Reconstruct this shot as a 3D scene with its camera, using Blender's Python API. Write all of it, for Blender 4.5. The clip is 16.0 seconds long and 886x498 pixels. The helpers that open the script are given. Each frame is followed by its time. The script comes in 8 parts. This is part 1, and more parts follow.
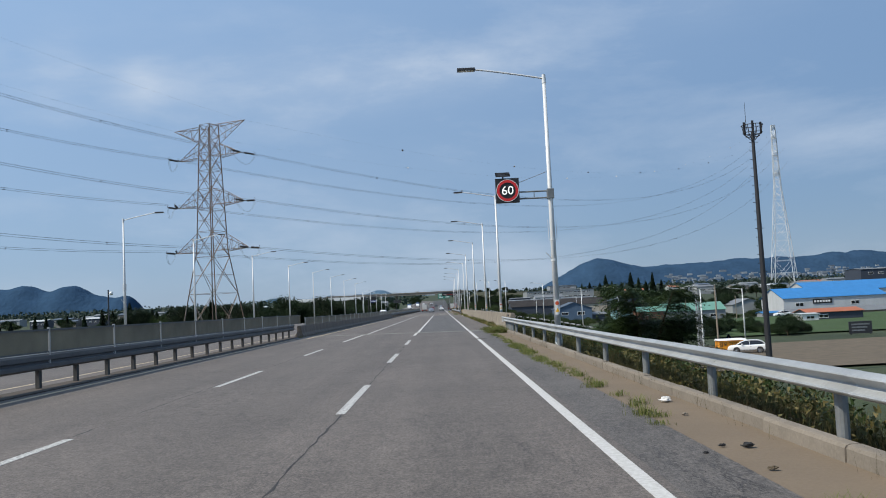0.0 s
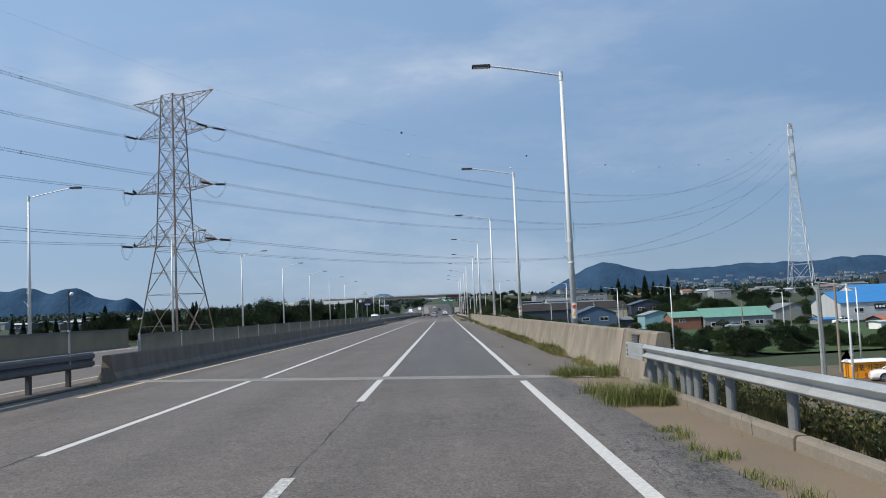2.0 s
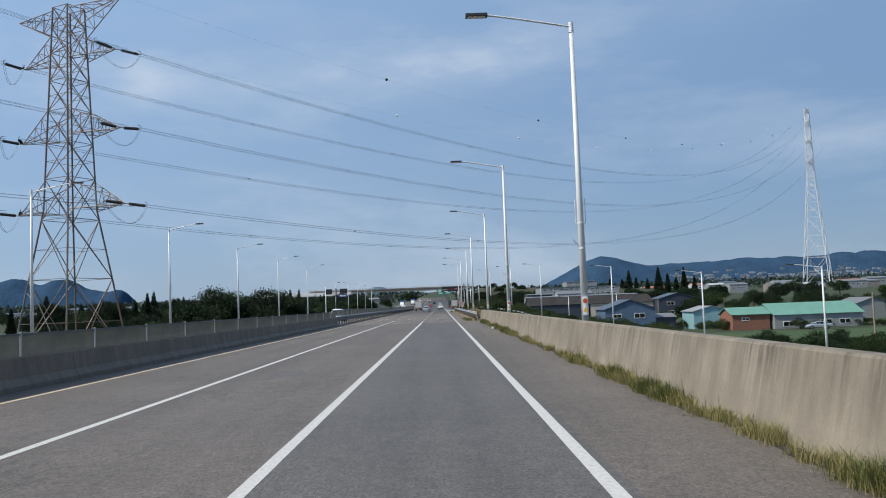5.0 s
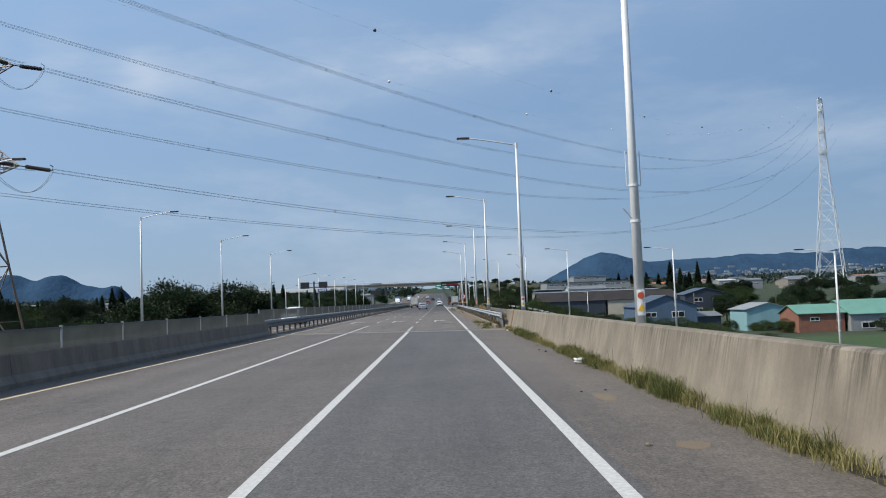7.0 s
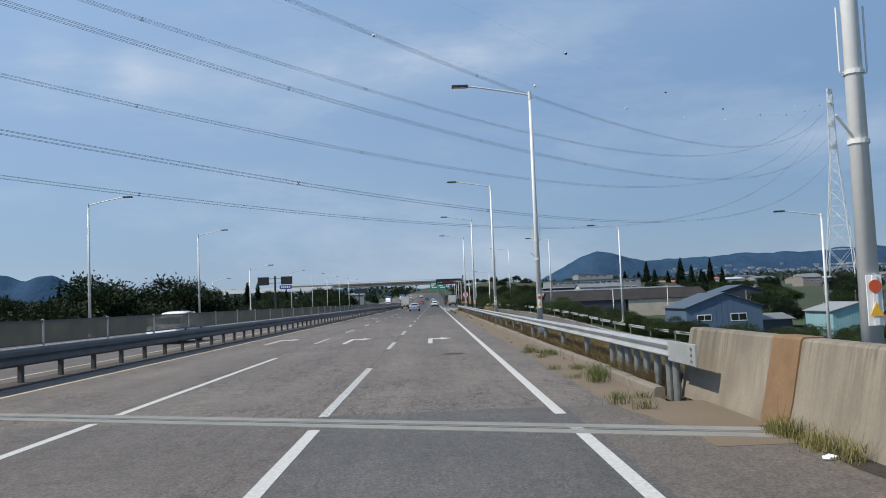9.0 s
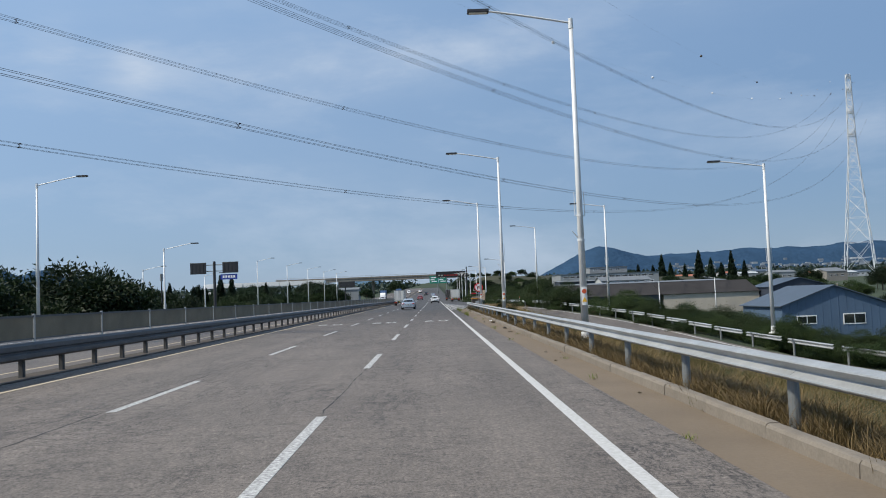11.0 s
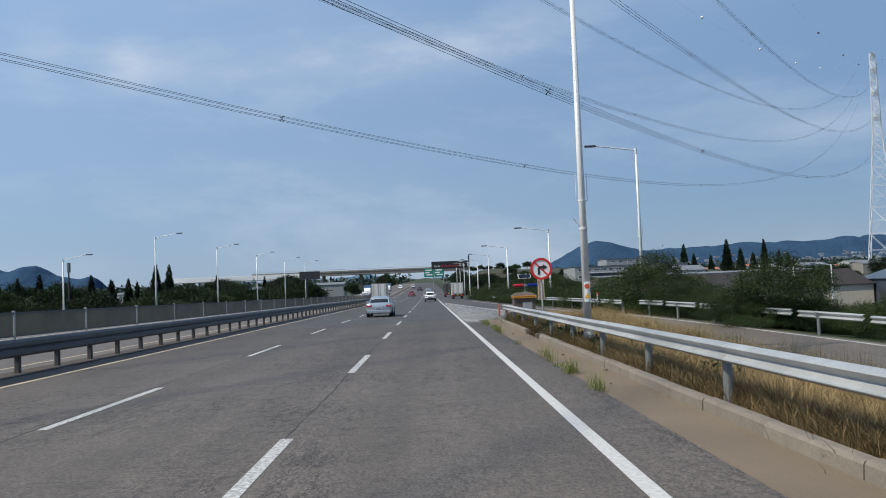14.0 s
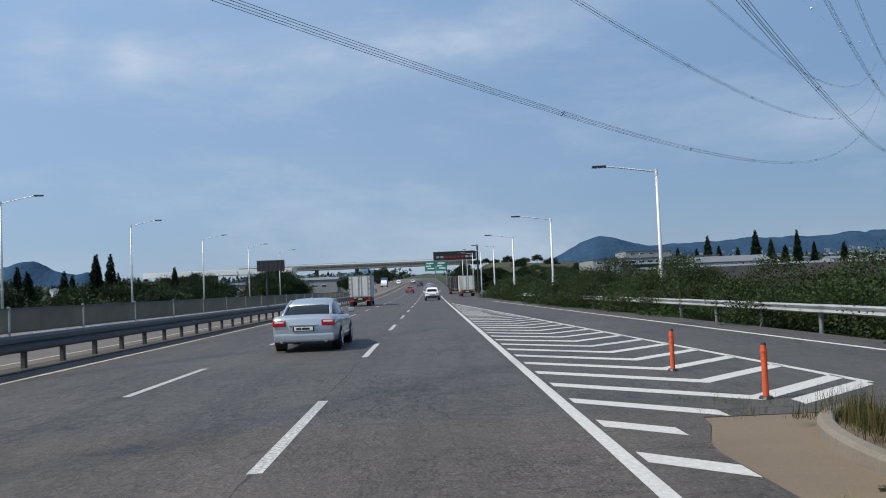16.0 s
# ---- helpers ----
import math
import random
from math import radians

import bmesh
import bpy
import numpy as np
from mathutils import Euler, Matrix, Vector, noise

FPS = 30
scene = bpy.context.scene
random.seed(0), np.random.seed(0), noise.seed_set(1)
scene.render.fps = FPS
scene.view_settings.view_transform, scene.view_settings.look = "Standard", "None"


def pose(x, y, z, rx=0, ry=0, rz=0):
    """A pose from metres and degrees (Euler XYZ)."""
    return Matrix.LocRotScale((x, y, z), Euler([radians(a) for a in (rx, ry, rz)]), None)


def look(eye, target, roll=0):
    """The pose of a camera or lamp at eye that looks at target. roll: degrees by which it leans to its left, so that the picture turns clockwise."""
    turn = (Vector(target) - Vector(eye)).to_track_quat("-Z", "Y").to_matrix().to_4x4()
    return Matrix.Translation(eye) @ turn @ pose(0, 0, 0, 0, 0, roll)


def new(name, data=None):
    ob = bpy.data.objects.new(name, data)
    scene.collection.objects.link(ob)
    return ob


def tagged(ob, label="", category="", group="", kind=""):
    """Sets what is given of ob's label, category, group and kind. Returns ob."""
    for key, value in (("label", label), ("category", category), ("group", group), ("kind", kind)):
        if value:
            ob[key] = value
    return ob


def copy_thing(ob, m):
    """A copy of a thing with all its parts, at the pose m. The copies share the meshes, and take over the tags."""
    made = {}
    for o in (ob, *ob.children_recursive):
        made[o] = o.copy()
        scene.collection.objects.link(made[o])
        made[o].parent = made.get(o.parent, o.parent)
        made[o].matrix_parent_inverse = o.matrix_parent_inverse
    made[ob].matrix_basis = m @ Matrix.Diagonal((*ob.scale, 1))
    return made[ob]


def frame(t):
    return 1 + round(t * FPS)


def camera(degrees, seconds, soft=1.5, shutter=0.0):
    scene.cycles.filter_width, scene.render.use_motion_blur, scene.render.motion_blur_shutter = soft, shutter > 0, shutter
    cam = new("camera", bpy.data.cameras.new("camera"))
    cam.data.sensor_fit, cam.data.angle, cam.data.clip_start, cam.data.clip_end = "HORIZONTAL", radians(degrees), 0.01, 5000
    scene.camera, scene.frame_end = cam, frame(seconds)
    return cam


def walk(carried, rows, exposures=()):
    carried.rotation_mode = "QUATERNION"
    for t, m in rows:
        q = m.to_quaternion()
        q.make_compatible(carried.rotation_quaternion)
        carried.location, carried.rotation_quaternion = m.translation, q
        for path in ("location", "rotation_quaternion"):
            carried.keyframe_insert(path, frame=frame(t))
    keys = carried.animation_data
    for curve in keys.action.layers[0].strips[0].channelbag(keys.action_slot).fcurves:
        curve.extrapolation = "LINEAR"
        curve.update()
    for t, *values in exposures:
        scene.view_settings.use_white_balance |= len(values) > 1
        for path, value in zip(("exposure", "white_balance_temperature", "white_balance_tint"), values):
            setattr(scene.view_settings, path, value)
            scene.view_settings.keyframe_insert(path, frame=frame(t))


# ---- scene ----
cam = camera(56.0, 16.0, 1.0)
# seconds, eye x y z, heading (left), pitch (up), roll
ROWS = [
    (0, 0.000, 1.991, 1.643, -0.325, 3.990, -2.791),
    (0.5, -0.019, 10.577, 1.651, -0.231, 4.119, -2.679),
    (1, -0.022, 19.208, 1.660, -0.110, 4.344, -2.475),
    (1.5, -0.014, 27.951, 1.665, -0.023, 4.286, -2.574),
    (2, 0.020, 36.758, 1.685, -0.073, 4.270, -2.571),
    (2.5, 0.089, 45.542, 1.664, -0.127, 4.029, -2.570),
    (3, 0.180, 54.320, 1.623, -0.163, 3.866, -2.828),
    (3.5, 0.252, 63.113, 1.668, -0.257, 3.981, -2.377),
    (4, 0.288, 71.914, 1.686, -0.275, 4.002, -2.310),
    (6.5, 0.281, 113.322, 1.684, -0.322, 3.502, -2.123),
    (7, 0.224, 122.136, 1.681, -0.371, 3.575, -2.203),
    (7.5, 0.184, 131.014, 1.677, -0.494, 3.563, -2.162),
    (8, 0.127, 140.015, 1.665, -0.682, 3.482, -2.326),
    (8.5, 0.076, 149.114, 1.662, -0.666, 3.528, -2.299),
    (9, 0.025, 158.249, 1.670, -0.752, 3.549, -2.319),
    (11.5, -0.029, 203.691, 1.664, -0.723, 3.151, -2.222),
    (12, -0.024, 212.749, 1.663, -0.593, 3.116, -2.079),
    (12.5, 0.008, 221.790, 1.661, -0.693, 3.033, -2.031),
    (13, 0.039, 230.819, 1.663, -0.845, 2.943, -2.103),
    (13.5, 0.043, 239.863, 1.663, -1.062, 2.935, -2.328),
    (14, 0.032, 248.902, 1.663, -1.073, 2.903, -2.364),
    (14.5, 0.028, 257.939, 1.669, -1.052, 2.877, -2.395),
    (15, 0.021, 266.975, 1.672, -1.048, 2.730, -2.419),
    (15.5, 0.009, 276.020, 1.668, -1.120, 2.704, -2.313),
    (16, 0.002, 285.066, 1.668, -0.972, 2.608, -2.368),
]


def eye_pose(x, y, z, yaw, pitch, roll):
    a, b = radians(yaw), radians(pitch)
    ahead = Vector((-math.sin(a) * math.cos(b), math.cos(a) * math.cos(b), math.sin(b)))
    return look((x, y, z), Vector((x, y, z)) + ahead * 10, roll)


walk(cam, [(r[0], eye_pose(*r[1:])) for r in ROWS])

# ------------------------------------------------------------------ light
SUN_EL, SUN_AZ = radians(48), radians(-110)  # the sun stands to the left, azimuth clockwise from +y
world = bpy.data.worlds.new("sky")
scene.world = world
world.use_nodes = True
wn, wl = world.node_tree.nodes, world.node_tree.links
wn.clear()
sky = wn.new("ShaderNodeTexSky")
sky.sky_type, sky.sun_disc = "NISHITA", False
sky.sun_elevation, sky.sun_rotation = SUN_EL, SUN_AZ
sky.air_density, sky.dust_density, sky.ozone_density = 1.0, 0.3, 3.0
coord = wn.new("ShaderNodeTexCoord")
stretch = wn.new("ShaderNodeMapping")
stretch.inputs["Scale"].default_value = (1.0, 1.0, 3.0)
stretch.inputs["Rotation"].default_value = (0.0, 0.12, 0.4)
wisp = wn.new("ShaderNodeTexNoise")
wisp.inputs["Scale"].default_value, wisp.inputs["Detail"].default_value, wisp.inputs["Roughness"].default_value = 3.0, 9.0, 0.6
wisp.inputs["Distortion"].default_value = 0.15
band = wn.new("ShaderNodeValToRGB")
band.color_ramp.elements[0].position, band.color_ramp.elements[1].position = 0.5, 0.72
band.color_ramp.elements[0].color, band.color_ramp.elements[1].color = (0, 0, 0, 1), (0.3, 0.3, 0.3, 1)
haze = wn.new("ShaderNodeMix")  # a thin even veil of high cloud
haze.data_type = "RGBA"
haze.inputs["Factor"].default_value = 0.8
# the veil is brighter towards the sun
toward = wn.new("ShaderNodeVectorMath")
toward.operation = "DOT_PRODUCT"
toward.inputs[1].default_value = (math.sin(SUN_AZ), math.cos(SUN_AZ), 0.0)
lit = wn.new("ShaderNodeMapRange")
lit.inputs["From Min"].default_value, lit.inputs["From Max"].default_value = -0.8, 0.6
veil_col = wn.new("ShaderNodeMix")
veil_col.data_type = "RGBA"
veil_col.inputs["A"].default_value, veil_col.inputs["B"].default_value = (1.32, 2.19, 3.62, 1), (2.7, 3.95, 5.75, 1)
wl.new(coord.outputs["Generated"], toward.inputs[0])
wl.new(toward.outputs["Value"], lit.inputs["Value"])
wl.new(lit.outputs["Result"], veil_col.inputs["Factor"])
wl.new(veil_col.outputs["Result"], haze.inputs["B"])
veil = wn.new("ShaderNodeMix")
veil.data_type = "RGBA"
veil.inputs["B"].default_value = (4.3, 5.0, 6.0, 1)
back = wn.new("ShaderNodeBackground")
back.inputs["Strength"].default_value = 0.132
outw = wn.new("ShaderNodeOutputWorld")
wl.new(coord.outputs["Generated"], stretch.inputs["Vector"])
wl.new(stretch.outputs["Vector"], wisp.inputs["Vector"])
wl.new(wisp.outputs["Fac"], band.inputs["Fac"])
wl.new(sky.outputs["Color"], haze.inputs["A"])
# thin streaks and puffs of cloud: bearing and height in degrees, half width, half height, density
CLOUDS = [(-7.0, 15.5, 13.0, 2.0, 0.34), (1.5, 16.4, 6.0, 1.3, 0.22), (-5.0, 7.0, 16.0, 4.0, 0.16), (-24.2, 16.4, 1.6, 2.2, 0.30), (-19.3, 15.4, 1.5, 1.4, 0.30),
          (-27.0, 2.2, 6.0, 1.0, 0.22), (22.0, 19.5, 10.0, 2.4, 0.16), (28.5, 9.6, 5.0, 1.4, 0.20), (-12.0, 19.5, 10.0, 1.6, 0.20), (3.0, 2.0, 30.0, 1.6, 0.12)]


def sky_math(op, a, b=None):
    m = wn.new("ShaderNodeMath")
    m.operation = op
    for i, q in enumerate((a, b)):
        if isinstance(q, (int, float)):
            m.inputs[i].default_value = q
        elif q is not None:
            wl.new(q, m.inputs[i])
    return m.outputs["Value"]


split = wn.new("ShaderNodeSeparateXYZ")
wl.new(coord.outputs["Generated"], split.inputs["Vector"])
bearing = sky_math("MULTIPLY", sky_math("ARCTAN2", split.outputs["X"], split.outputs["Y"]), 57.2958)
height = sky_math("MULTIPLY", sky_math("ARCSINE", split.outputs["Z"]), 57.2958)
ragged = wn.new("ShaderNodeMapRange")
ragged.inputs["From Min"].default_value, ragged.inputs["From Max"].default_value = 0.36, 0.66
ragged.inputs["To Min"].default_value, ragged.inputs["To Max"].default_value = 0.15, 1.6
wl.new(wisp.outputs["Fac"], ragged.inputs["Value"])
total = 0.0
for ca, cb, wa, wb, dense in CLOUDS:
    ea = sky_math("POWER", sky_math("ABSOLUTE", sky_math("DIVIDE", sky_math("SUBTRACT", bearing, ca), wa)), 2.0)
    tilt = sky_math("ADD", height, sky_math("MULTIPLY", sky_math("SUBTRACT", bearing, ca), -0.03))
    eb = sky_math("POWER", sky_math("ABSOLUTE", sky_math("DIVIDE", sky_math("SUBTRACT", tilt, cb), wb)), 2.0)
    puff = sky_math("MULTIPLY", sky_math("EXPONENT", sky_math("MULTIPLY", sky_math("ADD", ea, eb), -1.0)), dense)
    total = sky_math("ADD", puff, total)
cover = sky_math("MULTIPLY", total, ragged.outputs["Result"])
cover = sky_math("ADD", cover, band.outputs["Color"])
wl.new(sky_math("MINIMUM", cover, 0.9), veil.inputs["Factor"])
# the air is duller towards the horizon
level = wn.new("ShaderNodeSeparateXYZ")
climb = wn.new("ShaderNodeMapRange")
climb.inputs["From Min"].default_value, climb.inputs["From Max"].default_value = 0.0, 0.36
climb.inputs["To Min"].default_value, climb.inputs["To Max"].default_value = 0.88, 1.12
deep = wn.new("ShaderNodeVectorMath")
deep.operation = "SCALE"
wl.new(coord.outputs["Generated"], level.inputs["Vector"])
wl.new(level.outputs["Z"], climb.inputs["Value"])
wl.new(climb.outputs["Result"], deep.inputs["Scale"])
wl.new(haze.outputs["Result"], deep.inputs[0])
wl.new(deep.outputs["Vector"], veil.inputs["A"])
wl.new(veil.outputs["Result"], back.inputs["Color"])
wl.new(back.outputs["Background"], outw.inputs["Surface"])

sun_dir = Vector((math.sin(SUN_AZ) * math.cos(SUN_EL), math.cos(SUN_AZ) * math.cos(SUN_EL), math.sin(SUN_EL)))
sun = new("sun", bpy.data.lights.new("sun", "SUN"))
sun.data.energy, sun.data.angle, sun.data.color = 4.8, radians(0.53), (1.0, 0.93, 0.80)
sun.matrix_world = look(sun_dir * 300, (0, 0, 0))
scene.view_settings.exposure = 0.0


# ------------------------------------------------------------------ materials
def mat(name, col, rough=0.8, metal=0.0, vary=0.25, scale=1.5, fine=40.0, bump=0.15, stretch_z=1.0, rand=0.0, col2=None, spec=0.5, coat=0.0, bump_dist=0.01, stretch_x=1.0):
    """Paint or matter: large blotches towards col2, fine grain, a fine relief, and a little difference from piece to piece."""
    m = bpy.data.materials.new(name)
    m.use_nodes = True
    n, l = m.node_tree.nodes, m.node_tree.links
    b = n["Principled BSDF"]
    b.inputs["Roughness"].default_value, b.inputs["Metallic"].default_value = rough, metal
    b.inputs["Specular IOR Level"].default_value = spec
    b.inputs["Coat Weight"].default_value = coat
    tc = n.new("ShaderNodeTexCoord")
    mp = n.new("ShaderNodeMapping")
    mp.inputs["Scale"].default_value = (stretch_x, 1, stretch_z)
    l.new(tc.outputs["Object"], mp.inputs["Vector"])
    big, small = n.new("ShaderNodeTexNoise"), n.new("ShaderNodeTexNoise")
    big.inputs["Scale"].default_value, big.inputs["Detail"].default_value = scale, 6.0
    small.inputs["Scale"].default_value, small.inputs["Detail"].default_value = fine, 3.0
    for t in (big, small):
        l.new(mp.outputs["Vector"], t.inputs["Vector"])
    ramp = n.new("ShaderNodeValToRGB")
    ramp.color_ramp.elements[0].position, ramp.color_ramp.elements[1].position = 0.35, 0.68
    c2 = col2 or tuple(c * (1 - vary) for c in col)
    ramp.color_ramp.elements[0].color, ramp.color_ramp.elements[1].color = (*c2, 1), (*col, 1)
    l.new(big.outputs["Fac"], ramp.inputs["Fac"])
    mr = n.new("ShaderNodeMapRange")
    mr.inputs["To Min"].default_value, mr.inputs["To Max"].default_value = 1 - vary, 1 + vary
    l.new(small.outputs["Fac"], mr.inputs["Value"])
    hsv = n.new("ShaderNodeHueSaturation")
    l.new(ramp.outputs["Color"], hsv.inputs["Color"])
    if rand:
        oi, m2, mul = n.new("ShaderNodeObjectInfo"), n.new("ShaderNodeMapRange"), n.new("ShaderNodeMath")
        m2.inputs["To Min"].default_value, m2.inputs["To Max"].default_value = 1 - rand, 1 + rand
        mul.operation = "MULTIPLY"
        l.new(oi.outputs["Random"], m2.inputs["Value"])
        l.new(m2.outputs["Result"], mul.inputs[0])
        l.new(mr.outputs["Result"], mul.inputs[1])
        l.new(mul.outputs["Value"], hsv.inputs["Value"])
    else:
        l.new(mr.outputs["Result"], hsv.inputs["Value"])
    l.new(hsv.outputs["Color"], b.inputs["Base Color"])
    if bump:
        bp = n.new("ShaderNodeBump")
        bp.inputs["Strength"].default_value, bp.inputs["Distance"].default_value = bump, bump_dist
        l.new(small.outputs["Fac"], bp.inputs["Height"])
        l.new(bp.outputs["Normal"], b.inputs["Normal"])
    return m


def leafy(name, col, col2, island=0.35):
    """Foliage: every leaf a little different, light shines through."""
    m = bpy.data.materials.new(name)
    m.use_nodes = True
    n, l = m.node_tree.nodes, m.node_tree.links
    b = n["Principled BSDF"]
    b.inputs["Roughness"].default_value = 0.6
    b.inputs["Specular IOR Level"].default_value = 0.25
    geo, mix, oi, add = n.new("ShaderNodeNewGeometry"), n.new("ShaderNodeMix"), n.new("ShaderNodeObjectInfo"), n.new("ShaderNodeHueSaturation")
    mix.data_type = "RGBA"
    mix.inputs["A"].default_value, mix.inputs["B"].default_value = (*col, 1), (*col2, 1)
    l.new(geo.outputs["Random Per Island"], mix.inputs["Factor"])
    mr = n.new("ShaderNodeMapRange")
    mr.inputs["To Min"].default_value, mr.inputs["To Max"].default_value = 1 - island, 1 + island
    l.new(oi.outputs["Random"], mr.inputs["Value"])
    l.new(mr.outputs["Result"], add.inputs["Value"])
    l.new(mix.outputs["Result"], add.inputs["Color"])
    l.new(add.outputs["Color"], b.inputs["Base Color"])
    tr, sh = n.new("ShaderNodeBsdfTranslucent"), n.new("ShaderNodeMixShader")
    sh.inputs["Fac"].default_value = 0.16
    l.new(add.outputs["Color"], tr.inputs["Color"])
    out = n["Material Output"]
    l.new(b.outputs["BSDF"], sh.inputs[1])
    l.new(tr.outputs["BSDF"], sh.inputs[2])
    l.new(sh.outputs["Shader"], out.inputs["Surface"])
    return m


def plain(name, col, rough=0.5, metal=0.0, spec=0.5, emit=0.0):
    m = bpy.data.materials.new(name)
    m.use_nodes = True
    b = m.node_tree.nodes["Principled BSDF"]
    b.inputs["Base Color"].default_value = (*col, 1)
    b.inputs["Roughness"].default_value, b.inputs["Metallic"].default_value = rough, metal
    b.inputs["Specular IOR Level"].default_value = spec
    if emit:
        b.inputs["Emission Color"].default_value, b.inputs["Emission Strength"].default_value = (*col, 1), emit
    return m


def asphalt_mat(name, col, crack=0.5, only=0.0, deeper=None):
    """Worn asphalt: stones, lengthwise wheel wear, blotches and thin wandering cracks."""
    m = mat(name, col, rough=0.7, vary=0.16, scale=0.3, fine=170, bump=0.35, bump_dist=0.003, spec=0.4)
    n, l = m.node_tree.nodes, m.node_tree.links
    b = n["Principled BSDF"]
    base = b.inputs["Base Color"].links[0].from_socket
    tc = n.new("ShaderNodeTexCoord")

    def grain(stretch, scale, detail, rough, lo, hi, out_lo, out_hi, bend=0.0):
        mp = n.new("ShaderNodeMapping")
        mp.inputs["Scale"].default_value = stretch
        l.new(tc.outputs["Object"], mp.inputs["Vector"])
        t = n.new("ShaderNodeTexNoise")
        t.inputs["Scale"].default_value, t.inputs["Detail"].default_value = scale, detail
        t.inputs["Roughness"].default_value, t.inputs["Distortion"].default_value = rough, bend
        l.new(mp.outputs["Vector"], t.inputs["Vector"])
        r = n.new("ShaderNodeMapRange")
        r.inputs["From Min"].default_value, r.inputs["From Max"].default_value = lo, hi
        r.inputs["To Min"].default_value, r.inputs["To Max"].default_value = out_lo, out_hi
        l.new(t.outputs["Fac"], r.inputs["Value"])
        return t, r.outputs["Result"]

    def times(p, q):
        mu = n.new("ShaderNodeMath")
        mu.operation = "MULTIPLY"
        l.new(p, mu.inputs[0])
        l.new(q, mu.inputs[1])
        return mu.outputs["Value"]

    last = grain((1.1, 0.03, 1), 1.0, 4.0, 0.5, 0.3, 0.7, 0.86, 1.14)[1]
    last = times(last, grain((1, 0.6, 1), 3.4, 6.0, 0.65, 0.3, 0.7, 0.86, 1.13)[1])
    last = times(last, grain((1, 0.6, 1), 30.0, 7.0, 0.82, 0.36, 0.64, 0.35, 1.6)[1])
    last = times(last, grain((1, 0.5, 1), 11.0, 3.0, 0.6, 0.35, 0.65, 0.84, 1.14)[1])
    for stretch, scale, width, place in (((1.5, 0.32, 1), 0.8, 0.011, 0.25), ((0.5, 1.3, 1), 0.75, 0.008, 0.31), ((1.4, 0.8, 1), 2.2, 0.012, 0.5)):
        wander = grain(stretch, scale, 9.0, 0.68, 0.0, 1.0, -0.5, 0.5, 0.12)[1]
        away = n.new("ShaderNodeMath")
        away.operation = "ABSOLUTE"
        l.new(wander, away.inputs[0])
        thin = n.new("ShaderNodeMapRange")
        thin.inputs["From Max"].default_value, thin.inputs["To Max"].default_value = width, 1.0
        l.new(away.outputs["Value"], thin.inputs["Value"])
        much = grain((1, 0.5, 1), place, 3.0, 0.5, 0.47 - only, 0.62 - only, 1.0, 1 - crack)[1]
        l.new(much, thin.inputs["To Min"])
        last = times(last, thin.outputs["Result"])
    if deeper:  # the surface colour is multiplied darker further along the road
        sep, far = n.new("ShaderNodeSeparateXYZ"), n.new("ShaderNodeMapRange")
        l.new(tc.outputs["Object"], sep.inputs["Vector"])
        l.new(sep.outputs["Y"], far.inputs["Value"])
        far.inputs["From Min"].default_value, far.inputs["From Max"].default_value = deeper[0], deeper[1]
        far.inputs["To Min"].default_value, far.inputs["To Max"].default_value = 1.0, deeper[2]
        last = times(last, far.outputs["Result"])
    hs = n.new("ShaderNodeHueSaturation")
    l.new(base, hs.inputs["Color"])
    l.new(last, hs.inputs["Value"])
    l.new(hs.outputs["Color"], b.inputs["Base Color"])
    return m


ASPHALT = asphalt_mat("old asphalt", (0.128, 0.110, 0.096), 0.5)
ASPHALT_WORN = asphalt_mat("cracked asphalt", (0.165, 0.140, 0.119), 0.75, 0.06, (222, 282, 0.53))
ASPHALT_MID = asphalt_mat("grey cracked asphalt", (0.118, 0.106, 0.096), 0.75, 0.06)
ASPHALT_FAR = asphalt_mat("dark cracked asphalt", (0.079, 0.073, 0.068), 0.8, 0.08)
ASPHALT_NEW = asphalt_mat("resurfaced asphalt", (0.105, 0.098, 0.092), 0.15)
ASPHALT_EDGE = asphalt_mat("dusty shoulder asphalt", (0.132, 0.112, 0.094), 0.25)
PAINT = mat("worn white road paint", (0.54, 0.535, 0.52), 0.7, vary=0.14, scale=18, fine=70, bump=0.3, col2=(0.42, 0.41, 0.39))
PAINT_OLD = mat("faded road paint", (0.58, 0.58, 0.56), 0.75, vary=0.25, scale=22, fine=70, bump=0.3, col2=(0.22, 0.215, 0.21))
YELLOW = mat("faded yellow road paint", (0.52, 0.42, 0.29), 0.7, vary=0.2, scale=2, fine=30)
CONCRETE = mat("sun-bleached concrete", (0.272, 0.232, 0.184), 0.9, vary=0.17, scale=1.6, fine=20, bump=0.3, stretch_z=0.3, stretch_x=0.1, col2=(0.205, 0.172, 0.134))


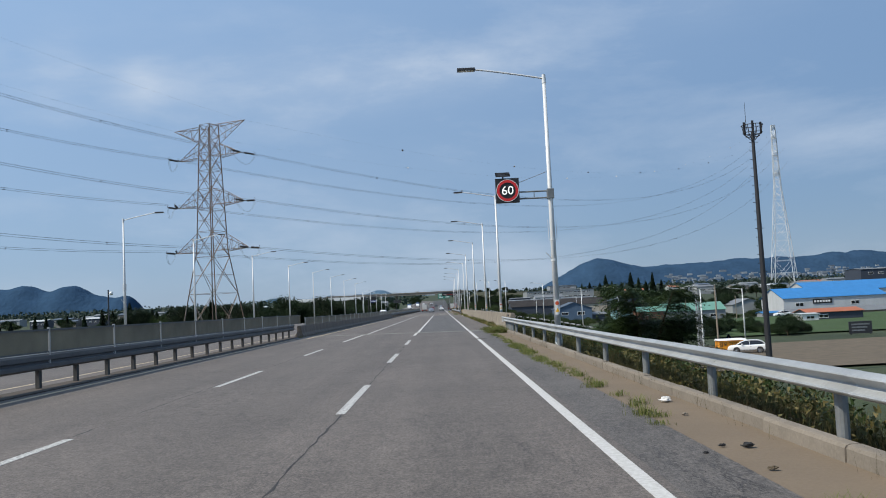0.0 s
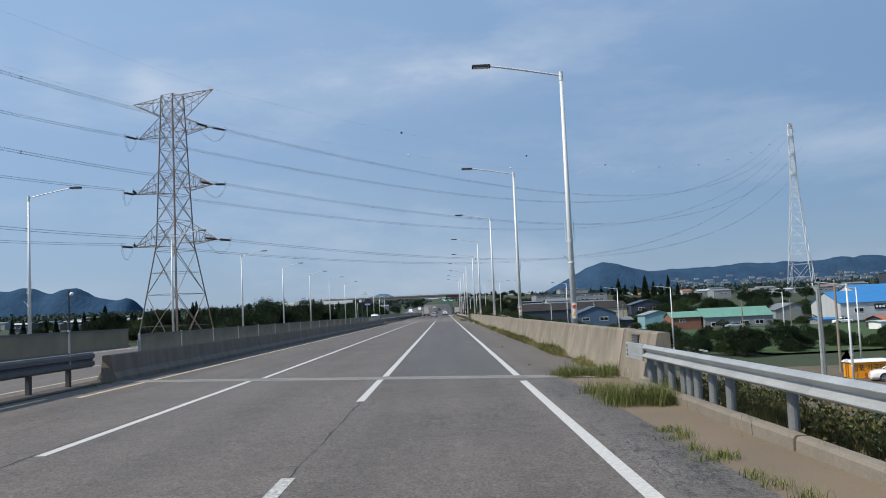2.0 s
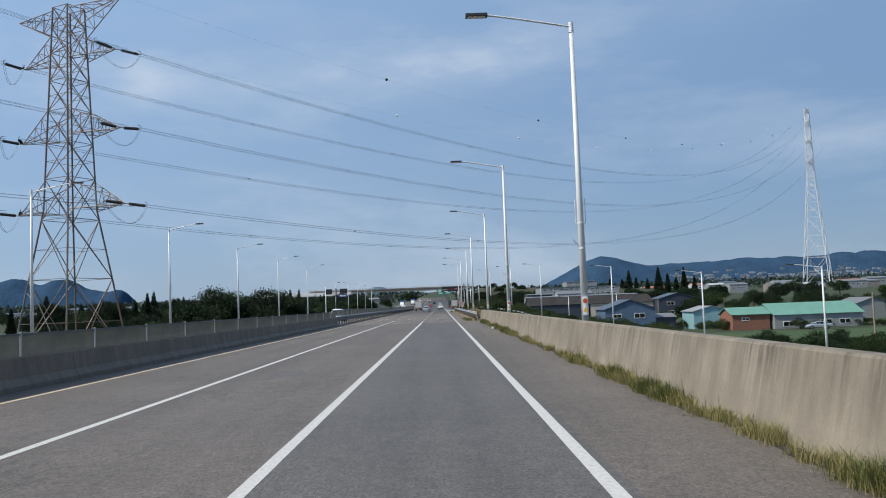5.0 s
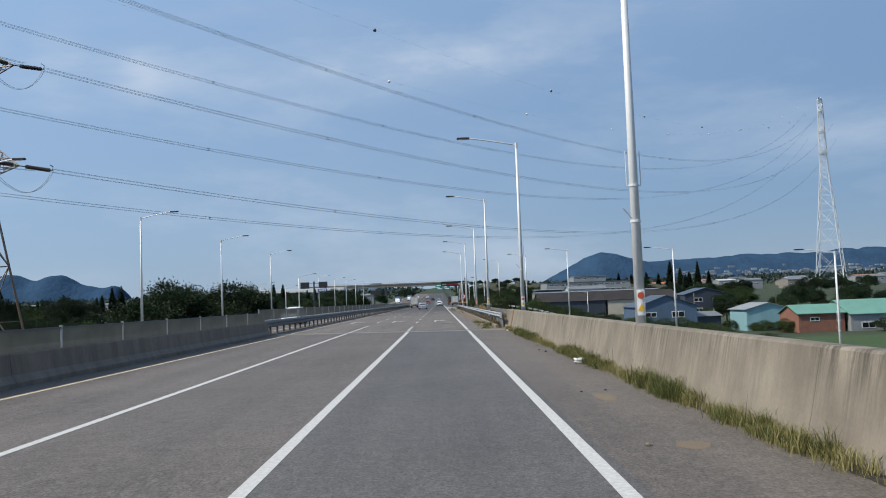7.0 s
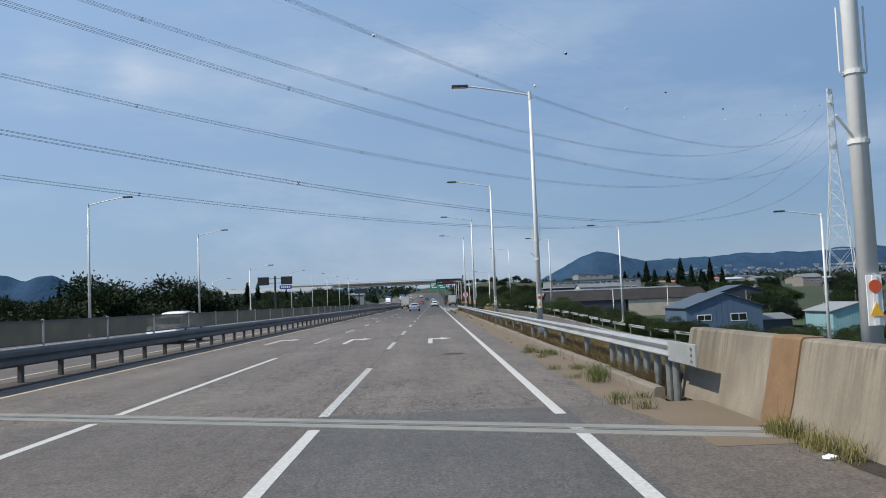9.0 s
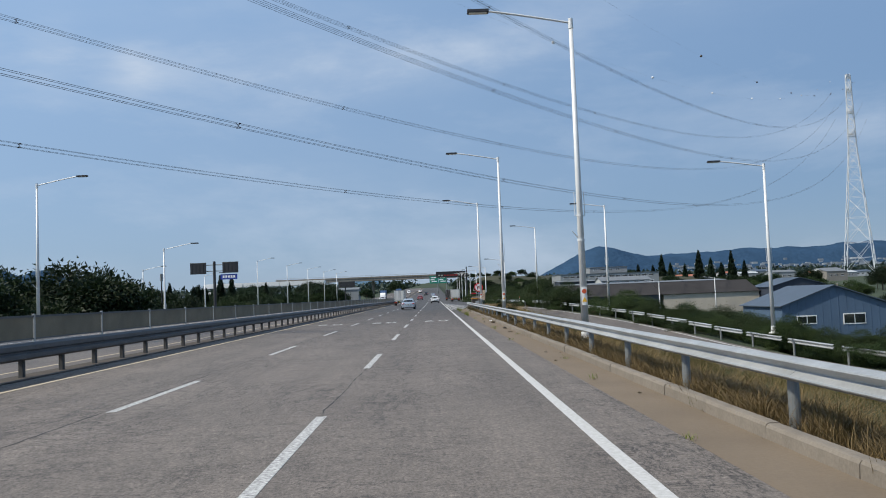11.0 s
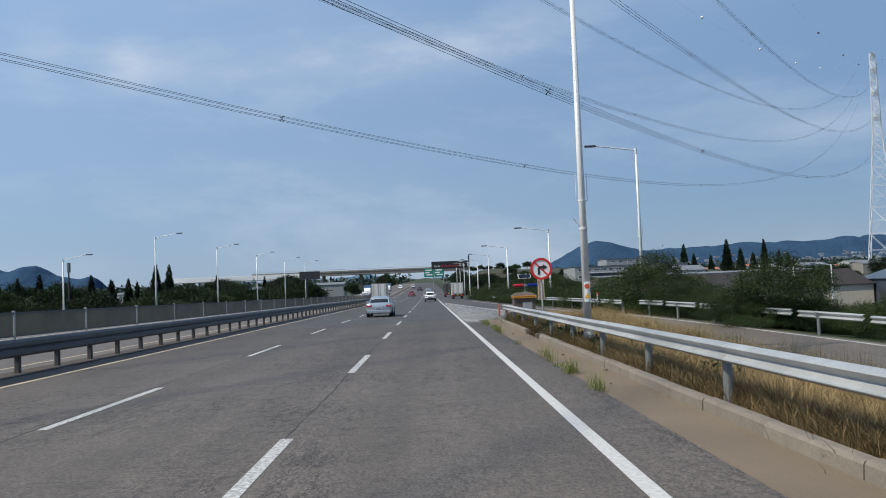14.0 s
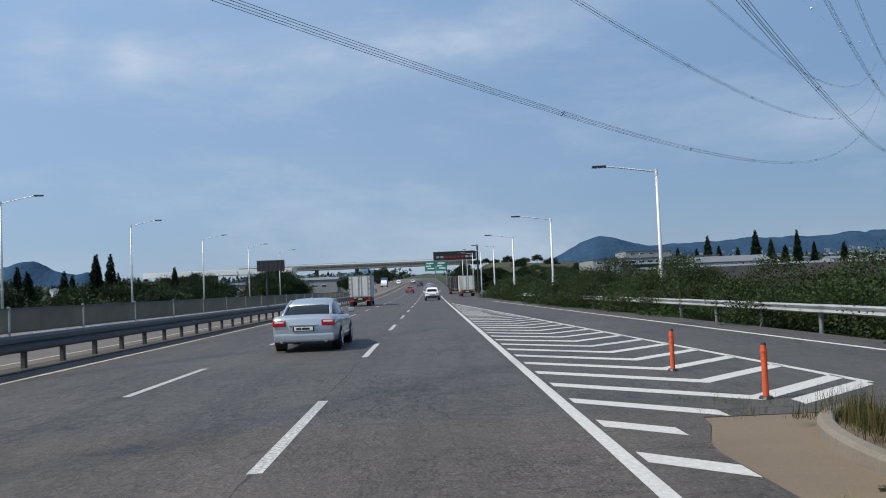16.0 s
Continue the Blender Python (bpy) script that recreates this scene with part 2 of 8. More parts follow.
def streaked(m, z_top, z_low, dark):
    """Dirt that has run down from the top edge in uneven streaks."""
    n, l = m.node_tree.nodes, m.node_tree.links
    b = n["Principled BSDF"]
    base = b.inputs["Base Color"].links[0].from_socket
    tc, mp, sx = n.new("ShaderNodeTexCoord"), n.new("ShaderNodeMapping"), n.new("ShaderNodeSeparateXYZ")
    mp.inputs["Scale"].default_value = (0.2, 1.0, 0.06)
    l.new(tc.outputs["Object"], mp.inputs["Vector"])
    l.new(tc.outputs["Object"], sx.inputs["Vector"])
    run, where = n.new("ShaderNodeTexNoise"), n.new("ShaderNodeTexNoise")
    run.inputs["Scale"].default_value, run.inputs["Detail"].default_value, run.inputs["Roughness"].default_value = 7.0, 6.0, 0.75
    where.inputs["Scale"].default_value, where.inputs["Detail"].default_value = 0.55, 4.0
    l.new(mp.outputs["Vector"], run.inputs["Vector"])
    l.new(tc.outputs["Object"], where.inputs["Vector"])
    sharp, reach, amount, mul = n.new("ShaderNodeMapRange"), n.new("ShaderNodeMapRange"), n.new("ShaderNodeMapRange"), n.new("ShaderNodeMath")
    sharp.inputs["From Min"].default_value, sharp.inputs["From Max"].default_value = 0.44, 0.62
    reach.inputs["From Min"].default_value, reach.inputs["From Max"].default_value = z_low, z_top
    amount.inputs["From Min"].default_value, amount.inputs["From Max"].default_value = 0.35, 0.62
    amount.inputs["To Min"].default_value = 0.25
    l.new(run.outputs["Fac"], sharp.inputs["Value"])
    l.new(sx.outputs["Z"], reach.inputs["Value"])
    l.new(where.outputs["Fac"], amount.inputs["Value"])
    mul.operation = "MULTIPLY"
    l.new(sharp.outputs["Result"], mul.inputs[0])
    l.new(reach.outputs["Result"], mul.inputs[1])
    mul2 = n.new("ShaderNodeMath")
    mul2.operation = "MULTIPLY"
    l.new(mul.outputs["Value"], mul2.inputs[0])
    l.new(amount.outputs["Result"], mul2.inputs[1])
    mix = n.new("ShaderNodeMix")
    mix.data_type = "RGBA"
    mix.inputs["B"].default_value = (*dark, 1)
    l.new(mul2.outputs["Value"], mix.inputs["Factor"])
    l.new(base, mix.inputs["A"])
    l.new(mix.outputs["Result"], b.inputs["Base Color"])
    return m


PARAPET = streaked(mat("sun-bleached parapet concrete", (0.255, 0.222, 0.175), 0.92, vary=0.14, scale=1.1, fine=26, bump=0.35, stretch_z=0.8, col2=(0.165, 0.141, 0.11)), 1.0, 0.12, (0.08, 0.068, 0.054))
CONCRETE_DARK = mat("dirty concrete", (0.26, 0.235, 0.20), 0.9, vary=0.28, scale=1.0, fine=20, bump=0.35, stretch_z=0.3)
GUTTER = mat("sandy concrete gutter", (0.168, 0.128, 0.088), 0.95, vary=0.16, scale=0.6, fine=30, bump=0.4)
BARRIER = mat("grimy dark concrete", (0.20, 0.165, 0.132), 0.9, vary=0.3, scale=1.6, fine=18, bump=0.35, stretch_z=0.2)
KERB = mat("weathered kerb concrete", (0.205, 0.177, 0.143), 0.9, vary=0.22, scale=1.5, fine=25, bump=0.5, rand=0.08)
SOIL = mat("dry soil", (0.125, 0.098, 0.066), 1.0, vary=0.3, scale=0.8, fine=12, bump=0.6)
GRASSLAND = mat("field grass", (0.038, 0.052, 0.020), 1.0, vary=0.4, scale=0.05, fine=3.0, bump=0.6, col2=(0.018, 0.030, 0.011), bump_dist=0.2)
PADDY = mat("green rice field", (0.036, 0.070, 0.016), 1.0, vary=0.2, scale=0.15, fine=6.0, bump=0.6, bump_dist=0.1)
STEEL = mat("galvanized steel", (0.40, 0.415, 0.42), 0.5, 0.3, vary=0.2, scale=2.2, fine=30, bump=0.12, rand=0.07)
STEEL_OLD = mat("dull galvanized steel", (0.24, 0.255, 0.26), 0.6, 0.5, vary=0.25, scale=3, fine=12, bump=0.1)
POLE = mat("pale grey painted pole", (0.68, 0.69, 0.69), 0.5, 0.1, vary=0.08, scale=1.2, fine=10, bump=0.05)
TOWER = mat("weathered lattice steel", (0.19, 0.19, 0.185), 0.6, 0.3, vary=0.3, scale=0.25, fine=3, bump=0.05, col2=(0.18, 0.115, 0.085))
TOWER_PALE = mat("pale lattice steel", (0.62, 0.65, 0.68), 0.6, 0.2, vary=0.15, scale=0.2, fine=3, bump=0.0)
WIRE = plain("aluminium conductor", (0.16, 0.17, 0.18), 0.5, 0.6)
INSULATOR = plain("dark insulator", (0.05, 0.045, 0.045), 0.35)
BLACK = plain("black plastic", (0.015, 0.015, 0.016), 0.45)
DARK = mat("dark painted metal", (0.045, 0.045, 0.05), 0.5, 0.3, vary=0.2, scale=2, fine=12, bump=0.1)
MESH = mat("dark mesh screen", (0.25, 0.225, 0.165), 0.75, vary=0.25, scale=1.2, fine=60, bump=0.6)
RUBBER = plain("tyre rubber", (0.022, 0.022, 0.024), 0.85)
GLASS = plain("dark tinted glass", (0.012, 0.014, 0.017), 0.06, 0.0, 0.7)
RED = plain("red reflector plastic", (0.45, 0.02, 0.02), 0.25)
ORANGE = mat("orange plastic", (0.62, 0.10, 0.03), 0.5, vary=0.15, scale=5, fine=30)
WHITE = mat("white paint", (0.78, 0.78, 0.77), 0.45, vary=0.06, scale=2, fine=20, bump=0.02)
BARK = mat("bark", (0.10, 0.075, 0.05), 0.95, vary=0.35, scale=4, fine=20, bump=0.8)
LEAF = leafy("broad leaves", (0.016, 0.034, 0.009), (0.036, 0.058, 0.015))
LEAF_DARK = leafy("dark conifer needles", (0.008, 0.019, 0.010), (0.018, 0.034, 0.014))
LEAF_DEEP = leafy("deep green leaves", (0.008, 0.019, 0.007), (0.019, 0.035, 0.011))
LEAF_HEDGE = leafy("hedge leaves", (0.016, 0.032, 0.009), (0.042, 0.060, 0.017))
BLADE = leafy("green grass blades", (0.066, 0.100, 0.022), (0.20, 0.20, 0.064))
BLADE_DRY = leafy("half-dry grass blades", (0.12, 0.125, 0.036), (0.30, 0.25, 0.11))
# taken darker and browner than BLADE: shade behind the guardrail is in the colour
WEED = leafy("dull verge weeds", (0.030, 0.040, 0.011), (0.115, 0.092, 0.032))
STRAW = leafy("dry grass straw", (0.16, 0.115, 0.048), (0.30, 0.22, 0.11))
BROWN_GRASS = leafy("reddish dry grass", (0.085, 0.060, 0.026), (0.20, 0.138, 0.060))
STRAW_DULL = leafy("dull brown grass", (0.055, 0.044, 0.020), (0.13, 0.095, 0.045))


# ------------------------------------------------------------------ mesh helpers
def part(name, bm, material, parent=None, label="", smooth=False):
    me = bpy.data.meshes.new(name)
    bm.to_mesh(me)
    bm.free()
    me.materials.append(material)
    if smooth:
        me.shade_smooth()
    ob = new(name, me)
    if parent:
        ob.parent = parent
    if label:
        ob["label"] = label
    return ob


def again(ob, parent, m, name=None):
    """One more of an alike piece, on the same mesh."""
    o = new(name or ob.name.split(".")[0], ob.data)
    o.parent = parent
    o.matrix_basis = m
    return o


def thing(name, label, category, group="", kind="", at=(0, 0, 0), turn=0.0):
    e = new(name)
    e.matrix_basis = pose(*at, 0, 0, turn)
    return tagged(e, label, category, group, kind)


def box(bm, x0, y0, z0, x1, y1, z1, bevel=0.0):
    r = bmesh.ops.create_cube(bm, size=1.0)
    for v in r["verts"]:
        v.co = Vector(((x0 + x1) / 2 + v.co.x * (x1 - x0), (y0 + y1) / 2 + v.co.y * (y1 - y0), (z0 + z1) / 2 + v.co.z * (z1 - z0)))
    if bevel:
        es = list({e for v in r["verts"] for e in v.link_edges})
        bmesh.ops.bevel(bm, geom=es, offset=bevel, segments=2, affect="EDGES", profile=0.7)
    return bm


def tube(bm, p, q, r0, r1=None, n=6, caps=True):
    p, q = Vector(p), Vector(q)
    r1 = r0 if r1 is None else r1
    d = (q - p).normalized()
    u = d.orthogonal().normalized()
    w = d.cross(u)
    ring = []
    for c, r in ((p, r0), (q, r1)):
        ring.append([bm.verts.new(c + (u * math.cos(2 * math.pi * k / n) + w * math.sin(2 * math.pi * k / n)) * r) for k in range(n)])
    for k in range(n):
        bm.faces.new((ring[0][k], ring[0][(k + 1) % n], ring[1][(k + 1) % n], ring[1][k]))
    if caps:
        bm.faces.new(ring[0][::-1])
        bm.faces.new(ring[1])
    return bm


def chain(bm, pts, r, n=5):
    """One bent tube along the points, with shared rings."""
    pts = [Vector(p) for p in pts]
    rings, u = [], None
    for k, p in enumerate(pts):
        d = (pts[min(k + 1, len(pts) - 1)] - pts[max(k - 1, 0)]).normalized()
        u = d.orthogonal().normalized() if u is None else (u - d * u.dot(d)).normalized()
        w = d.cross(u)
        rings.append([bm.verts.new(p + (u * math.cos(2 * math.pi * i / n) + w * math.sin(2 * math.pi * i / n)) * r) for i in range(n)])
    for a, b in zip(rings[:-1], rings[1:]):
        for i in range(n):
            bm.faces.new((a[i], a[(i + 1) % n], b[(i + 1) % n], b[i]))
    bm.faces.new(rings[0][::-1])
    bm.faces.new(rings[-1])
    return bm


def profile(bm, section, y0, y1, lift=lambda y: 0.0, steps=1, closed=True, shift=lambda y: 0.0):
    """A cross-section of (x, z) drawn out along y."""
    rings = []
    for k in range(steps + 1):
        y = y0 + (y1 - y0) * k / steps
        rings.append([bm.verts.new((x + shift(y), y, z + lift(y))) for x, z in section])
    m = len(section)
    for a, b in zip(rings[:-1], rings[1:]):
        for i in range(m if closed else m - 1):
            bm.faces.new((a[i], b[i], b[(i + 1) % m], a[(i + 1) % m]))
    if closed:
        bm.faces.new(rings[0])
        bm.faces.new(rings[-1][::-1])
    bmesh.ops.recalc_face_normals(bm, faces=bm.faces)
    return bm


def quad(bm, pts):
    return bm.faces.new([bm.verts.new(p) for p in pts])


def smoothstep(a, b, v):
    t = min(1.0, max(0.0, (v - a) / (b - a)))
    return t * t * (3 - 2 * t)


# ------------------------------------------------------------------ the lie of the land
BRIDGE0, BRIDGE1 = 57.0, 171.0


def road_z(y):
    """The road runs level, then climbs gently in the distance."""
    return 0.0 if y < 380 else 0.018 * (y - 380) ** 2 / 240 if y < 500 else 0.018 * (y - 440)


def right_edge(y):
    """The paved edge beside the merging ramp."""
    if y < 295.5:
        return 2.8 if y < 100 else 2.63
    if y < 297:
        return 10.6
    return 10.6 - 2.6 * smoothstep(297, 385, y) - 3.0 * smoothstep(430, 520, y)


def nose(y):
    """Front of the kerb where it swings round the island's end."""
    return 3.50 + 0.1 * smoothstep(283, 291.7, y) if y < 291.7 else 4.9 - 1.3 * math.sqrt(max(0.0, 1 - ((y - 291.7) / 3.0) ** 2))


def ramp_at(y):
    """Middle and height of the ramp that comes up from the fields."""
    return 8.0 + 24 * (1 - smoothstep(150, 310, y)) - 2.8 * math.exp(-((y - 236) / 19) ** 2), -6.0 * (1 - smoothstep(140, 301, y))


def field_z(x, y):
    return -6.2 + 0.018 * max(0.0, y - 320) - 0.002 * max(0.0, -y)


def land(x, y):
    z = field_z(x, y) + 0.25 * noise.noise(Vector((x * 0.03, y * 0.03, 0)))
    on = 1 - smoothstep(BRIDGE0 - 1, BRIDGE0 + 5, y) + smoothstep(BRIDGE1 - 5, BRIDGE1 + 1, y)
    d = max(x - max(4.55, right_edge(y) + 0.7), -25.6 - x, 0.0)
    bank = road_z(y) - 0.22 - d / 1.8
    z = max(z, bank) if on > 0.99 else max(z, bank * on + (1 - on) * (z - 0.01)) if on > 0.01 else z
    if 130 < y < 300:
        rx, rz = ramp_at(y)
        z = max(z, rz - 0.12 - max(0.0, abs(x - rx) - 4.6) / 1.8) if abs(x - rx) < 16 else z
    return z


def spaced(knots):
    out = []
    for (a, b, s) in knots:
        out += list(np.arange(a, b, s))
    return out + [knots[-1][1]]


xs = spaced([(-4000, -600, 200), (-600, -120, 40), (-120, -40, 8), (-40, -22, 2), (-22, 2, 6), (2, 16, 1), (16, 44, 2.5), (44, 120, 8), (120, 600, 40), (600, 4200, 200)])
ys = spaced([(-300, -40, 30), (-40, 50, 8), (50, 60, 2), (60, 168, 8), (168, 176, 2), (176, 300, 4), (300, 540, 8), (540, 1200, 40), (1200, 4600, 200)])
bm = bmesh.new()
grid = [[bm.verts.new((x, y, land(x, y))) for x in xs] for y in ys]
for a, b in zip(grid[:-1], grid[1:]):
    for i in range(len(xs) - 1):
        bm.faces.new((a[i], a[i + 1], b[i + 1], b[i]))
ground = part("ground", bm, GRASSLAND, smooth=True)
tagged(ground, "rough green grassland and embankment slopes beside the highway", "ground", kind="structure")


def sheet(name, material, left, right, y0, y1, z, step=10.0, label="", category="road", cols=1):
    bm = bmesh.new()
    k = max(1, int((y1 - y0) / step))
    rows = []
    for i in range(k + 1):
        y = y0 + (y1 - y0) * i / k
        a, b = left(y), right(y)
        rows.append([bm.verts.new((a + (b - a) * j / cols, y, road_z(y) + z)) for j in range(cols + 1)])
    for a, b in zip(rows[:-1], rows[1:]):
        for j in range(cols):
            bm.faces.new((a[j], a[j + 1], b[j + 1], b[j]))
    bmesh.ops.extrude_face_region(bm, geom=bm.faces[:])
    for v in {v for row in rows for v in row}:
        v.co.z -= 0.2
    bmesh.ops.recalc_face_normals(bm, faces=bm.faces)
    ob = part(name, bm, material)
    return tagged(ob, label, category, kind="structure")


FAR = 980.0
sheet("road", ASPHALT, lambda y: -10.1, lambda y: 1.95, -60, BRIDGE0, 0.0, 10, "grey worn asphalt carriageway with three lanes")
sheet("road", ASPHALT, lambda y: -10.1, lambda y: -1.62, BRIDGE0, BRIDGE1, 0.0, 10, "grey worn asphalt on the bridge deck")
sheet("road", ASPHALT_NEW, lambda y: -1.62, lambda y: 1.95, BRIDGE0, BRIDGE1, 0.0, 10, "darker resurfaced asphalt lane on the bridge")
sheet("road", ASPHALT_WORN, lambda y: -10.1, lambda y: 1.95, BRIDGE1, 295.5, 0.0, 10, "grey cracked asphalt carriageway with three lanes")
sheet("road", ASPHALT_FAR, lambda y: -10.1, lambda y: right_edge(y), 295.5, FAR, 0.0, 8, "grey asphalt widening where the ramp joins", cols=2)
sheet("shoulder", ASPHALT_MID, lambda y: 1.95, lambda y: 2.8, -60, BRIDGE0, 0.0, 10, "dusty asphalt shoulder beside the gutter")
sheet("shoulder", ASPHALT_EDGE, lambda y: 1.95, lambda y: 4.35, BRIDGE0, BRIDGE1, 0.0, 10, "dusty brownish asphalt shoulder along the parapet")
for a, b in ((BRIDGE1, 246), (246, 295.5)):
    sheet("shoulder", ASPHALT_WORN, lambda y: 1.95, lambda y: 2.68 + 0.5 * smoothstep(293, 295, y), a, b, 0.0, 0.5 if b > 290 else 10, "grey asphalt shoulder beside the gutter")
sheet("gutter", GUTTER, lambda y: 2.8, lambda y: 3.8 + 0.32 * smoothstep(50.0, 52.5, y), -60, BRIDGE0, -0.012, 2.0, "sand-coloured concrete gutter strip", "gutter")
sheet("gutter", GUTTER, lambda y: 2.68, lambda y: nose(y) + 0.06, BRIDGE1, 290, -0.012, 4, "sand-coloured concrete gutter strip", "gutter")
sheet("gutter", GUTTER, lambda y: 2.68 + 0.5 * smoothstep(293, 295, y), lambda y: nose(min(y, 294.5)) + 0.06, 290, 295.0, -0.012, 0.25, "sand-coloured concrete gutter strip", "gutter")
sheet("opposite_road", ASPHALT, lambda y: -24.8, lambda y: -11.0, -60, FAR, 0.0, 10, "grey asphalt carriageway of the opposite direction")
sheet("median", mat("dark gritty soil", (0.075, 0.06, 0.048), 1.0, vary=0.3, scale=1.5, fine=20, bump=0.5), lambda y: -11.0, lambda y: -10.1, -60, FAR, 0.02, 10, "dirty concrete median strip", "median")

sheet("road", ASPHALT_FAR, lambda y: 3.18, lambda y: 6.6, 295.0, 295.5, -0.002, 10, "grey asphalt patch behind the island nose")
sheet("road", ASPHALT_FAR, lambda y: nose(min(y, 294.5)) + 0.06, lambda y: 6.6, 294.0, 295.0, -0.016, 0.25, "grey asphalt patch behind the island nose")
sheet("island", SOIL, lambda y: nose(y) + 0.14, lambda y: 5.6, 279.8, 294.3, 0.07, 0.4, "bare soil of the island behind the kerb", "traffic island")
# the bridge deck and its piers
bm = bmesh.new()
box(bm, -25.2, BRIDGE0, -1.6, 4.75, BRIDGE1, -0.21)
deck = tagged(part("bridge_deck", bm, CONCRETE), "pale concrete bridge deck slab", "bridge", kind="structure")
for y in (85, 114, 143):
    for x in (-21, -10, 0):
        bm = bmesh.new()
        tube(bm, (x, y, land(x, y) - 0.3), (x, y, -1.6), 0.9, 0.9, 16)
        tagged(part("bridge_pier", bm, CONCRETE_DARK), "round concrete bridge pier", "pier", "bridge piers", "structure")

# the ramp
bm = bmesh.new()
rows = []
for k in range(61):
    y = 100 + (295.5 - 100) * k / 60
    rx, rz = ramp_at(y)
    rows.append([bm.verts.new((rx + o, y, rz)) for o in (-2.3, 2.6)])
for a, b in zip(rows[:-1], rows[1:]):
    bm.faces.new((a[0], a[1], b[1], b[0]))
bmesh.ops.extrude_face_region(bm, geom=bm.faces[:])
for row in rows:
    for v in row:
        v.co.z -= 0.15
bmesh.ops.recalc_face_normals(bm, faces=bm.faces)
tagged(part("ramp", bm, ASPHALT_EDGE), "grey asphalt slip ramp climbing to the highway", "road", kind="structure")
for off in (-1.85, 2.2):
    bm = bmesh.new()
    rows = []
    for k in range(31):
        y = 175 + 120 * k / 30
        rx, rz = ramp_at(y)
        rows.append([bm.verts.new((rx + off + d, y, rz + 0.006)) for d in (-0.07, 0.07)])
    for a, b in zip(rows[:-1], rows[1:]):
        bm.faces.new((a[0], a[1], b[1], b[0]))
    tagged(part("edge_line", bm, PAINT), "white edge line along the slip ramp", "road marking", "road markings", "structure")


sheet("apron", GUTTER, lambda y: 3.0 - 0.3 * smoothstep(168, 171, y) + 0.08 * noise.noise(Vector((y * 1.3, 0, 5))), lambda y: 4.1, 167.2, 171.0, 0.005, 0.2, "sandy concrete apron at the end of the bridge parapet", "gutter")
bm = bmesh.new()
rows = []
for k in range(61):
    y = 172.5 + 116 * k / 60
    a, b = 3.78, max(5.2, min(9.8, ramp_at(y)[0] - 2.2))
    rows.append([bm.verts.new((a + (b - a) * j / 8, y, land(a + (b - a) * j / 8, y) + 0.07 + 0.05 * noise.noise(Vector((j * 0.8, y * 0.4, 2))))) for j in range(9)])
for a, b in zip(rows[:-1], rows[1:]):
    for j in range(8):
        bm.faces.new((a[j], a[j + 1], b[j + 1], b[j]))
tagged(part("verge", bm, SOIL, smooth=True), "dry brown soil between guardrail and ramp", "verge", kind="structure")


# ------------------------------------------------------------------ road markings
def mark(name, x0, x1, y0, y1, material=PAINT, label="", skew=0.0, z=0.004):
    bm = bmesh.new()
    k = max(1, int((y1 - y0) / 12))
    for i in range(k):
        a, b = y0 + (y1 - y0) * i / k, y0 + (y1 - y0) * (i + 1) / k
        profile(bm, [(x0, 0.0), (x1, 0.0), (x1, z), (x0, z)], a, b, lambda y: road_z(y) + 0.0005)
    ob = part(name, bm, material)
    return tagged(ob, label or "white painted road line", "road marking", "road markings", "structure")


mark("edge_line", 1.68, 1.84, -60, 56.2, label="solid white edge line, slightly worn")
mark("edge_line", 1.68, 1.84, 57.6, 169.0, label="solid white edge line, slightly worn")
mark("edge_line", 1.68, 1.84, 170.2, 430, label="solid white edge line, slightly worn")
mark("lane_line", -1.785, -1.63, 53.2, 58.4, label="solid white lane line")
mark("lane_line", -1.735, -1.575, 59.4, 169.6, label="solid white lane line on the bridge")
mark("lane_line", -1.785, -1.63, 170.9, 180.0, PAINT_OLD, label="faded solid white lane line")
mark("lane_line", -5.335, -5.185, 60.9, 171.2, label="solid white lane line on the bridge")
mark("lane_line", -5.52, -5.37, 48.0, 59.9, label="solid white lane line")
mark("lane_line", -5.335, -5.185, 172.2, 186.0, label="solid white lane line")
for x, a, b in ((-9.75, -60, BRIDGE0), (-8.95, BRIDGE0, BRIDGE1), (-9.22, BRIDGE1, FAR)):
    mark("yellow_line", x, x + 0.14, a, b, YELLOW, "faded yellow line along the median")
mark("yellow_line", -11.95, -11.82, -60, FAR, YELLOW, "faded yellow line of the opposite carriageway")
mark("edge_line", -23.2, -23.05, -60, FAR, label="white edge line of the opposite carriageway")
for x, starts, y_lo in ((-1.708, [15.6 + 12.55 * k for k in range(-4, 3)] + [188.7 + 13.03 * k for k in range(0, 30)], 0),
                        (-5.46, [9.2 + 12.9 * k for k in range(-4, 3)], 0), (-5.31, [195.2 + 13.05 * k for k in range(0, 30)], 0),
                        (-15.2, [6 + 13 * k for k in range(-4, 45)], 0), (-19.0, [11 + 13 * k for k in range(-4, 45)], 0)):
    for s in starts:
        mark("lane_dash", x - 0.075, x + 0.075, s, s + 5, PAINT_OLD, "worn white lane dash")

# gore hatching between the carriageway and the ramp
def stripe(p, q, r, s, label="white gore stripe"):
    bm = bmesh.new()
    lo, hi = [bm.verts.new((x, y, 0.0005)) for x, y in (p, q, r, s)], [bm.verts.new((x, y, 0.005)) for x, y in (p, q, r, s)]
    bm.faces.new(hi)
    for k in range(4):
        bm.faces.new((lo[k], lo[(k + 1) % 4], hi[(k + 1) % 4], hi[k]))
    bmesh.ops.recalc_face_normals(bm, faces=bm.faces)
    return tagged(part("gore_stripe", bm, PAINT), label, "road marking", "gore stripes", "structure")


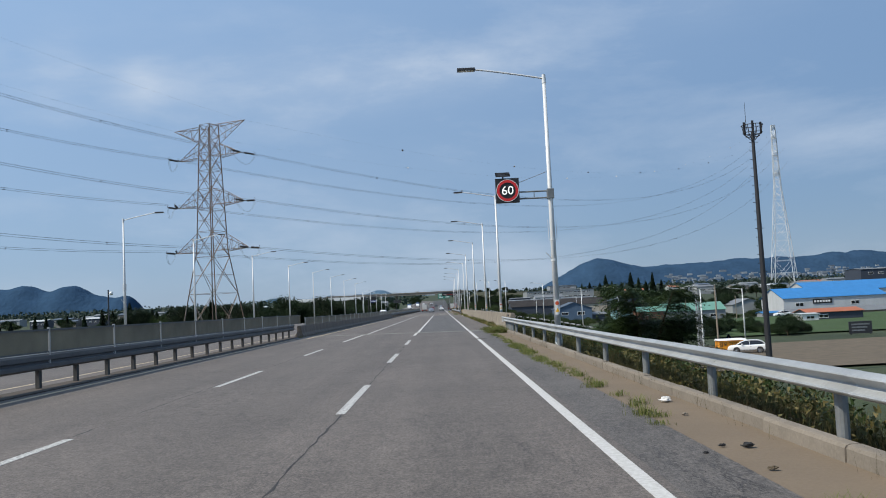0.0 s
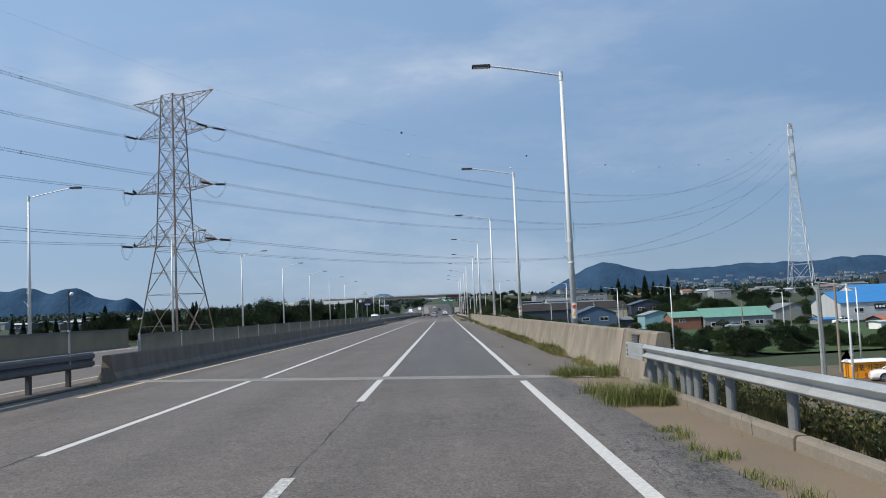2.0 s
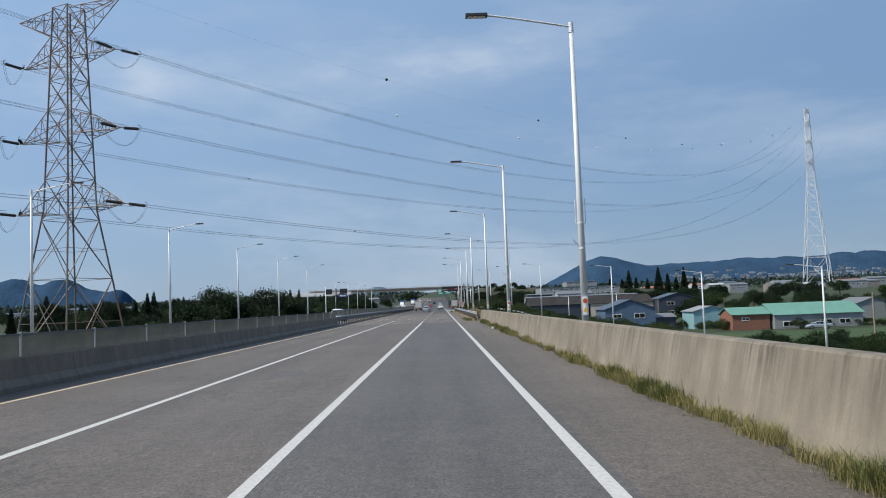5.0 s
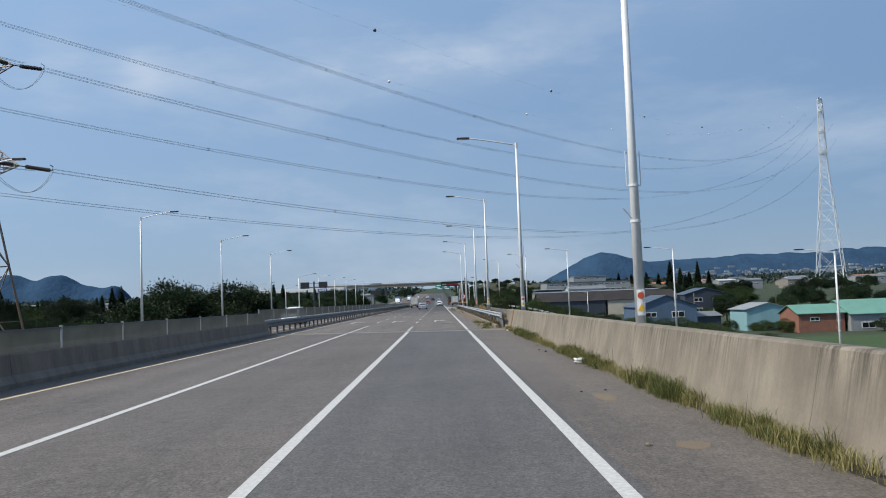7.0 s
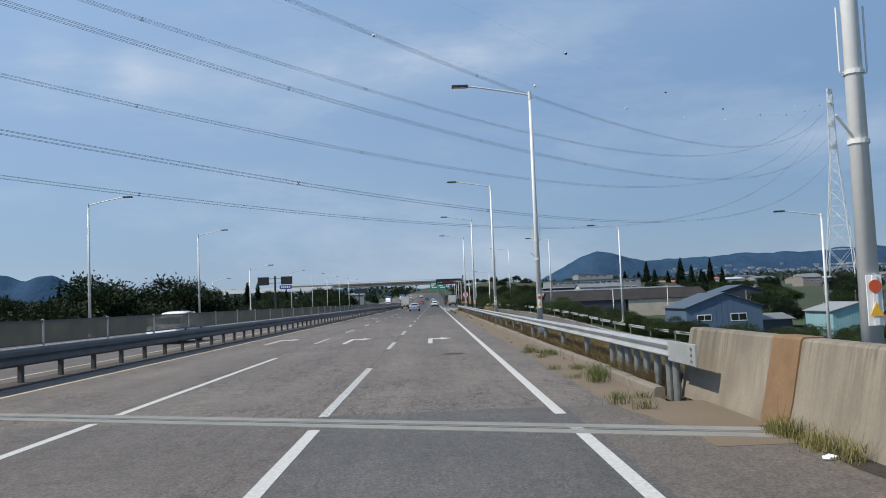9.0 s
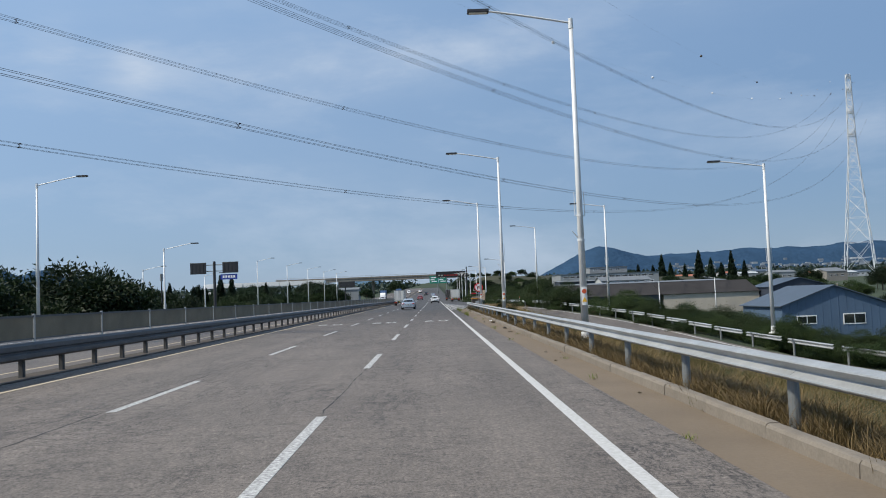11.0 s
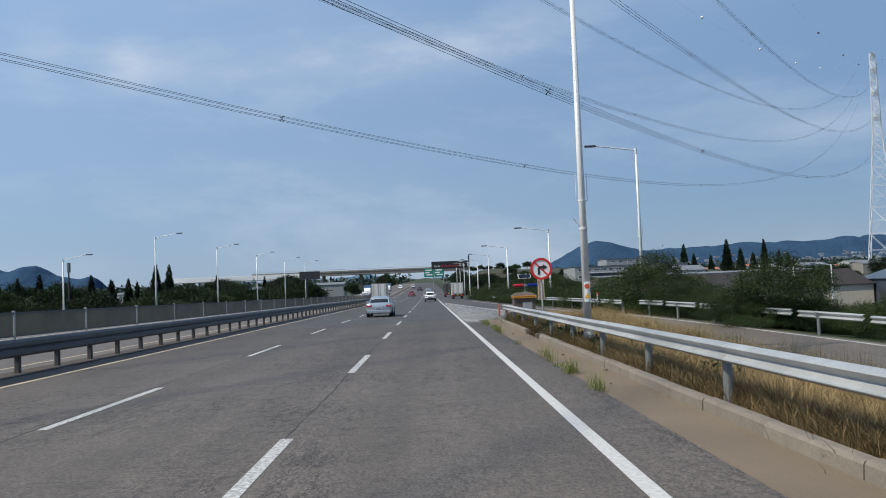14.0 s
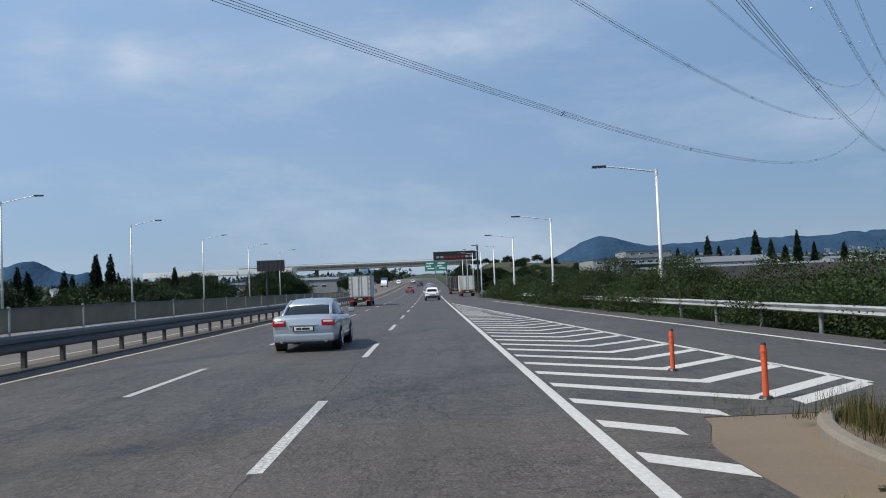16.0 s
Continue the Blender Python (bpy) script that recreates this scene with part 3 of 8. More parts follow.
def gore_right(y):
    """The line that closes the hatched wedge towards the ramp."""
    return 6.45 - 0.06 * (y - 297.4) if y < 346 else 3.53 - 0.066 * (y - 346)


for a, b in ((297.4, 310), (310, 328), (328, 346), (346, 368)):
    stripe((gore_right(a) - 0.07, a), (gore_right(a) + 0.07, a), (gore_right(b) + 0.07, b), (gore_right(b) - 0.07, b), "white line beside the ramp")
for a, b in ((297, 310), (310, 330), (330, 372)):
    f = lambda y: 9.32 - 0.042 * (y - 302)
    stripe((f(a) - 0.07, a), (f(a) + 0.07, a), (f(b) + 0.07, b), (f(b) - 0.07, b), "white edge line of the ramp")
def slant(x0, y0, x1, y1, w=0.46):
    stripe((x0, y0), (x0, y0 + w), (x1, y1 + w), (x1, y1))


for k in range(36):
    y = 292.7 + 1.95 * k  # where the stripe leaves the edge line
    if k < 3:
        x1 = (2.66, 2.66, 3.5)[k]
        slant(1.92, y, x1, y - (x1 - 1.92) * 1.02)
        continue
    xr = gore_right(y - 1.2)
    xm = 1.92 + (xr - 1.92) * 0.54
    if xr > 2.2:
        slant(1.92, y, xm, y - (xm - 1.92))
        slant(xm, y - (xm - 1.92), xr - 0.08, y - (xm - 1.92) + (xr - 0.08 - xm) * 0.95)
slant(4.7, 295.62, 6.38, 297.15)

JOINT = mat("grey joint mortar", (0.24, 0.235, 0.215), 0.9, vary=0.2, scale=2, fine=25, bump=0.3)
# expansion joints of the bridge, slightly askew
for y0, slope, x1 in ((58.15, -0.41, 3.9), (169.55, -0.42, 3.9)):
    joint = thing("expansion_joint", "steel expansion joint across the bridge deck", "bridge joint", "bridge joints", "structure")
    for o, wd, mt, z in ((-0.24, 0.15, JOINT, 0.008), (0.24, 0.15, JOINT, 0.008), (0.0, 0.09, DARK, 0.004), (0.0, 0.03, STEEL_OLD, 0.009)):
        bm = bmesh.new()
        pts = [(x, y0 + slope * x + o + s * wd) for x, s in ((-10.0, -1), (-10.0, 1), (x1, 1), (x1, -1))]
        lo, hi = [bm.verts.new((*p, 0.0)) for p in pts], [bm.verts.new((*p, z)) for p in pts]
        bm.faces.new(hi[::-1])
        for k in range(4):
            bm.faces.new((lo[k], hi[k], hi[(k + 1) % 4], lo[(k + 1) % 4]))
        bmesh.ops.recalc_face_normals(bm, faces=bm.faces)
        part("joint_strip", bm, mt, joint)


def flat_text(words, size, m, material, parent=None, name="lettering", depth=0.004, stretch=1.0, align="CENTER", gap=1.0):
    """Lettering in the built-in font, as a thin solid."""
    cu = bpy.data.curves.new(name, "FONT")
    cu.body, cu.size, cu.extrude, cu.align_x, cu.align_y = words, size, depth / 2, align, "CENTER"
    cu.resolution_u, cu.space_character = 3, gap
    tmp = bpy.data.objects.new(name, cu)
    scene.collection.objects.link(tmp)
    dg = bpy.context.evaluated_depsgraph_get()
    me = bpy.data.meshes.new_from_object(tmp.evaluated_get(dg))
    bpy.data.objects.remove(tmp)
    me.transform(Matrix.Diagonal((1, stretch, 1, 1)))
    me.materials.clear()
    me.materials.append(material)
    ob = new(name, me)
    ob.parent = parent
    ob.matrix_basis = m
    return ob


for x in (0.08, -3.45, -7.1):
    tagged(flat_text("60", 1.55, pose(x, 251.2, 0.003), PAINT_OLD, name="speed_number", stretch=2.2, gap=1.22), "worn white number 60 painted on the asphalt", "road marking", "road markings", "structure")

# ------------------------------------------------------------------ hills far away
def ridge(name, label, material, y, bumps, x0, x1, depth, foot=-20.0, end=0.0):
    bm = bmesh.new()
    nx, ny = 150, 18
    rows = []
    for j in range(ny + 1):
        v = j / ny
        row = []
        for i in range(nx + 1):
            x = x0 + (x1 - x0) * i / nx
            h = max(sum(a * math.exp(-((x - c) / w) ** 2) for c, w, a in bumps), 0.0)
            h *= smoothstep(0, end, x1 - x) ** 0.6 if end else 1.0
            h += 12 * noise.fractal(Vector((x * 0.006, v * 3, y)), 1.0, 2.0, 5) * min(1, h / 60)
            prof = math.sin(math.pi * min(1, v * 1.0)) ** 0.8 if v < 0.5 else math.sin(math.pi * v) ** 0.8
            row.append(bm.verts.new((x, y + (v - 0.5) * depth, foot + (h - foot) * prof + 5 * noise.noise(Vector((x * 0.02, v * 14, 3))) * prof)))
        rows.append(row)
    for a, b in zip(rows[:-1], rows[1:]):
        for i in range(nx):
            bm.faces.new((a[i], a[i + 1], b[i + 1], b[i]))
    return tagged(part(name, bm, material, smooth=True), label, "hill", "distant hills", "structure")


# the blue cast of distance haze is mixed into these hill colours
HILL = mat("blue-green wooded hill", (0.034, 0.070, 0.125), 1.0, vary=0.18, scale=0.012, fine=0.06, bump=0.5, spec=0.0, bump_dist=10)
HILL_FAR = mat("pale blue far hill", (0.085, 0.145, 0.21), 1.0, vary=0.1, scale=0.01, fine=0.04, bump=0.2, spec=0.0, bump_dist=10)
ridge("hill", "haze-blue wooded hill ridge on the horizon", HILL, 3800, [(735, 150, 105), (560, 170, 90), (980, 260, 118), (1320, 260, 112), (1650, 260, 116), (1950, 220, 110), (2300, 300, 95)], 60, 2900, 500)
ridge("hill", "haze-blue wooded hill with two humps", HILL, 3800, [(-2102, 154, 184), (-1866, 131, 168), (-1672, 99, 153), (-1530, 99, 102), (-1406, 71, 92), (-2400, 180, 150), (-2800, 260, 150)], -3000, -1335, 400, end=60)
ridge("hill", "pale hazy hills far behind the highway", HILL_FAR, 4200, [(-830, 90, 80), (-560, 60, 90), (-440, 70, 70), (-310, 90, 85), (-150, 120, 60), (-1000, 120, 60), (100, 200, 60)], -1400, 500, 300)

# ------------------------------------------------------------------ guardrails
POST_DARK = mat("dark weathered post", (0.075, 0.072, 0.068), 0.7, 0.2, vary=0.25, scale=4, fine=20)
W_FRONT = [(0.0, 0.355), (-0.03, 0.365), (-0.095, 0.415), (-0.102, 0.435), (-0.095, 0.46), (-0.03, 0.525), (-0.018, 0.555), (-0.03, 0.585), (-0.095, 0.655), (-0.102, 0.675), (-0.095, 0.695), (-0.03, 0.735), (0.0, 0.745)]
W_FRONT = [(x * 1.05, 0.725 + (z - 0.555) * 0.68) for x, z in W_FRONT]
W_SECTION = W_FRONT + [(x + 0.012, z) for x, z in reversed(W_FRONT)]


def guardrail(x, y0, y1, label, beam_mat, post_gap, flip=1, section=W_SECTION, post="round", shift=lambda y: 0.0, lift=lambda y: 0.0, tall=0.7):
    rail = thing("guardrail", label, "guardrail", "guardrails", at=(x, 0, 0))
    n = round((y1 - y0) / 4)
    step = (y1 - y0) / n
    bm = bmesh.new()
    profile(bm, [(a * flip, b) for a, b in section], 0, step + 0.06)
    beam = part("beam", bm, beam_mat, rail)
    beams = [beam] + [again(beam, rail, Matrix()) for _ in range(n - 1)]
    for k, o in enumerate(beams):
        a, b = y0 + step * k, y0 + step * (k + 1)
        dx, dz = shift(b) - shift(a), lift(b) - lift(a)
        o.matrix_basis = Matrix.Translation((shift(a) + 0.003 * (k % 2), a, lift(a) + 0.002 * (k % 3))) @ Matrix(((1, dx / step, 0, 0), (0, 1, 0, 0), (0, dz / step, 1, 0), (0, 0, 0, 1)))
    bm = bmesh.new()
    if post == "round":
        tube(bm, (0.11 * flip, 0, -0.6), (0.11 * flip, 0, tall), 0.065, 0.065, 12)
        box(bm, 0.01 * flip - 0.02, -0.06, 0.66, 0.06 * flip + 0.02, 0.06, 0.79)
    else:
        box(bm, -0.055, -0.075, -0.3, 0.055, 0.075, tall, 0.006)
    p0 = part("post", bm, STEEL_OLD if post == "round" else POST_DARK, rail)
    m = int((y1 - y0) / post_gap)
    for k in range(m + 1):
        y = y0 + post_gap * k + 0.4
        o = p0 if k == 0 else again(p0, rail, Matrix())
        o.matrix_basis = pose(shift(y), y, lift(y))
    return rail


rail_a = guardrail(3.84, -42, 53.5, "galvanized steel guardrail behind the kerb", STEEL, 4.0, lift=lambda y: 0.015, tall=0.8)
rail_b = guardrail(3.85, 171.6, 291.6, "galvanized steel guardrail between kerb and dry grass", STEEL, 4.0, tall=0.8)
for k in range(7):
    again(rail_b.children[-1], rail_b, pose(0, 172.4 + 0.75 * k, 0.0), "post")
    again(rail_a.children[-1], rail_a, pose(0, 53.0 - 0.75 * k, 0.015), "post")
for rail, y, s in ((rail_b, 171.25, -1), (rail_a, 53.2, 1)):
    bm = bmesh.new()
    box(bm, -0.1, -0.7, 0.47, -0.06, 0.7, 0.79, 0.01)
    o = part("end_plate", bm, STEEL, rail, "flat steel plate bolted to the parapet")
    o.matrix_basis = pose(0.0, y + s * 0.25, 0.1)
    for dz in (0.54, 0.63, 0.72):
        bm = bmesh.new()
        tube(bm, (-0.12, s * 0.55, dz), (-0.1, s * 0.55, dz), 0.025, 0.02, 8)
        part("bolt", bm, STEEL_OLD, o)
bm = bmesh.new()
for k in range(8):
    a0, a1 = math.pi * (k / 8 - 0.5), math.pi * ((k + 1) / 8 - 0.5)
    quad(bm, [(0.13 * math.sin(a0) + 0.05, 0.16 * math.cos(a0), 0.59), (0.13 * math.sin(a1) + 0.05, 0.16 * math.cos(a1), 0.59), (0.13 * math.sin(a1) + 0.05, 0.16 * math.cos(a1), 0.86), (0.13 * math.sin(a0) + 0.05, 0.16 * math.cos(a0), 0.86)])
part("rounded_end", bm, STEEL, rail_b, "rounded steel rail end").matrix_basis = pose(0, 291.6, 0.0)

BOX_FRONT = [(0.06, 0.44), (0.10, 0.46), (0.16, 0.50), (0.16, 0.60), (0.10, 0.645), (0.10, 0.665), (0.16, 0.71), (0.16, 0.82), (0.10, 0.87), (0.06, 0.88)]
BOX_SECTION = BOX_FRONT + [(-x, z) for x, z in reversed(BOX_FRONT)]
STEEL_GREY = mat("grey-blue weathered rail", (0.085, 0.095, 0.105), 0.5, 0.15, vary=0.22, scale=2, fine=14, bump=0.1)
guardrail(-10.72, -42, 61.9, "grey steel median guardrail on short posts", STEEL_GREY, 2.27, section=BOX_SECTION, post="square", tall=0.5, lift=lambda y: 0.05)
guardrail(-10.55, 172.5, 420, "grey steel median guardrail on short posts", STEEL_GREY, 2.27, section=BOX_SECTION, post="square", tall=0.5)
# ramp guardrail on its outer side
ramp_rail = guardrail(0.0, 150, 296, "galvanized steel guardrail along the outer side of the ramp", STEEL, 4.0, shift=lambda y: ramp_at(y)[0] + 3.3, lift=lambda y: ramp_at(y)[1] - 0.1)
guardrail(0.0, 296, 420, "galvanized steel guardrail beside the merging lane", STEEL, 4.0, shift=lambda y: right_edge(max(297.1, y)) + 0.35, lift=lambda y: road_z(y) - 0.1)

# kerb stones behind the gutter
KS = [(0, -0.1), (0.01, 0.12), (0.03, 0.15), (0.06, 0.16), (0.16, 0.16), (0.185, 0.14), (0.19, -0.3)]
kerb = thing("kerb", "row of weathered concrete kerb stones", "kerb", "kerbs", "structure")
bm = profile(bmesh.new(), KS, 0.004, 1.994)
stone = part("kerb_stone", bm, KERB, kerb)
count = 0
for a, b in ((-40, 52.4), (171.7, 291.7)):
    y = a
    while y < b - 0.1:
        if 276.4 < y + 1 < 279.6:
            y += 2.0
            continue
        o = stone if count == 0 else again(stone, kerb, Matrix())
        o.matrix_basis = pose((3.76 if y < 100 else nose(y + 1)) + random.uniform(-0.012, 0.012), y, random.uniform(-0.012, 0.008), 0, 0, random.uniform(-0.25, 0.25))
        count += 1
        y += 2.0
# rounded kerb nose where the island ends
bm = bmesh.new()
rings = []
for k in range(18):
    phi = radians(4.6 * k)
    out = Vector((-math.cos(phi) / 1.3, math.sin(phi) / 3.0)).normalized()
    rings.append([bm.verts.new((4.9 - 1.3 * math.cos(phi) - out.x * p, 291.7 + 3.0 * math.sin(phi) - out.y * p, q - 0.01)) for p, q in KS])
for a, b in zip(rings[:-1], rings[1:]):
    for i in range(len(KS)):
        bm.faces.new((a[i], b[i], b[(i + 1) % len(KS)], a[(i + 1) % len(KS)]))
bm.faces.new(rings[0])
bm.faces.new(rings[-1][::-1])
bmesh.ops.recalc_face_normals(bm, faces=bm.faces)
part("kerb_nose", bm, KERB, kerb, "rounded concrete kerb end")

# ------------------------------------------------------------------ concrete parapets
NJ = [(0.0, -0.05), (0.02, 0.06), (0.09, 0.32), (0.24, 1.03), (0.27, 1.06), (0.47, 1.06), (0.50, 1.03), (0.52, -0.05)]


def parapet(name, label, x, blocks, section, material, flip=1):
    wall = thing(name, label, "parapet", "concrete parapets", at=(x, 0, 0))
    for a, b in blocks:
        bm = bmesh.new()
        profile(bm, [(p * flip, q) for p, q in section], a, b, steps=max(1, int((b - a) / 3)))
        part("parapet_block", bm, material, wall)
    return wall


cuts = [57.5] + [57.5 + 9.2 * k for k in range(1, 12)] + [168.0]
right_wall = parapet("bridge_parapet", "sun-bleached tan concrete bridge parapet with dirt streaks", 4.05, list(zip([c + 0.004 for c in cuts[:-1]], [c - 0.004 for c in cuts[1:]])), NJ, PARAPET)
for a, b in ((53.7, 56.8), (168.7, 172.2)):
    bm = bmesh.new()
    profile(bm, NJ, a, b, steps=2)
    part("parapet_block", bm, PARAPET, right_wall)
RUST = mat("brown painted steel cover", (0.24, 0.145, 0.075), 0.7, 0.2, vary=0.2, scale=2, fine=20)
for a, b in ((56.8, 57.5), (168.0, 168.7)):
    bm = bmesh.new()
    profile(bm, [(p - 0.02 if k < 5 else p + 0.02, q + (0.015 if q > 1 else 0)) for k, (p, q) in enumerate(NJ)], a - 0.05, b + 0.05)
    part("joint_cover", bm, RUST if a > 100 else CONCRETE, right_wall, "brown steel cover over the parapet joint" if a > 100 else "pale cover over the parapet joint")
bm = bmesh.new()
box(bm, 0.175, 55.15, 0.60, 0.225, 55.75, 0.98, 0.005)
plate = part("name_plate", bm, DARK, right_wall, "dark bronze plate with small raised lines")
for k in range(9):
    bm = bmesh.new()
    box(bm, 0.168, 55.2, 0.63 + 0.036 * k, 0.177, 55.7, 0.644 + 0.036 * k)
    part("text_bar", bm, STEEL_OLD, plate)
LOW = [(0.0, -0.05), (0.0, 0.12), (0.12, 0.3), (0.17, 0.78), (0.19, 0.81), (0.42, 0.81), (0.44, 0.78), (0.49, 0.3), (0.61, 0.12), (0.61, -0.05)]
left_wall = parapet("median_barrier", "dark weathered concrete median barrier", -9.95, [(62.1 + 10.02 * k + 0.01, 62.1 + 10.02 * (k + 1) - 0.01) for k in range(11)], LOW, BARRIER, -1)

# mesh screen over the median
MESH.node_tree.nodes["Principled BSDF"].inputs["Alpha"].default_value = 0.74
screen = thing("glare_screen", "dark mesh glare screen on thin posts along the median", "glare screen", "glare screens", at=(-10.6, 0, 0))
bm = box(bmesh.new(), -0.008, 0.05, 0.0, 0.008, 4.42, 0.56)
pan = part("mesh_panel", bm, MESH, screen)
bm = bmesh.new()
box(bm, -0.025, 0.0, 0.55, 0.025, 4.47, 0.6)
box(bm, -0.02, 0.0, -0.03, 0.02, 4.47, 0.01)
top = part("top_rail", bm, STEEL_GREY, screen)
bm = box(bmesh.new(), -0.035, -0.03, -0.42, 0.035, 0.03, 0.64, 0.005)
pst = part("post", bm, STEEL, screen)
first = True
for k in range(104):
    y = -38 + 4.47 * k
    z = 0.78 if 62 < y < 168 else 0.98
    x = 0.35 if 62 < y < 168 else 0.0
    for o in (pan, top, pst):
        (o if first else again(o, screen, Matrix())).matrix_basis = pose(x, y, z)
    first = False

def plate(bm, pts, y0, y1):
    """A flat polygon of (x, z) with thickness."""
    a, b = [bm.verts.new((x, y0, z)) for x, z in pts], [bm.verts.new((x, y1, z)) for x, z in pts]
    bm.faces.new(a)
    bm.faces.new(b[::-1])
    for k in range(len(pts)):
        bm.faces.new((a[k], b[k], b[(k + 1) % len(pts)], a[(k + 1) % len(pts)]))
    bmesh.ops.recalc_face_normals(bm, faces=bm.faces)
    return bm


# ------------------------------------------------------------------ street lamps
def street_lamp(height, arm, flip=-1, stickers=False, rise=0.35):
    """Tapered round pole with one arm; flip -1 reaches to the left."""
    lamp = thing("street_lamp", "pale grey steel street lamp with a single arm", "street lamp", "street lamps")
    bm = bmesh.new()
    tube(bm, (0, 0, 0.35), (0, 0, height), 0.115, 0.06, 14)
    part("pole", bm, POLE, lamp, smooth=True)
    bm = bmesh.new()
    box(bm, -0.2, -0.2, 0.0, 0.2, 0.2, 0.05, 0.01)
    tube(bm, (0, 0, 0.0), (0, 0, 0.4), 0.15, 0.13, 14)
    part("base", bm, POLE, lamp)
    bm = bmesh.new()
    pts = [Vector((flip * arm * u, 0, height - 0.12 + rise * (1 - (1 - u) ** 1.12))) for u in [k / 6 for k in range(7)]]
    chain(bm, pts, 0.035, 8)
    part("arm", bm, POLE, lamp)
    part("arm_collar", tube(bmesh.new(), (0, 0, height - 0.3), (0, 0, height + 0.02), 0.08, 0.07, 12), POLE, lamp)
    bm = bmesh.new()
    e = pts[-1]
    a, b = sorted((e.x - flip * 0.05, e.x + flip * 0.62))
    box(bm, a, -0.13, e.z - 0.05, b, 0.13, e.z + 0.05, 0.02)
    hd = part("lamp_head", bm, DARK, lamp, "flat dark lamp head")
    bm = bmesh.new()
    box(bm, a + 0.06, -0.1, e.z - 0.062, b - 0.06, 0.1, e.z - 0.05)
    part("lens", bm, plain("lamp lens", (0.7, 0.72, 0.7), 0.3), hd)
    for sx in (-1, 1):
        bm = chain(bmesh.new(), [(sx * 0.08, 0, 3.98), (sx * 0.145, 0, 3.98), (sx * 0.15, 0, 4.0), (sx * 0.15, 0, 4.72)], 0.011, 6)
        part("banner_bracket", bm, POLE, lamp)
    bm = bmesh.new()
    part("flag_holder", tube(bmesh.new(), (-0.07, -0.05, 3.25), (-0.28, -0.1, 3.5), 0.015, 0.015, 6), POLE, lamp)
    tube(bm, (0, 0, 3.19), (0, 0, 3.24), 0.115, None, 14)
    part("collar", bm, POLE, lamp)
    part("banner_clamp", tube(bmesh.new(), (0, 0, 3.96), (0, 0, 4.0), 0.112, None, 14), POLE, lamp)
    if not stickers:
        return lamp
    for dx in (-0.055, 0.0, 0.055):
        part("sticker_plate", box(bmesh.new(), dx - 0.0285, -0.126 + abs(dx) * 0.3, 1.22, dx + 0.0285, -0.112 + abs(dx) * 0.3, 1.76, 0.004), WHITE, lamp, "white plate strapped to the pole")
    part("sticker", tube(bmesh.new(), (0, -0.126, 1.64), (0, -0.132, 1.64), 0.07, 0.07, 18), ORANGE, lamp, "round orange warning sticker")
    part("sticker", plate(bmesh.new(), [(-0.075, 1.32), (0.075, 1.32), (0.0, 1.47)], -0.132, -0.126), plain("yellow sticker", (0.75, 0.42, 0.03), 0.5), lamp, "yellow triangular sticker")
    return lamp


right_lamp = street_lamp(10.15, 2.6, stickers=True, rise=0.46)
lamp_xs = [4.24, 4.62, 4.69, 4.60, 4.45, 4.72, 4.32, 4.57, 4.28, 4.32]
lamp_ys = [32.6, 66.5, 88.4, 113.6, 139.75, 167.2, 192.3, 220.2, 246.1, 271.6]
right_lamp.matrix_basis = pose(4.24, lamp_ys[0], -0.05)
for x, y in list(zip(lamp_xs, lamp_ys))[1:] + [(4.6, -14.0)]:
    copy_thing(right_lamp, pose(x, y, 0.0))
for y in lamp_ys:
    if BRIDGE0 < y < BRIDGE1:
        bmx = box(bmesh.new(), 4.57, y - 0.35, -0.6, 5.1, y + 0.35, 0.0, 0.02)
        tagged(part("lamp_bracket", bmx, CONCRETE), "concrete bracket block carrying a street lamp", "bracket", "lamp brackets", "structure")
left_lamp = street_lamp(9.9, 2.6, flip=1, rise=0.5)
left_ys = [68.2, 87.1, 113.7, 140.3, 166.7, 193.0, 219.2, 247.6, 272.4]
left_lamp.matrix_basis = pose(-25.0, left_ys[0], 0)
for y in left_ys[1:]:
    copy_thing(left_lamp, pose(-25.0, y, -0.1 if y < 260 else -2.8))
for x, y in ((-40.0, 310.0), (-40.0, 341.0), (-32.4, 348.7), (-31.1, 372.6), (-30.5, 398), (-30, 424), (-29.6, 450)):
    copy_thing(left_lamp, pose(x, y, (-3.0 if x < -39 else -0.4) + road_z(y)))
ramp_lamp = street_lamp(9.4, 2.5)
for x, y, z in ((34.0, 162, -5.6), (31.2, 187, -5.0), (25.9, 213, -2.95), (15.7, 269.6, -0.1), (13.0, 299.3, 0.5)):
    copy_thing(ramp_lamp, pose(x, y, z))
for x, y, z in ((11.2, 325.2, -2.45), (9.8, 351.3, -2.6), (9.4, 378, -2.4), (9.2, 404, -2.2), (9.0, 431, -1.6), (9, 458, -1), (9, 485, -0.3), (9, 512, 0.4)):
    copy_thing(ramp_lamp, pose(x, y, z))
ramp_lamp.matrix_basis = pose(18.6, 240.5, -1.1)
# lamps of the local road in the fields
for x, y in ((30.5, 100), (47, 132), (62, 190), (38, 335), (60, 372)):
    copy_thing(ramp_lamp, pose(x, y, land(x, y) - 0.8))

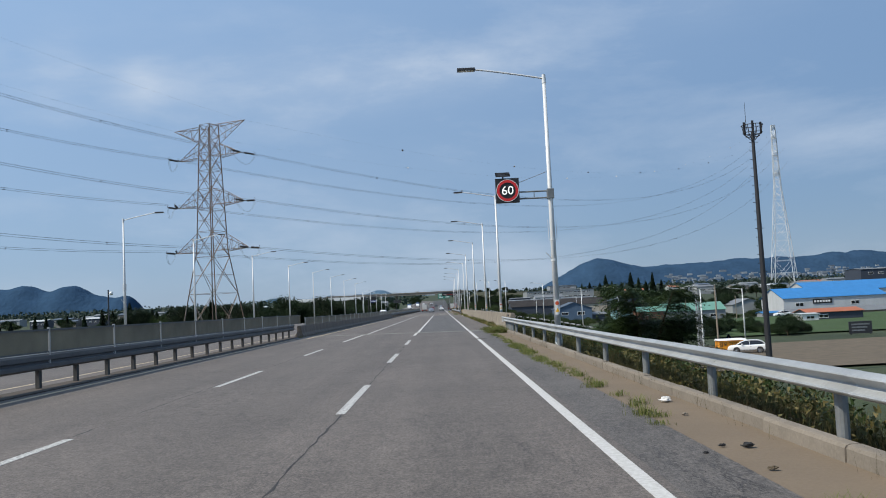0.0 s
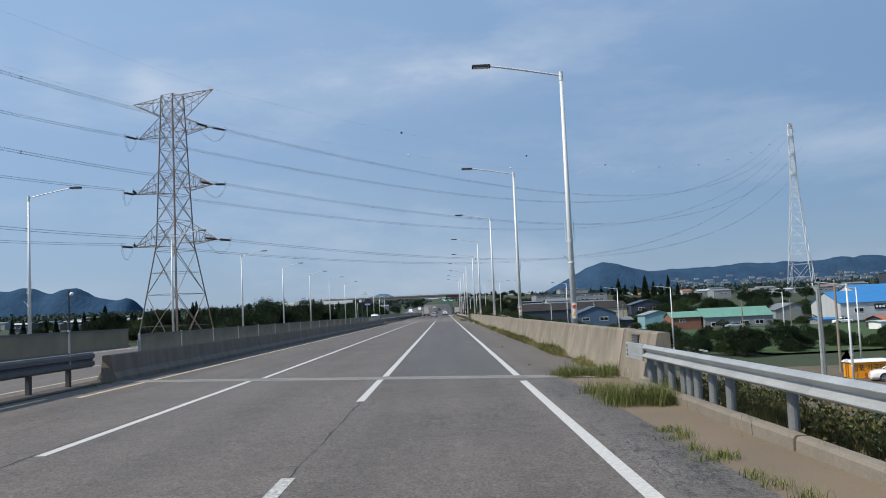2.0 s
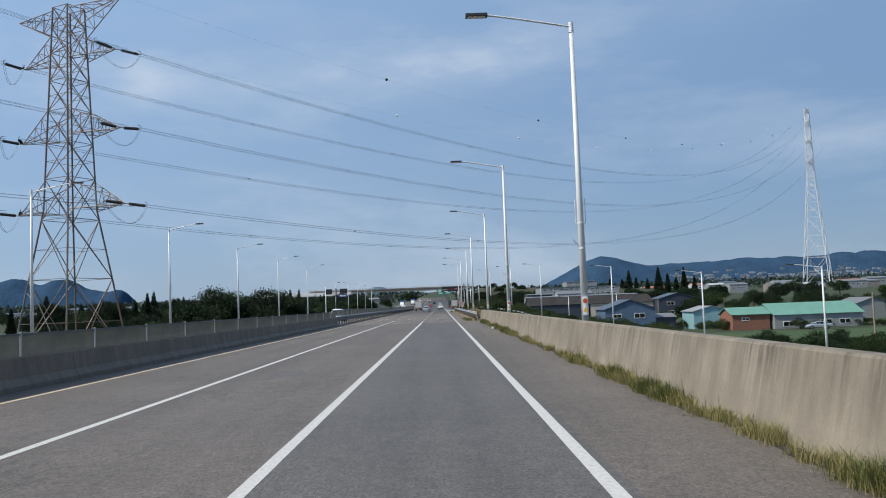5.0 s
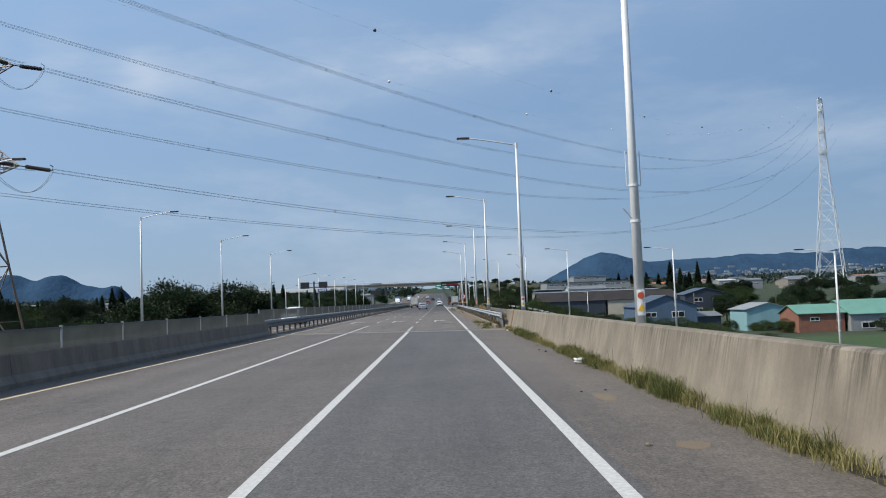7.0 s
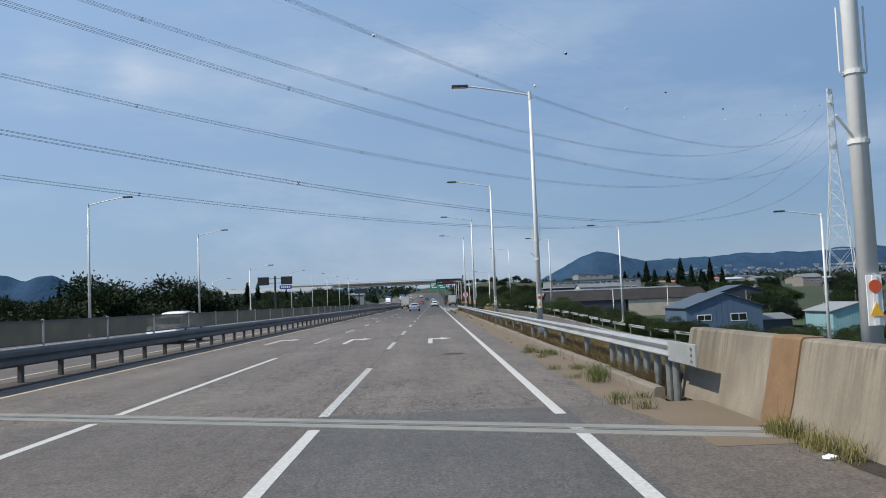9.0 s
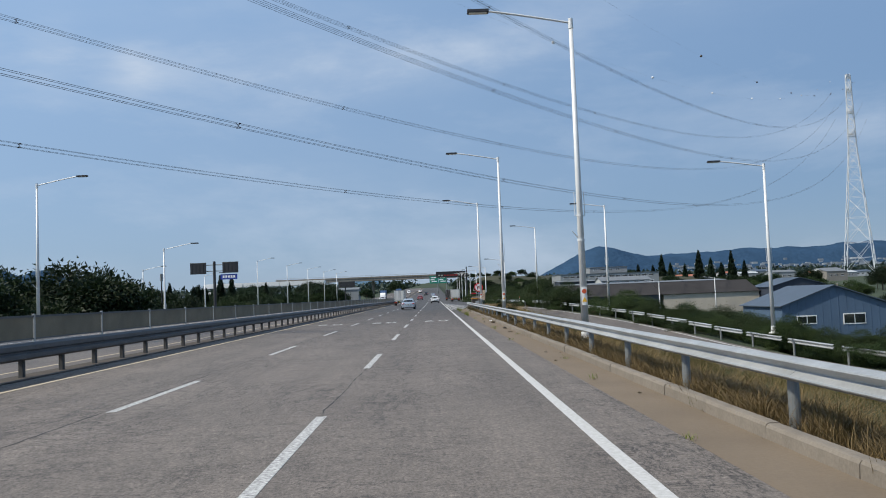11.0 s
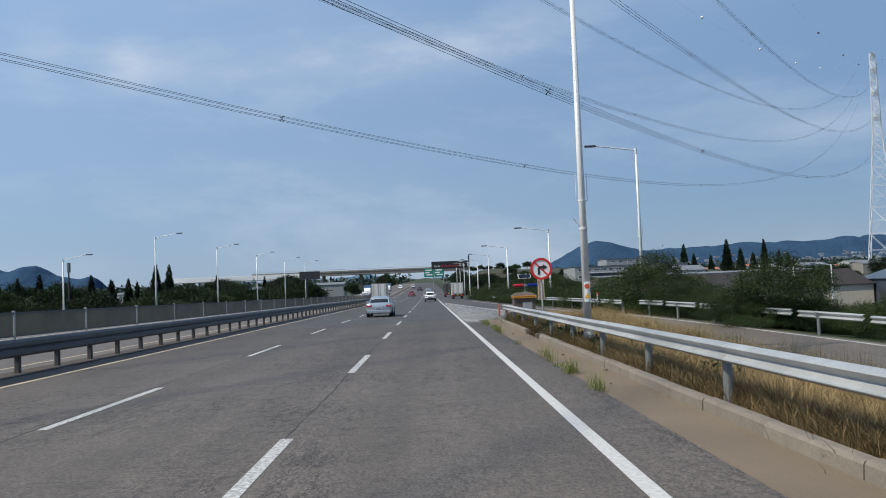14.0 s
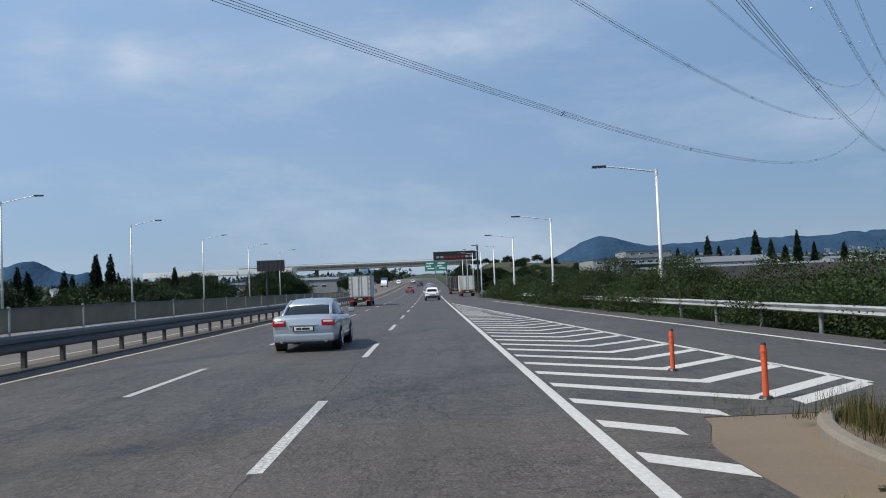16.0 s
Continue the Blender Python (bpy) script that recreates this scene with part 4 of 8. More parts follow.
# ------------------------------------------------------------------ power pylons and lines
def lattice_tower(base, top_z, leg_w, neck_w, neck_z, top_w, arms, turn, material, girth):
    """Four legs, bracing panel by panel, cross arms by (height, half length)."""
    tower = thing("power_pylon", "tall weathered steel lattice power pylon with cross arms", "power pylon", at=base, turn=turn)
    h = top_z - base[2]
    nz = neck_z - base[2]
    wid = lambda z: leg_w + (neck_w - leg_w) * min(1, z / nz) if z < nz else neck_w + (top_w - neck_w) * (z - nz) / (h - nz)
    corner = lambda z, k: Vector((wid(z) * (1, 1, -1, -1)[k], wid(z) * (1, -1, -1, 1)[k], z))
    for k in range(4):
        bm = bmesh.new()
        chain(bm, [corner(0, k), corner(nz, k), corner(h, k)], girth, 6)
        part("leg", bm, material, tower)
    zs = [0.0]
    while zs[-1] < h - 0.8 * wid(zs[-1]):
        zs.append(min(h, zs[-1] + 2.2 * wid(zs[-1])))
    zs[-1] = h
    for f in range(4):
        bm = bmesh.new()
        for a, b in zip(zs[:-1], zs[1:]):
            p, q, r, t = corner(a, f), corner(a, (f + 1) % 4), corner(b, f), corner(b, (f + 1) % 4)
            tube(bm, p, t, girth * 0.5, None, 4, False)
            tube(bm, q, r, girth * 0.5, None, 4, False)
            tube(bm, r, t, girth * 0.45, None, 4, False)
            if b - a > 4:
                m = (p + t) / 2
                tube(bm, (p + r) / 2, m, girth * 0.32, None, 4, False)
                tube(bm, (q + t) / 2, m, girth * 0.32, None, 4, False)
        part("bracing", bm, material, tower)
    for z, half, rise in arms:
        zz = z - base[2]
        w = wid(zz)
        up = min(h - 0.1, zz + rise)
        for sx in (-1, 1):
            bm = bmesh.new()
            tip = Vector((sx * half, 0, zz + 0.3))
            lo = [Vector((sx * w, s2 * w, zz)) for s2 in (-1, 1)]
            hi = [Vector((sx * wid(up), s2 * wid(up), up)) for s2 in (-1, 1)]
            for c in lo + hi:
                tube(bm, c, tip, girth * 0.55, None, 5, False)
            m = 4
            for j in range(1, m):
                u, u2 = j / m, (j - 1) / m
                for i in (0, 1):
                    tube(bm, lo[i].lerp(tip, u), hi[i].lerp(tip, u), girth * 0.35, None, 4, False)
                    tube(bm, lo[i].lerp(tip, u2), hi[i].lerp(tip, u), girth * 0.35, None, 4, False)
                tube(bm, lo[0].lerp(tip, u), lo[1].lerp(tip, u), girth * 0.35, None, 4, False)
                tube(bm, hi[0].lerp(tip, u), hi[1].lerp(tip, u), girth * 0.35, None, 4, False)
                tube(bm, lo[0].lerp(tip, u2), lo[1].lerp(tip, u), girth * 0.3, None, 4, False)
            part("cross_arm", bm, material, tower)
    return tower


A_C = Vector((-61.3, 228.0, -6.0))
turn_a = math.degrees(math.atan2(-10.9, 22.0))
pylon = lattice_tower(A_C, 54.6, 6.5, 2.9, 20.0, 1.75, [(45.4, 10.9, 4.2), (32.2, 11.7, 4.6), (19.7, 12.6, 5.0), (54.0, 12.4, -4.6)], turn_a, TOWER, 0.15)
B_C = Vector((402.0, 973.5, 8.0))
mast_b = lattice_tower(B_C, 197.0, 13.0, 3.6, 125.0, 2.0, [(181, 9, 7), (160, 9.5, 7), (138, 10, 7), (196, 6.5, -5)], 57.0, TOWER_PALE, 0.38)
mast_b["label"] = "very tall pale steel lattice river-crossing pylon far off"
C_D = Vector((-88.7, -234.0, 14.3))
ends = [((-48.38, 225.63, 45.36), (406.75, 970.02, 189.42), 39.78), ((-71.34, 232.53, 45.99), (390.37, 981.68, 183.54), 39.59),
        ((-49.05, 226.84, 33.06), (411.98, 967.94, 169.27), 38.73), ((-73.43, 235.05, 33.81), (392.96, 981.97, 169.88), 40.36),
        ((-48.29, 227.37, 20.1), (413.32, 965.65, 152.62), 40.05), ((-73.61, 235.77, 20.93), (389.12, 976.38, 155.86), 41.98)]


def hang(a, b, sag, u):
    return a.lerp(b, u) - Vector((0, 0, 4 * sag * u * (1 - u)))


for a, b, sag in ends:
    a, b = Vector(a), Vector(b)
    for far, sg, n, gap in ((b, sag, 120, 57.0), (a + C_D, 7.3, 40, 57.0)):
        line = thing("power_line", "bundle of thin aluminium conductors hanging between pylons", "power line", "power lines", at=a)
        d = (far - a).length
        side = Vector((-(far - a).y, (far - a).x, 0)).normalized()
        for sx, sz in ((-0.2, 0.2), (0.2, 0.2), (-0.2, -0.2), (0.2, -0.2)):
            o = side * sx + Vector((0, 0, sz))
            u0 = 0.0 if far is b else 0.012
            us = [u0 + (0.996 - u0) * k / n for k in range(n + 1)]
            part("conductor", chain(bmesh.new(), [hang(a, far, sg, u) + o - a for u in us], 0.021, 4), WIRE, line)
        for k in range(1, int(d / gap)):
            c = hang(a, far, sg, k * gap / d) - a
            bm = bmesh.new()
            for s1, s2 in (((-0.2, 0.2), (0.2, -0.2)), ((-0.2, -0.2), (0.2, 0.2))):
                tube(bm, c + side * s1[0] + Vector((0, 0, s1[1])), c + side * s2[0] + Vector((0, 0, s2[1])), 0.03, None, 5)
            for s1 in ((-0.2, 0.2), (0.2, -0.2), (-0.2, -0.2), (0.2, 0.2)):
                q = c + side * s1[0] + Vector((0, 0, s1[1]))
                tube(bm, q - side.cross(Vector((0, 0, 1))) * 0.12, q + side.cross(Vector((0, 0, 1))) * 0.12, 0.05, None, 6)
            part("spacer", bm, INSULATOR, line)
# insulator strings and jumper loops at the near pylon
rot = Matrix.Rotation(radians(turn_a), 3, "Z")
for k, (a, b, sag) in enumerate(ends):
    a, b = Vector(a), Vector(b)
    sx = 1 if k % 2 == 0 else -1
    tip = A_C + rot @ Vector((sx * (10.9, 11.7, 12.6)[k // 2], 0, 0))
    tip.z = (45.7, 32.5, 20.0)[k // 2]
    outs = []
    for far in (b, a + C_D):
        dirv = (far - a).normalized()
        e1 = a.copy() if far is b else tip + dirv * 4.6 - Vector((0, 0, 0.3))
        dirv = (e1 - tip).normalized()
        e0 = tip + dirv * 0.6
        st = thing("insulator_string", "dark ribbed insulator string on a pylon arm", "insulator", "insulator strings", at=tip)
        bm = bmesh.new()
        tube(bm, e0 - tip, e1 - tip, 0.06, None, 6)
        for j in range(14):
            c = e0.lerp(e1, 0.12 + 0.76 * j / 13) - tip
            tube(bm, c - dirv * 0.05, c + dirv * 0.09, 0.27, 0.2, 8)
        part("insulator", bm, INSULATOR, st)
        bm = bmesh.new()
        chain(bm, [e1 - tip + Vector((0, 0, z)) + dirv * w for z, w in ((0, 0), (0.5, 0.1), (0.7, -0.4))], 0.05, 5)
        tube(bm, Vector((0, 0, 0)), e0 - tip, 0.06, None, 5)
        part("arcing_horn", bm, INSULATOR, st)
        outs.append(e1)
    loop = thing("jumper_loop", "slack conductor loop below a pylon arm", "jumper cable", "jumper loops", at=tip)
    for o in (-0.2, 0.2):
        pts = []
        for j in range(15):
            u = j / 14
            p = outs[0].lerp(outs[1], u) - Vector((0, 0, 3.3 * math.sin(math.pi * u) ** 0.75))
            pts.append(p - tip + rot @ Vector((o + sx * 0.5 * math.sin(math.pi * u), 0, 0)))
        part("conductor", chain(bmesh.new(), pts, 0.024, 4), WIRE, loop)
# ground wires with marker balls
for a, b, sag, s0, gap, n in (((-50.0, 221.6, 54.0), (413.1, 968.4, 198.6), 33.1, 0.085, 0.0975, 9), ((-72.0, 232.5, 54.3), (402.1, 972.2, 206.2), 37.1, 0.13, 0.088, 9)):
    a, b = Vector(a), Vector(b)
    line = thing("ground_wire", "thin ground wire with aircraft marker balls", "ground wire", "ground wires", at=a)
    part("wire", chain(bmesh.new(), [hang(a, b, sag, k / 100) - a for k in range(101)], 0.008, 3), WIRE, line)
    for k in range(n):
        bm = bmesh.new()
        bmesh.ops.create_icosphere(bm, subdivisions=2, radius=0.36, matrix=Matrix.Translation(hang(a, b, sag, s0 + gap * k) - a))
        part("marker_ball", bm, INSULATOR if a.x > -60 else WHITE, line)
    back_end = a + C_D
    part("wire", chain(bmesh.new(), [hang(a, back_end, 5, k / 30) - a for k in range(31)], 0.009, 3), WIRE, line)

# ------------------------------------------------------------------ vehicles
def loft(bm, rings, close_ends=True):
    vs = [[bm.verts.new(p) for p in r] for r in rings]
    n = len(rings[0])
    for a, b in zip(vs[:-1], vs[1:]):
        for k in range(n):
            bm.faces.new((a[k], a[(k + 1) % n], b[(k + 1) % n], b[k]))
    if close_ends:
        bm.faces.new(vs[0][::-1])
        bm.faces.new(vs[-1])
    bmesh.ops.recalc_face_normals(bm, faces=bm.faces)
    return bm


def both(half):
    return half + [(-x, y, z) for x, y, z in reversed(half)]


CHROME = plain("chrome trim", (0.75, 0.76, 0.78), 0.12, 1.0)
RIM = plain("alloy rim", (0.5, 0.51, 0.53), 0.25, 0.9)
PLATE_WHITE = plain("number plate", (0.75, 0.75, 0.70), 0.4)
LAMP_RED = plain("red tail lamp glass", (0.42, 0.012, 0.012), 0.12)
LAMP_CLEAR = plain("clear lamp glass", (0.7, 0.7, 0.72), 0.1)


def wheel_mesh(r, w, parent, x, y, side):
    bm = bmesh.new()
    tube(bm, (-w / 2, 0, 0), (w / 2, 0, 0), r * 0.97, r * 0.97, 28)
    bmesh.ops.bevel(bm, geom=[e for e in bm.edges if len(e.link_faces) == 2 and any(len(f.verts) > 6 for f in e.link_faces)], offset=0.025, segments=2, affect="EDGES")
    wh = part("wheel", bm, RUBBER, parent, smooth=False)
    wh.matrix_basis = pose(x, y, r)
    bm = bmesh.new()
    s = side * (w / 2 + 0.004)
    tube(bm, (s - side * 0.05, 0, 0), (s - side * 0.045, 0, 0), r * 0.72, r * 0.72, 24)
    for k in range(5):
        a = 2 * math.pi * k / 5
        for da in (-0.13, 0.13):
            tube(bm, (s, 0, 0), (s - side * 0.01, math.cos(a + da) * r * 0.68, math.sin(a + da) * r * 0.68), 0.028, 0.022, 5)
    tube(bm, (s - side * 0.03, 0, 0), (s + side * 0.012, 0, 0), 0.06, 0.05, 10)
    for k in range(24):
        a, b = 2 * math.pi * k / 24, 2 * math.pi * (k + 1) / 24
        tube(bm, (s, math.cos(a) * r * 0.7, math.sin(a) * r * 0.7), (s, math.cos(b) * r * 0.7, math.sin(b) * r * 0.7), 0.014, None, 4, False)
    part("rim", bm, RIM, wh, "spoked alloy rim")
    return wh


def car(label, paint, body, house, axles, r=0.335, lights=(0.50, 0.87, 0.73, 0.9), plate_z=0.66, dark_bumper=False, category="car"):
    """body rows: y, half width, sill, shoulder, deck; house rows: y, half width and height at the foot, then at the top."""
    c = thing("car", label, category, "vehicles on the road")
    L = body[-1][0]
    bm = bmesh.new()
    rings = []
    for y, w, lo, sh, top in body:
        rings.append(both([(w * 0.80, y, lo), (w * 0.955, y, lo + 0.05), (w * 0.985, y, lo + (sh - lo) * 0.35), (w, y, lo + (sh - lo) * 0.7), (w * 0.985, y, sh - 0.06), (w * 0.93, y, sh), (w * 0.75, y, top), (w * 0.3, y, top + 0.012)]))
    loft(bm, rings)
    part("body", bm, paint, c, smooth=True)
    bm = bmesh.new()
    loft(bm, [both([(wb, y, zb - 0.03), (wb, y, zb), (wb * 0.45 + wt * 0.55, y, zb + (zt - zb) * 0.62), (wt, y, zt - 0.03), (wt * 0.6, y, zt)]) for y, wb, zb, wt, zt in house])
    part("greenhouse", bm, GLASS, c, "dark tinted window glass", smooth=True)
    bm = bmesh.new()
    mid = [h for h in house[1:-1]]
    rings = []
    for k, (y, wb, zb, wt, zt) in enumerate(mid):
        rings.append(both([(wt + 0.035, y, zt - 0.055), (wt + 0.03, y, zt - 0.02), (wt * 0.8, y, zt + 0.018), (wt * 0.3, y, zt + 0.028)]))
    loft(bm, rings)
    part("roof", bm, paint, c, smooth=True)
    for s in (-1, 1):
        rear = [(s * (q[3] + 0.012), q[0], q[4] - 0.012) for q in house[:3]]
        front = [(s * (q[3] + 0.012), q[0], q[4] - 0.012) for q in (house[-1], house[-2])]
        ym = (house[2][0] + house[-2][0]) / 2
        middle = [(s * house[2][1], ym, house[2][2]), (s * (house[2][3] + 0.01), ym, house[2][4] - 0.04)]
        for line, girth in ((rear, 0.045), (front, 0.045), (middle, 0.033)):
            part("pillar", chain(bmesh.new(), line, girth, 6), paint, c)
        bm = bmesh.new()
        for a, b in zip(house[1:-1], house[2:]):
            tube(bm, (s * (a[1] + 0.012), a[0], a[2] + 0.0), (s * (b[1] + 0.012), b[0], b[2] + 0.0), 0.012, None, 5)
        part("window_trim", bm, CHROME, c, "thin chrome window trim")
        ym = house[-2][0] - 0.1
        bm = box(bmesh.new(), *sorted((s * 0.93, s * 1.13))[:1], ym - 0.09, house[-2][2] + 0.02, sorted((s * 0.93, s * 1.13))[1], ym + 0.09, house[-2][2] + 0.17, 0.035)
        part("mirror", bm, paint, c)
        for yd in (house[1][0] + 0.35, house[2][0] + 0.75):
            hx = s * (body[len(body) // 2][1] + 0.004)
            bm = box(bmesh.new(), hx - 0.015, yd, 0.82, hx + 0.015, yd + 0.2, 0.85, 0.008)
            part("door_handle", bm, CHROME, c)
        bm = bmesh.new()
        hw = body[len(body) // 2][1] * 0.987
        box(bm, *sorted((s * (hw - 0.01), s * (hw + 0.012)))[:1], axles[0] + 0.5, 0.40, sorted((s * (hw - 0.01), s * (hw + 0.012)))[1], axles[1] - 0.5, 0.44, 0.005)
        part("side_moulding", bm, BLACK if dark_bumper else paint, c)
        x0, x1, z0, z1 = lights
        a, b = sorted((s * x0, s * x1))
        bm = box(bmesh.new(), a, -0.03, z0, b, 0.17, z1, 0.03)
        tl = part("tail_light", bm, LAMP_RED, c, "red tail light")
        bm = box(bmesh.new(), a + 0.06, -0.036, z1 - 0.07, b - 0.05, 0.1, z1 - 0.02, 0.01)
        part("reverse_lens", bm, LAMP_CLEAR, tl)
        bm = bmesh.new()
        for k in range(12):
            t = 2 * math.pi * k / 12
        tube(bm, (s * 0.62, -0.07, 0.33), (s * 0.62, 0.1, 0.33), 0.055, 0.055, 14)
        part("exhaust", bm, CHROME, c)
        for ya in axles:
            bm = bmesh.new()
            w0 = body[len(body) // 2][1]
            tube(bm, (s * (w0 - 0.25), ya, r + 0.02), (s * (w0 - 0.004), ya, r + 0.02), r + 0.06, r + 0.06, 28)
            part("wheel_arch", bm, BLACK, c)
            wheel_mesh(r, 0.23, c, s * (w0 - 0.10), ya, s)
    bm = box(bmesh.new(), -0.30, -0.035, plate_z - 0.07, 0.30, 0.03, plate_z + 0.07, 0.01)
    part("plate_recess", bm, BLACK, c)
    bm = box(bmesh.new(), -0.26, -0.045, plate_z - 0.055, 0.26, -0.03, plate_z + 0.055, 0.004)
    pl = part("number_plate", bm, PLATE_WHITE, c, "white number plate with dark bars")
    for k, (a, w) in enumerate(((-0.2, 0.13), (-0.05, 0.22))):
        bm = box(bmesh.new(), a, -0.05, plate_z - 0.03, a + w, -0.044, plate_z + 0.03)
        part("plate_bar", bm, BLACK, pl)
    bm = box(bmesh.new(), -0.42, -0.04, plate_z + 0.085, 0.42, 0.0, plate_z + 0.105, 0.004)
    part("boot_trim", bm, CHROME, c, "chrome strip on the boot lid")
    bm = box(bmesh.new(), -body[1][1] * 0.96, -0.055, 0.30, body[1][1] * 0.96, 0.22, 0.52 if not dark_bumper else 0.62, 0.05)
    part("rear_bumper", bm, BLACK if dark_bumper else paint, c, "" if not dark_bumper else "black plastic rear bumper")
    bm = box(bmesh.new(), -0.75, -0.06, 0.26, 0.75, 0.1, 0.31, 0.02)
    part("bumper_lip", bm, BLACK, c)
    bm = box(bmesh.new(), -0.7, L - 0.12, 0.3, 0.7, L + 0.03, 0.5, 0.04)
    part("front_bumper", bm, paint, c)
    bm = bmesh.new()
    y0, z0 = house[1][0] + 0.55, house[2][4] + 0.02
    loft(bm, [both([(0.022, y0 + d, z0), (0.008, y0 + d * 0.8, z0 + h)]) for d, h in ((0, 0.02), (0.05, 0.07), (0.18, 0.01))])
    part("antenna_fin", bm, paint, c)
    return c


def car_paint(name, col, metal=0.0, rough=0.28):
    return mat(name, col, rough, metal, vary=0.03, scale=3, fine=60, bump=0.0, coat=0.6)


SEDAN_BODY = [(0.0, 0.80, 0.40, 0.87, 0.90), (0.07, 0.88, 0.32, 0.97, 1.0), (0.3, 0.925, 0.27, 1.0, 1.035), (0.9, 0.945, 0.24, 0.99, 1.03), (1.6, 0.945, 0.22, 0.97, 1.0), (2.5, 0.945, 0.22, 0.95, 0.98), (3.4, 0.945, 0.22, 0.94, 0.97), (3.8, 0.94, 0.24, 0.92, 0.97), (4.45, 0.90, 0.26, 0.82, 0.88), (4.85, 0.80, 0.3, 0.70, 0.75), (4.97, 0.66, 0.4, 0.58, 0.62)]
SEDAN_HOUSE = [(0.72, 0.70, 1.02, 0.68, 1.03), (1.2, 0.80, 1.0, 0.62, 1.30), (1.75, 0.845, 0.99, 0.60, 1.435), (2.3, 0.845, 0.98, 0.60, 1.465), (2.85, 0.845, 0.97, 0.60, 1.44), (3.35, 0.82, 0.97, 0.62, 1.26), (3.85, 0.72, 0.97, 0.66, 0.98)]
SUV_BODY = [(0.0, 0.82, 0.45, 0.98, 1.0), (0.06, 0.90, 0.36, 1.06, 1.08), (0.3, 0.93, 0.3, 1.1, 1.12), (1.0, 0.95, 0.28, 1.08, 1.1), (2.4, 0.95, 0.27, 1.04, 1.06), (3.3, 0.95, 0.27, 1.02, 1.05), (3.7, 0.94, 0.28, 1.0, 1.04), (4.35, 0.9, 0.3, 0.93, 0.98), (4.65, 0.8, 0.34, 0.8, 0.84), (4.75, 0.66, 0.42, 0.66, 0.7)]
SUV_HOUSE = [(0.18, 0.74, 1.08, 0.70, 1.09), (0.55, 0.82, 1.09, 0.62, 1.46), (1.1, 0.85, 1.08, 0.62, 1.62), (1.9, 0.85, 1.06, 0.62, 1.66), (2.6, 0.85, 1.05, 0.62, 1.62), (3.1, 0.83, 1.05, 0.62, 1.40), (3.65, 0.74, 1.04, 0.66, 1.06)]

SILVER = car_paint("silver metallic paint", (0.46, 0.50, 0.54), 0.65, 0.3)
sedan = car("silver four-door saloon car with tinted windows", SILVER, SEDAN_BODY, SEDAN_HOUSE, (1.05, 3.95))
sedan.matrix_basis = pose(-3.6, 308.6, 0)
suv = car("white fastback SUV with a black lower bumper", car_paint("white car paint", (0.78, 0.78, 0.78)), SUV_BODY, SUV_HOUSE, (0.85, 3.65), r=0.37, lights=(0.5, 0.9, 0.88, 0.98), plate_z=0.74, dark_bumper=True)
suv.matrix_basis = pose(0.18, 391.5, road_z(391.5))
red_car = car("small dull red hatchback car", car_paint("dull red paint", (0.24, 0.06, 0.06)), SUV_BODY, SUV_HOUSE, (0.85, 3.65), r=0.34, lights=(0.6, 0.9, 0.9, 1.05))
red_car.matrix_basis = pose(-4.6, 470, road_z(470)) @ Matrix.Diagonal((0.95, 0.9, 0.93, 1))
black_car = car("black saloon car far along the highway", car_paint("black paint", (0.02, 0.02, 0.022)), SEDAN_BODY, SEDAN_HOUSE, (1.05, 3.95))
black_car.matrix_basis = pose(-3.4, 560, road_z(560))
for x, y, turn in ((-0.2, 520, 0), (-7.3, 640, 0), (-16.8, 470, 180), (-13.2, 640, 180)):
    o = copy_thing(suv if y != 520 else sedan, pose(x, y, road_z(y), 0, 0, turn))
    o["label"] = "small white car far along the highway" if y != 520 else "small silver car far along the highway"
WHITE_OPP = copy_thing(suv, pose(-14.0, 206, 0, 0, 0, 180))
WHITE_OPP["label"] = "white car on the opposite carriageway"


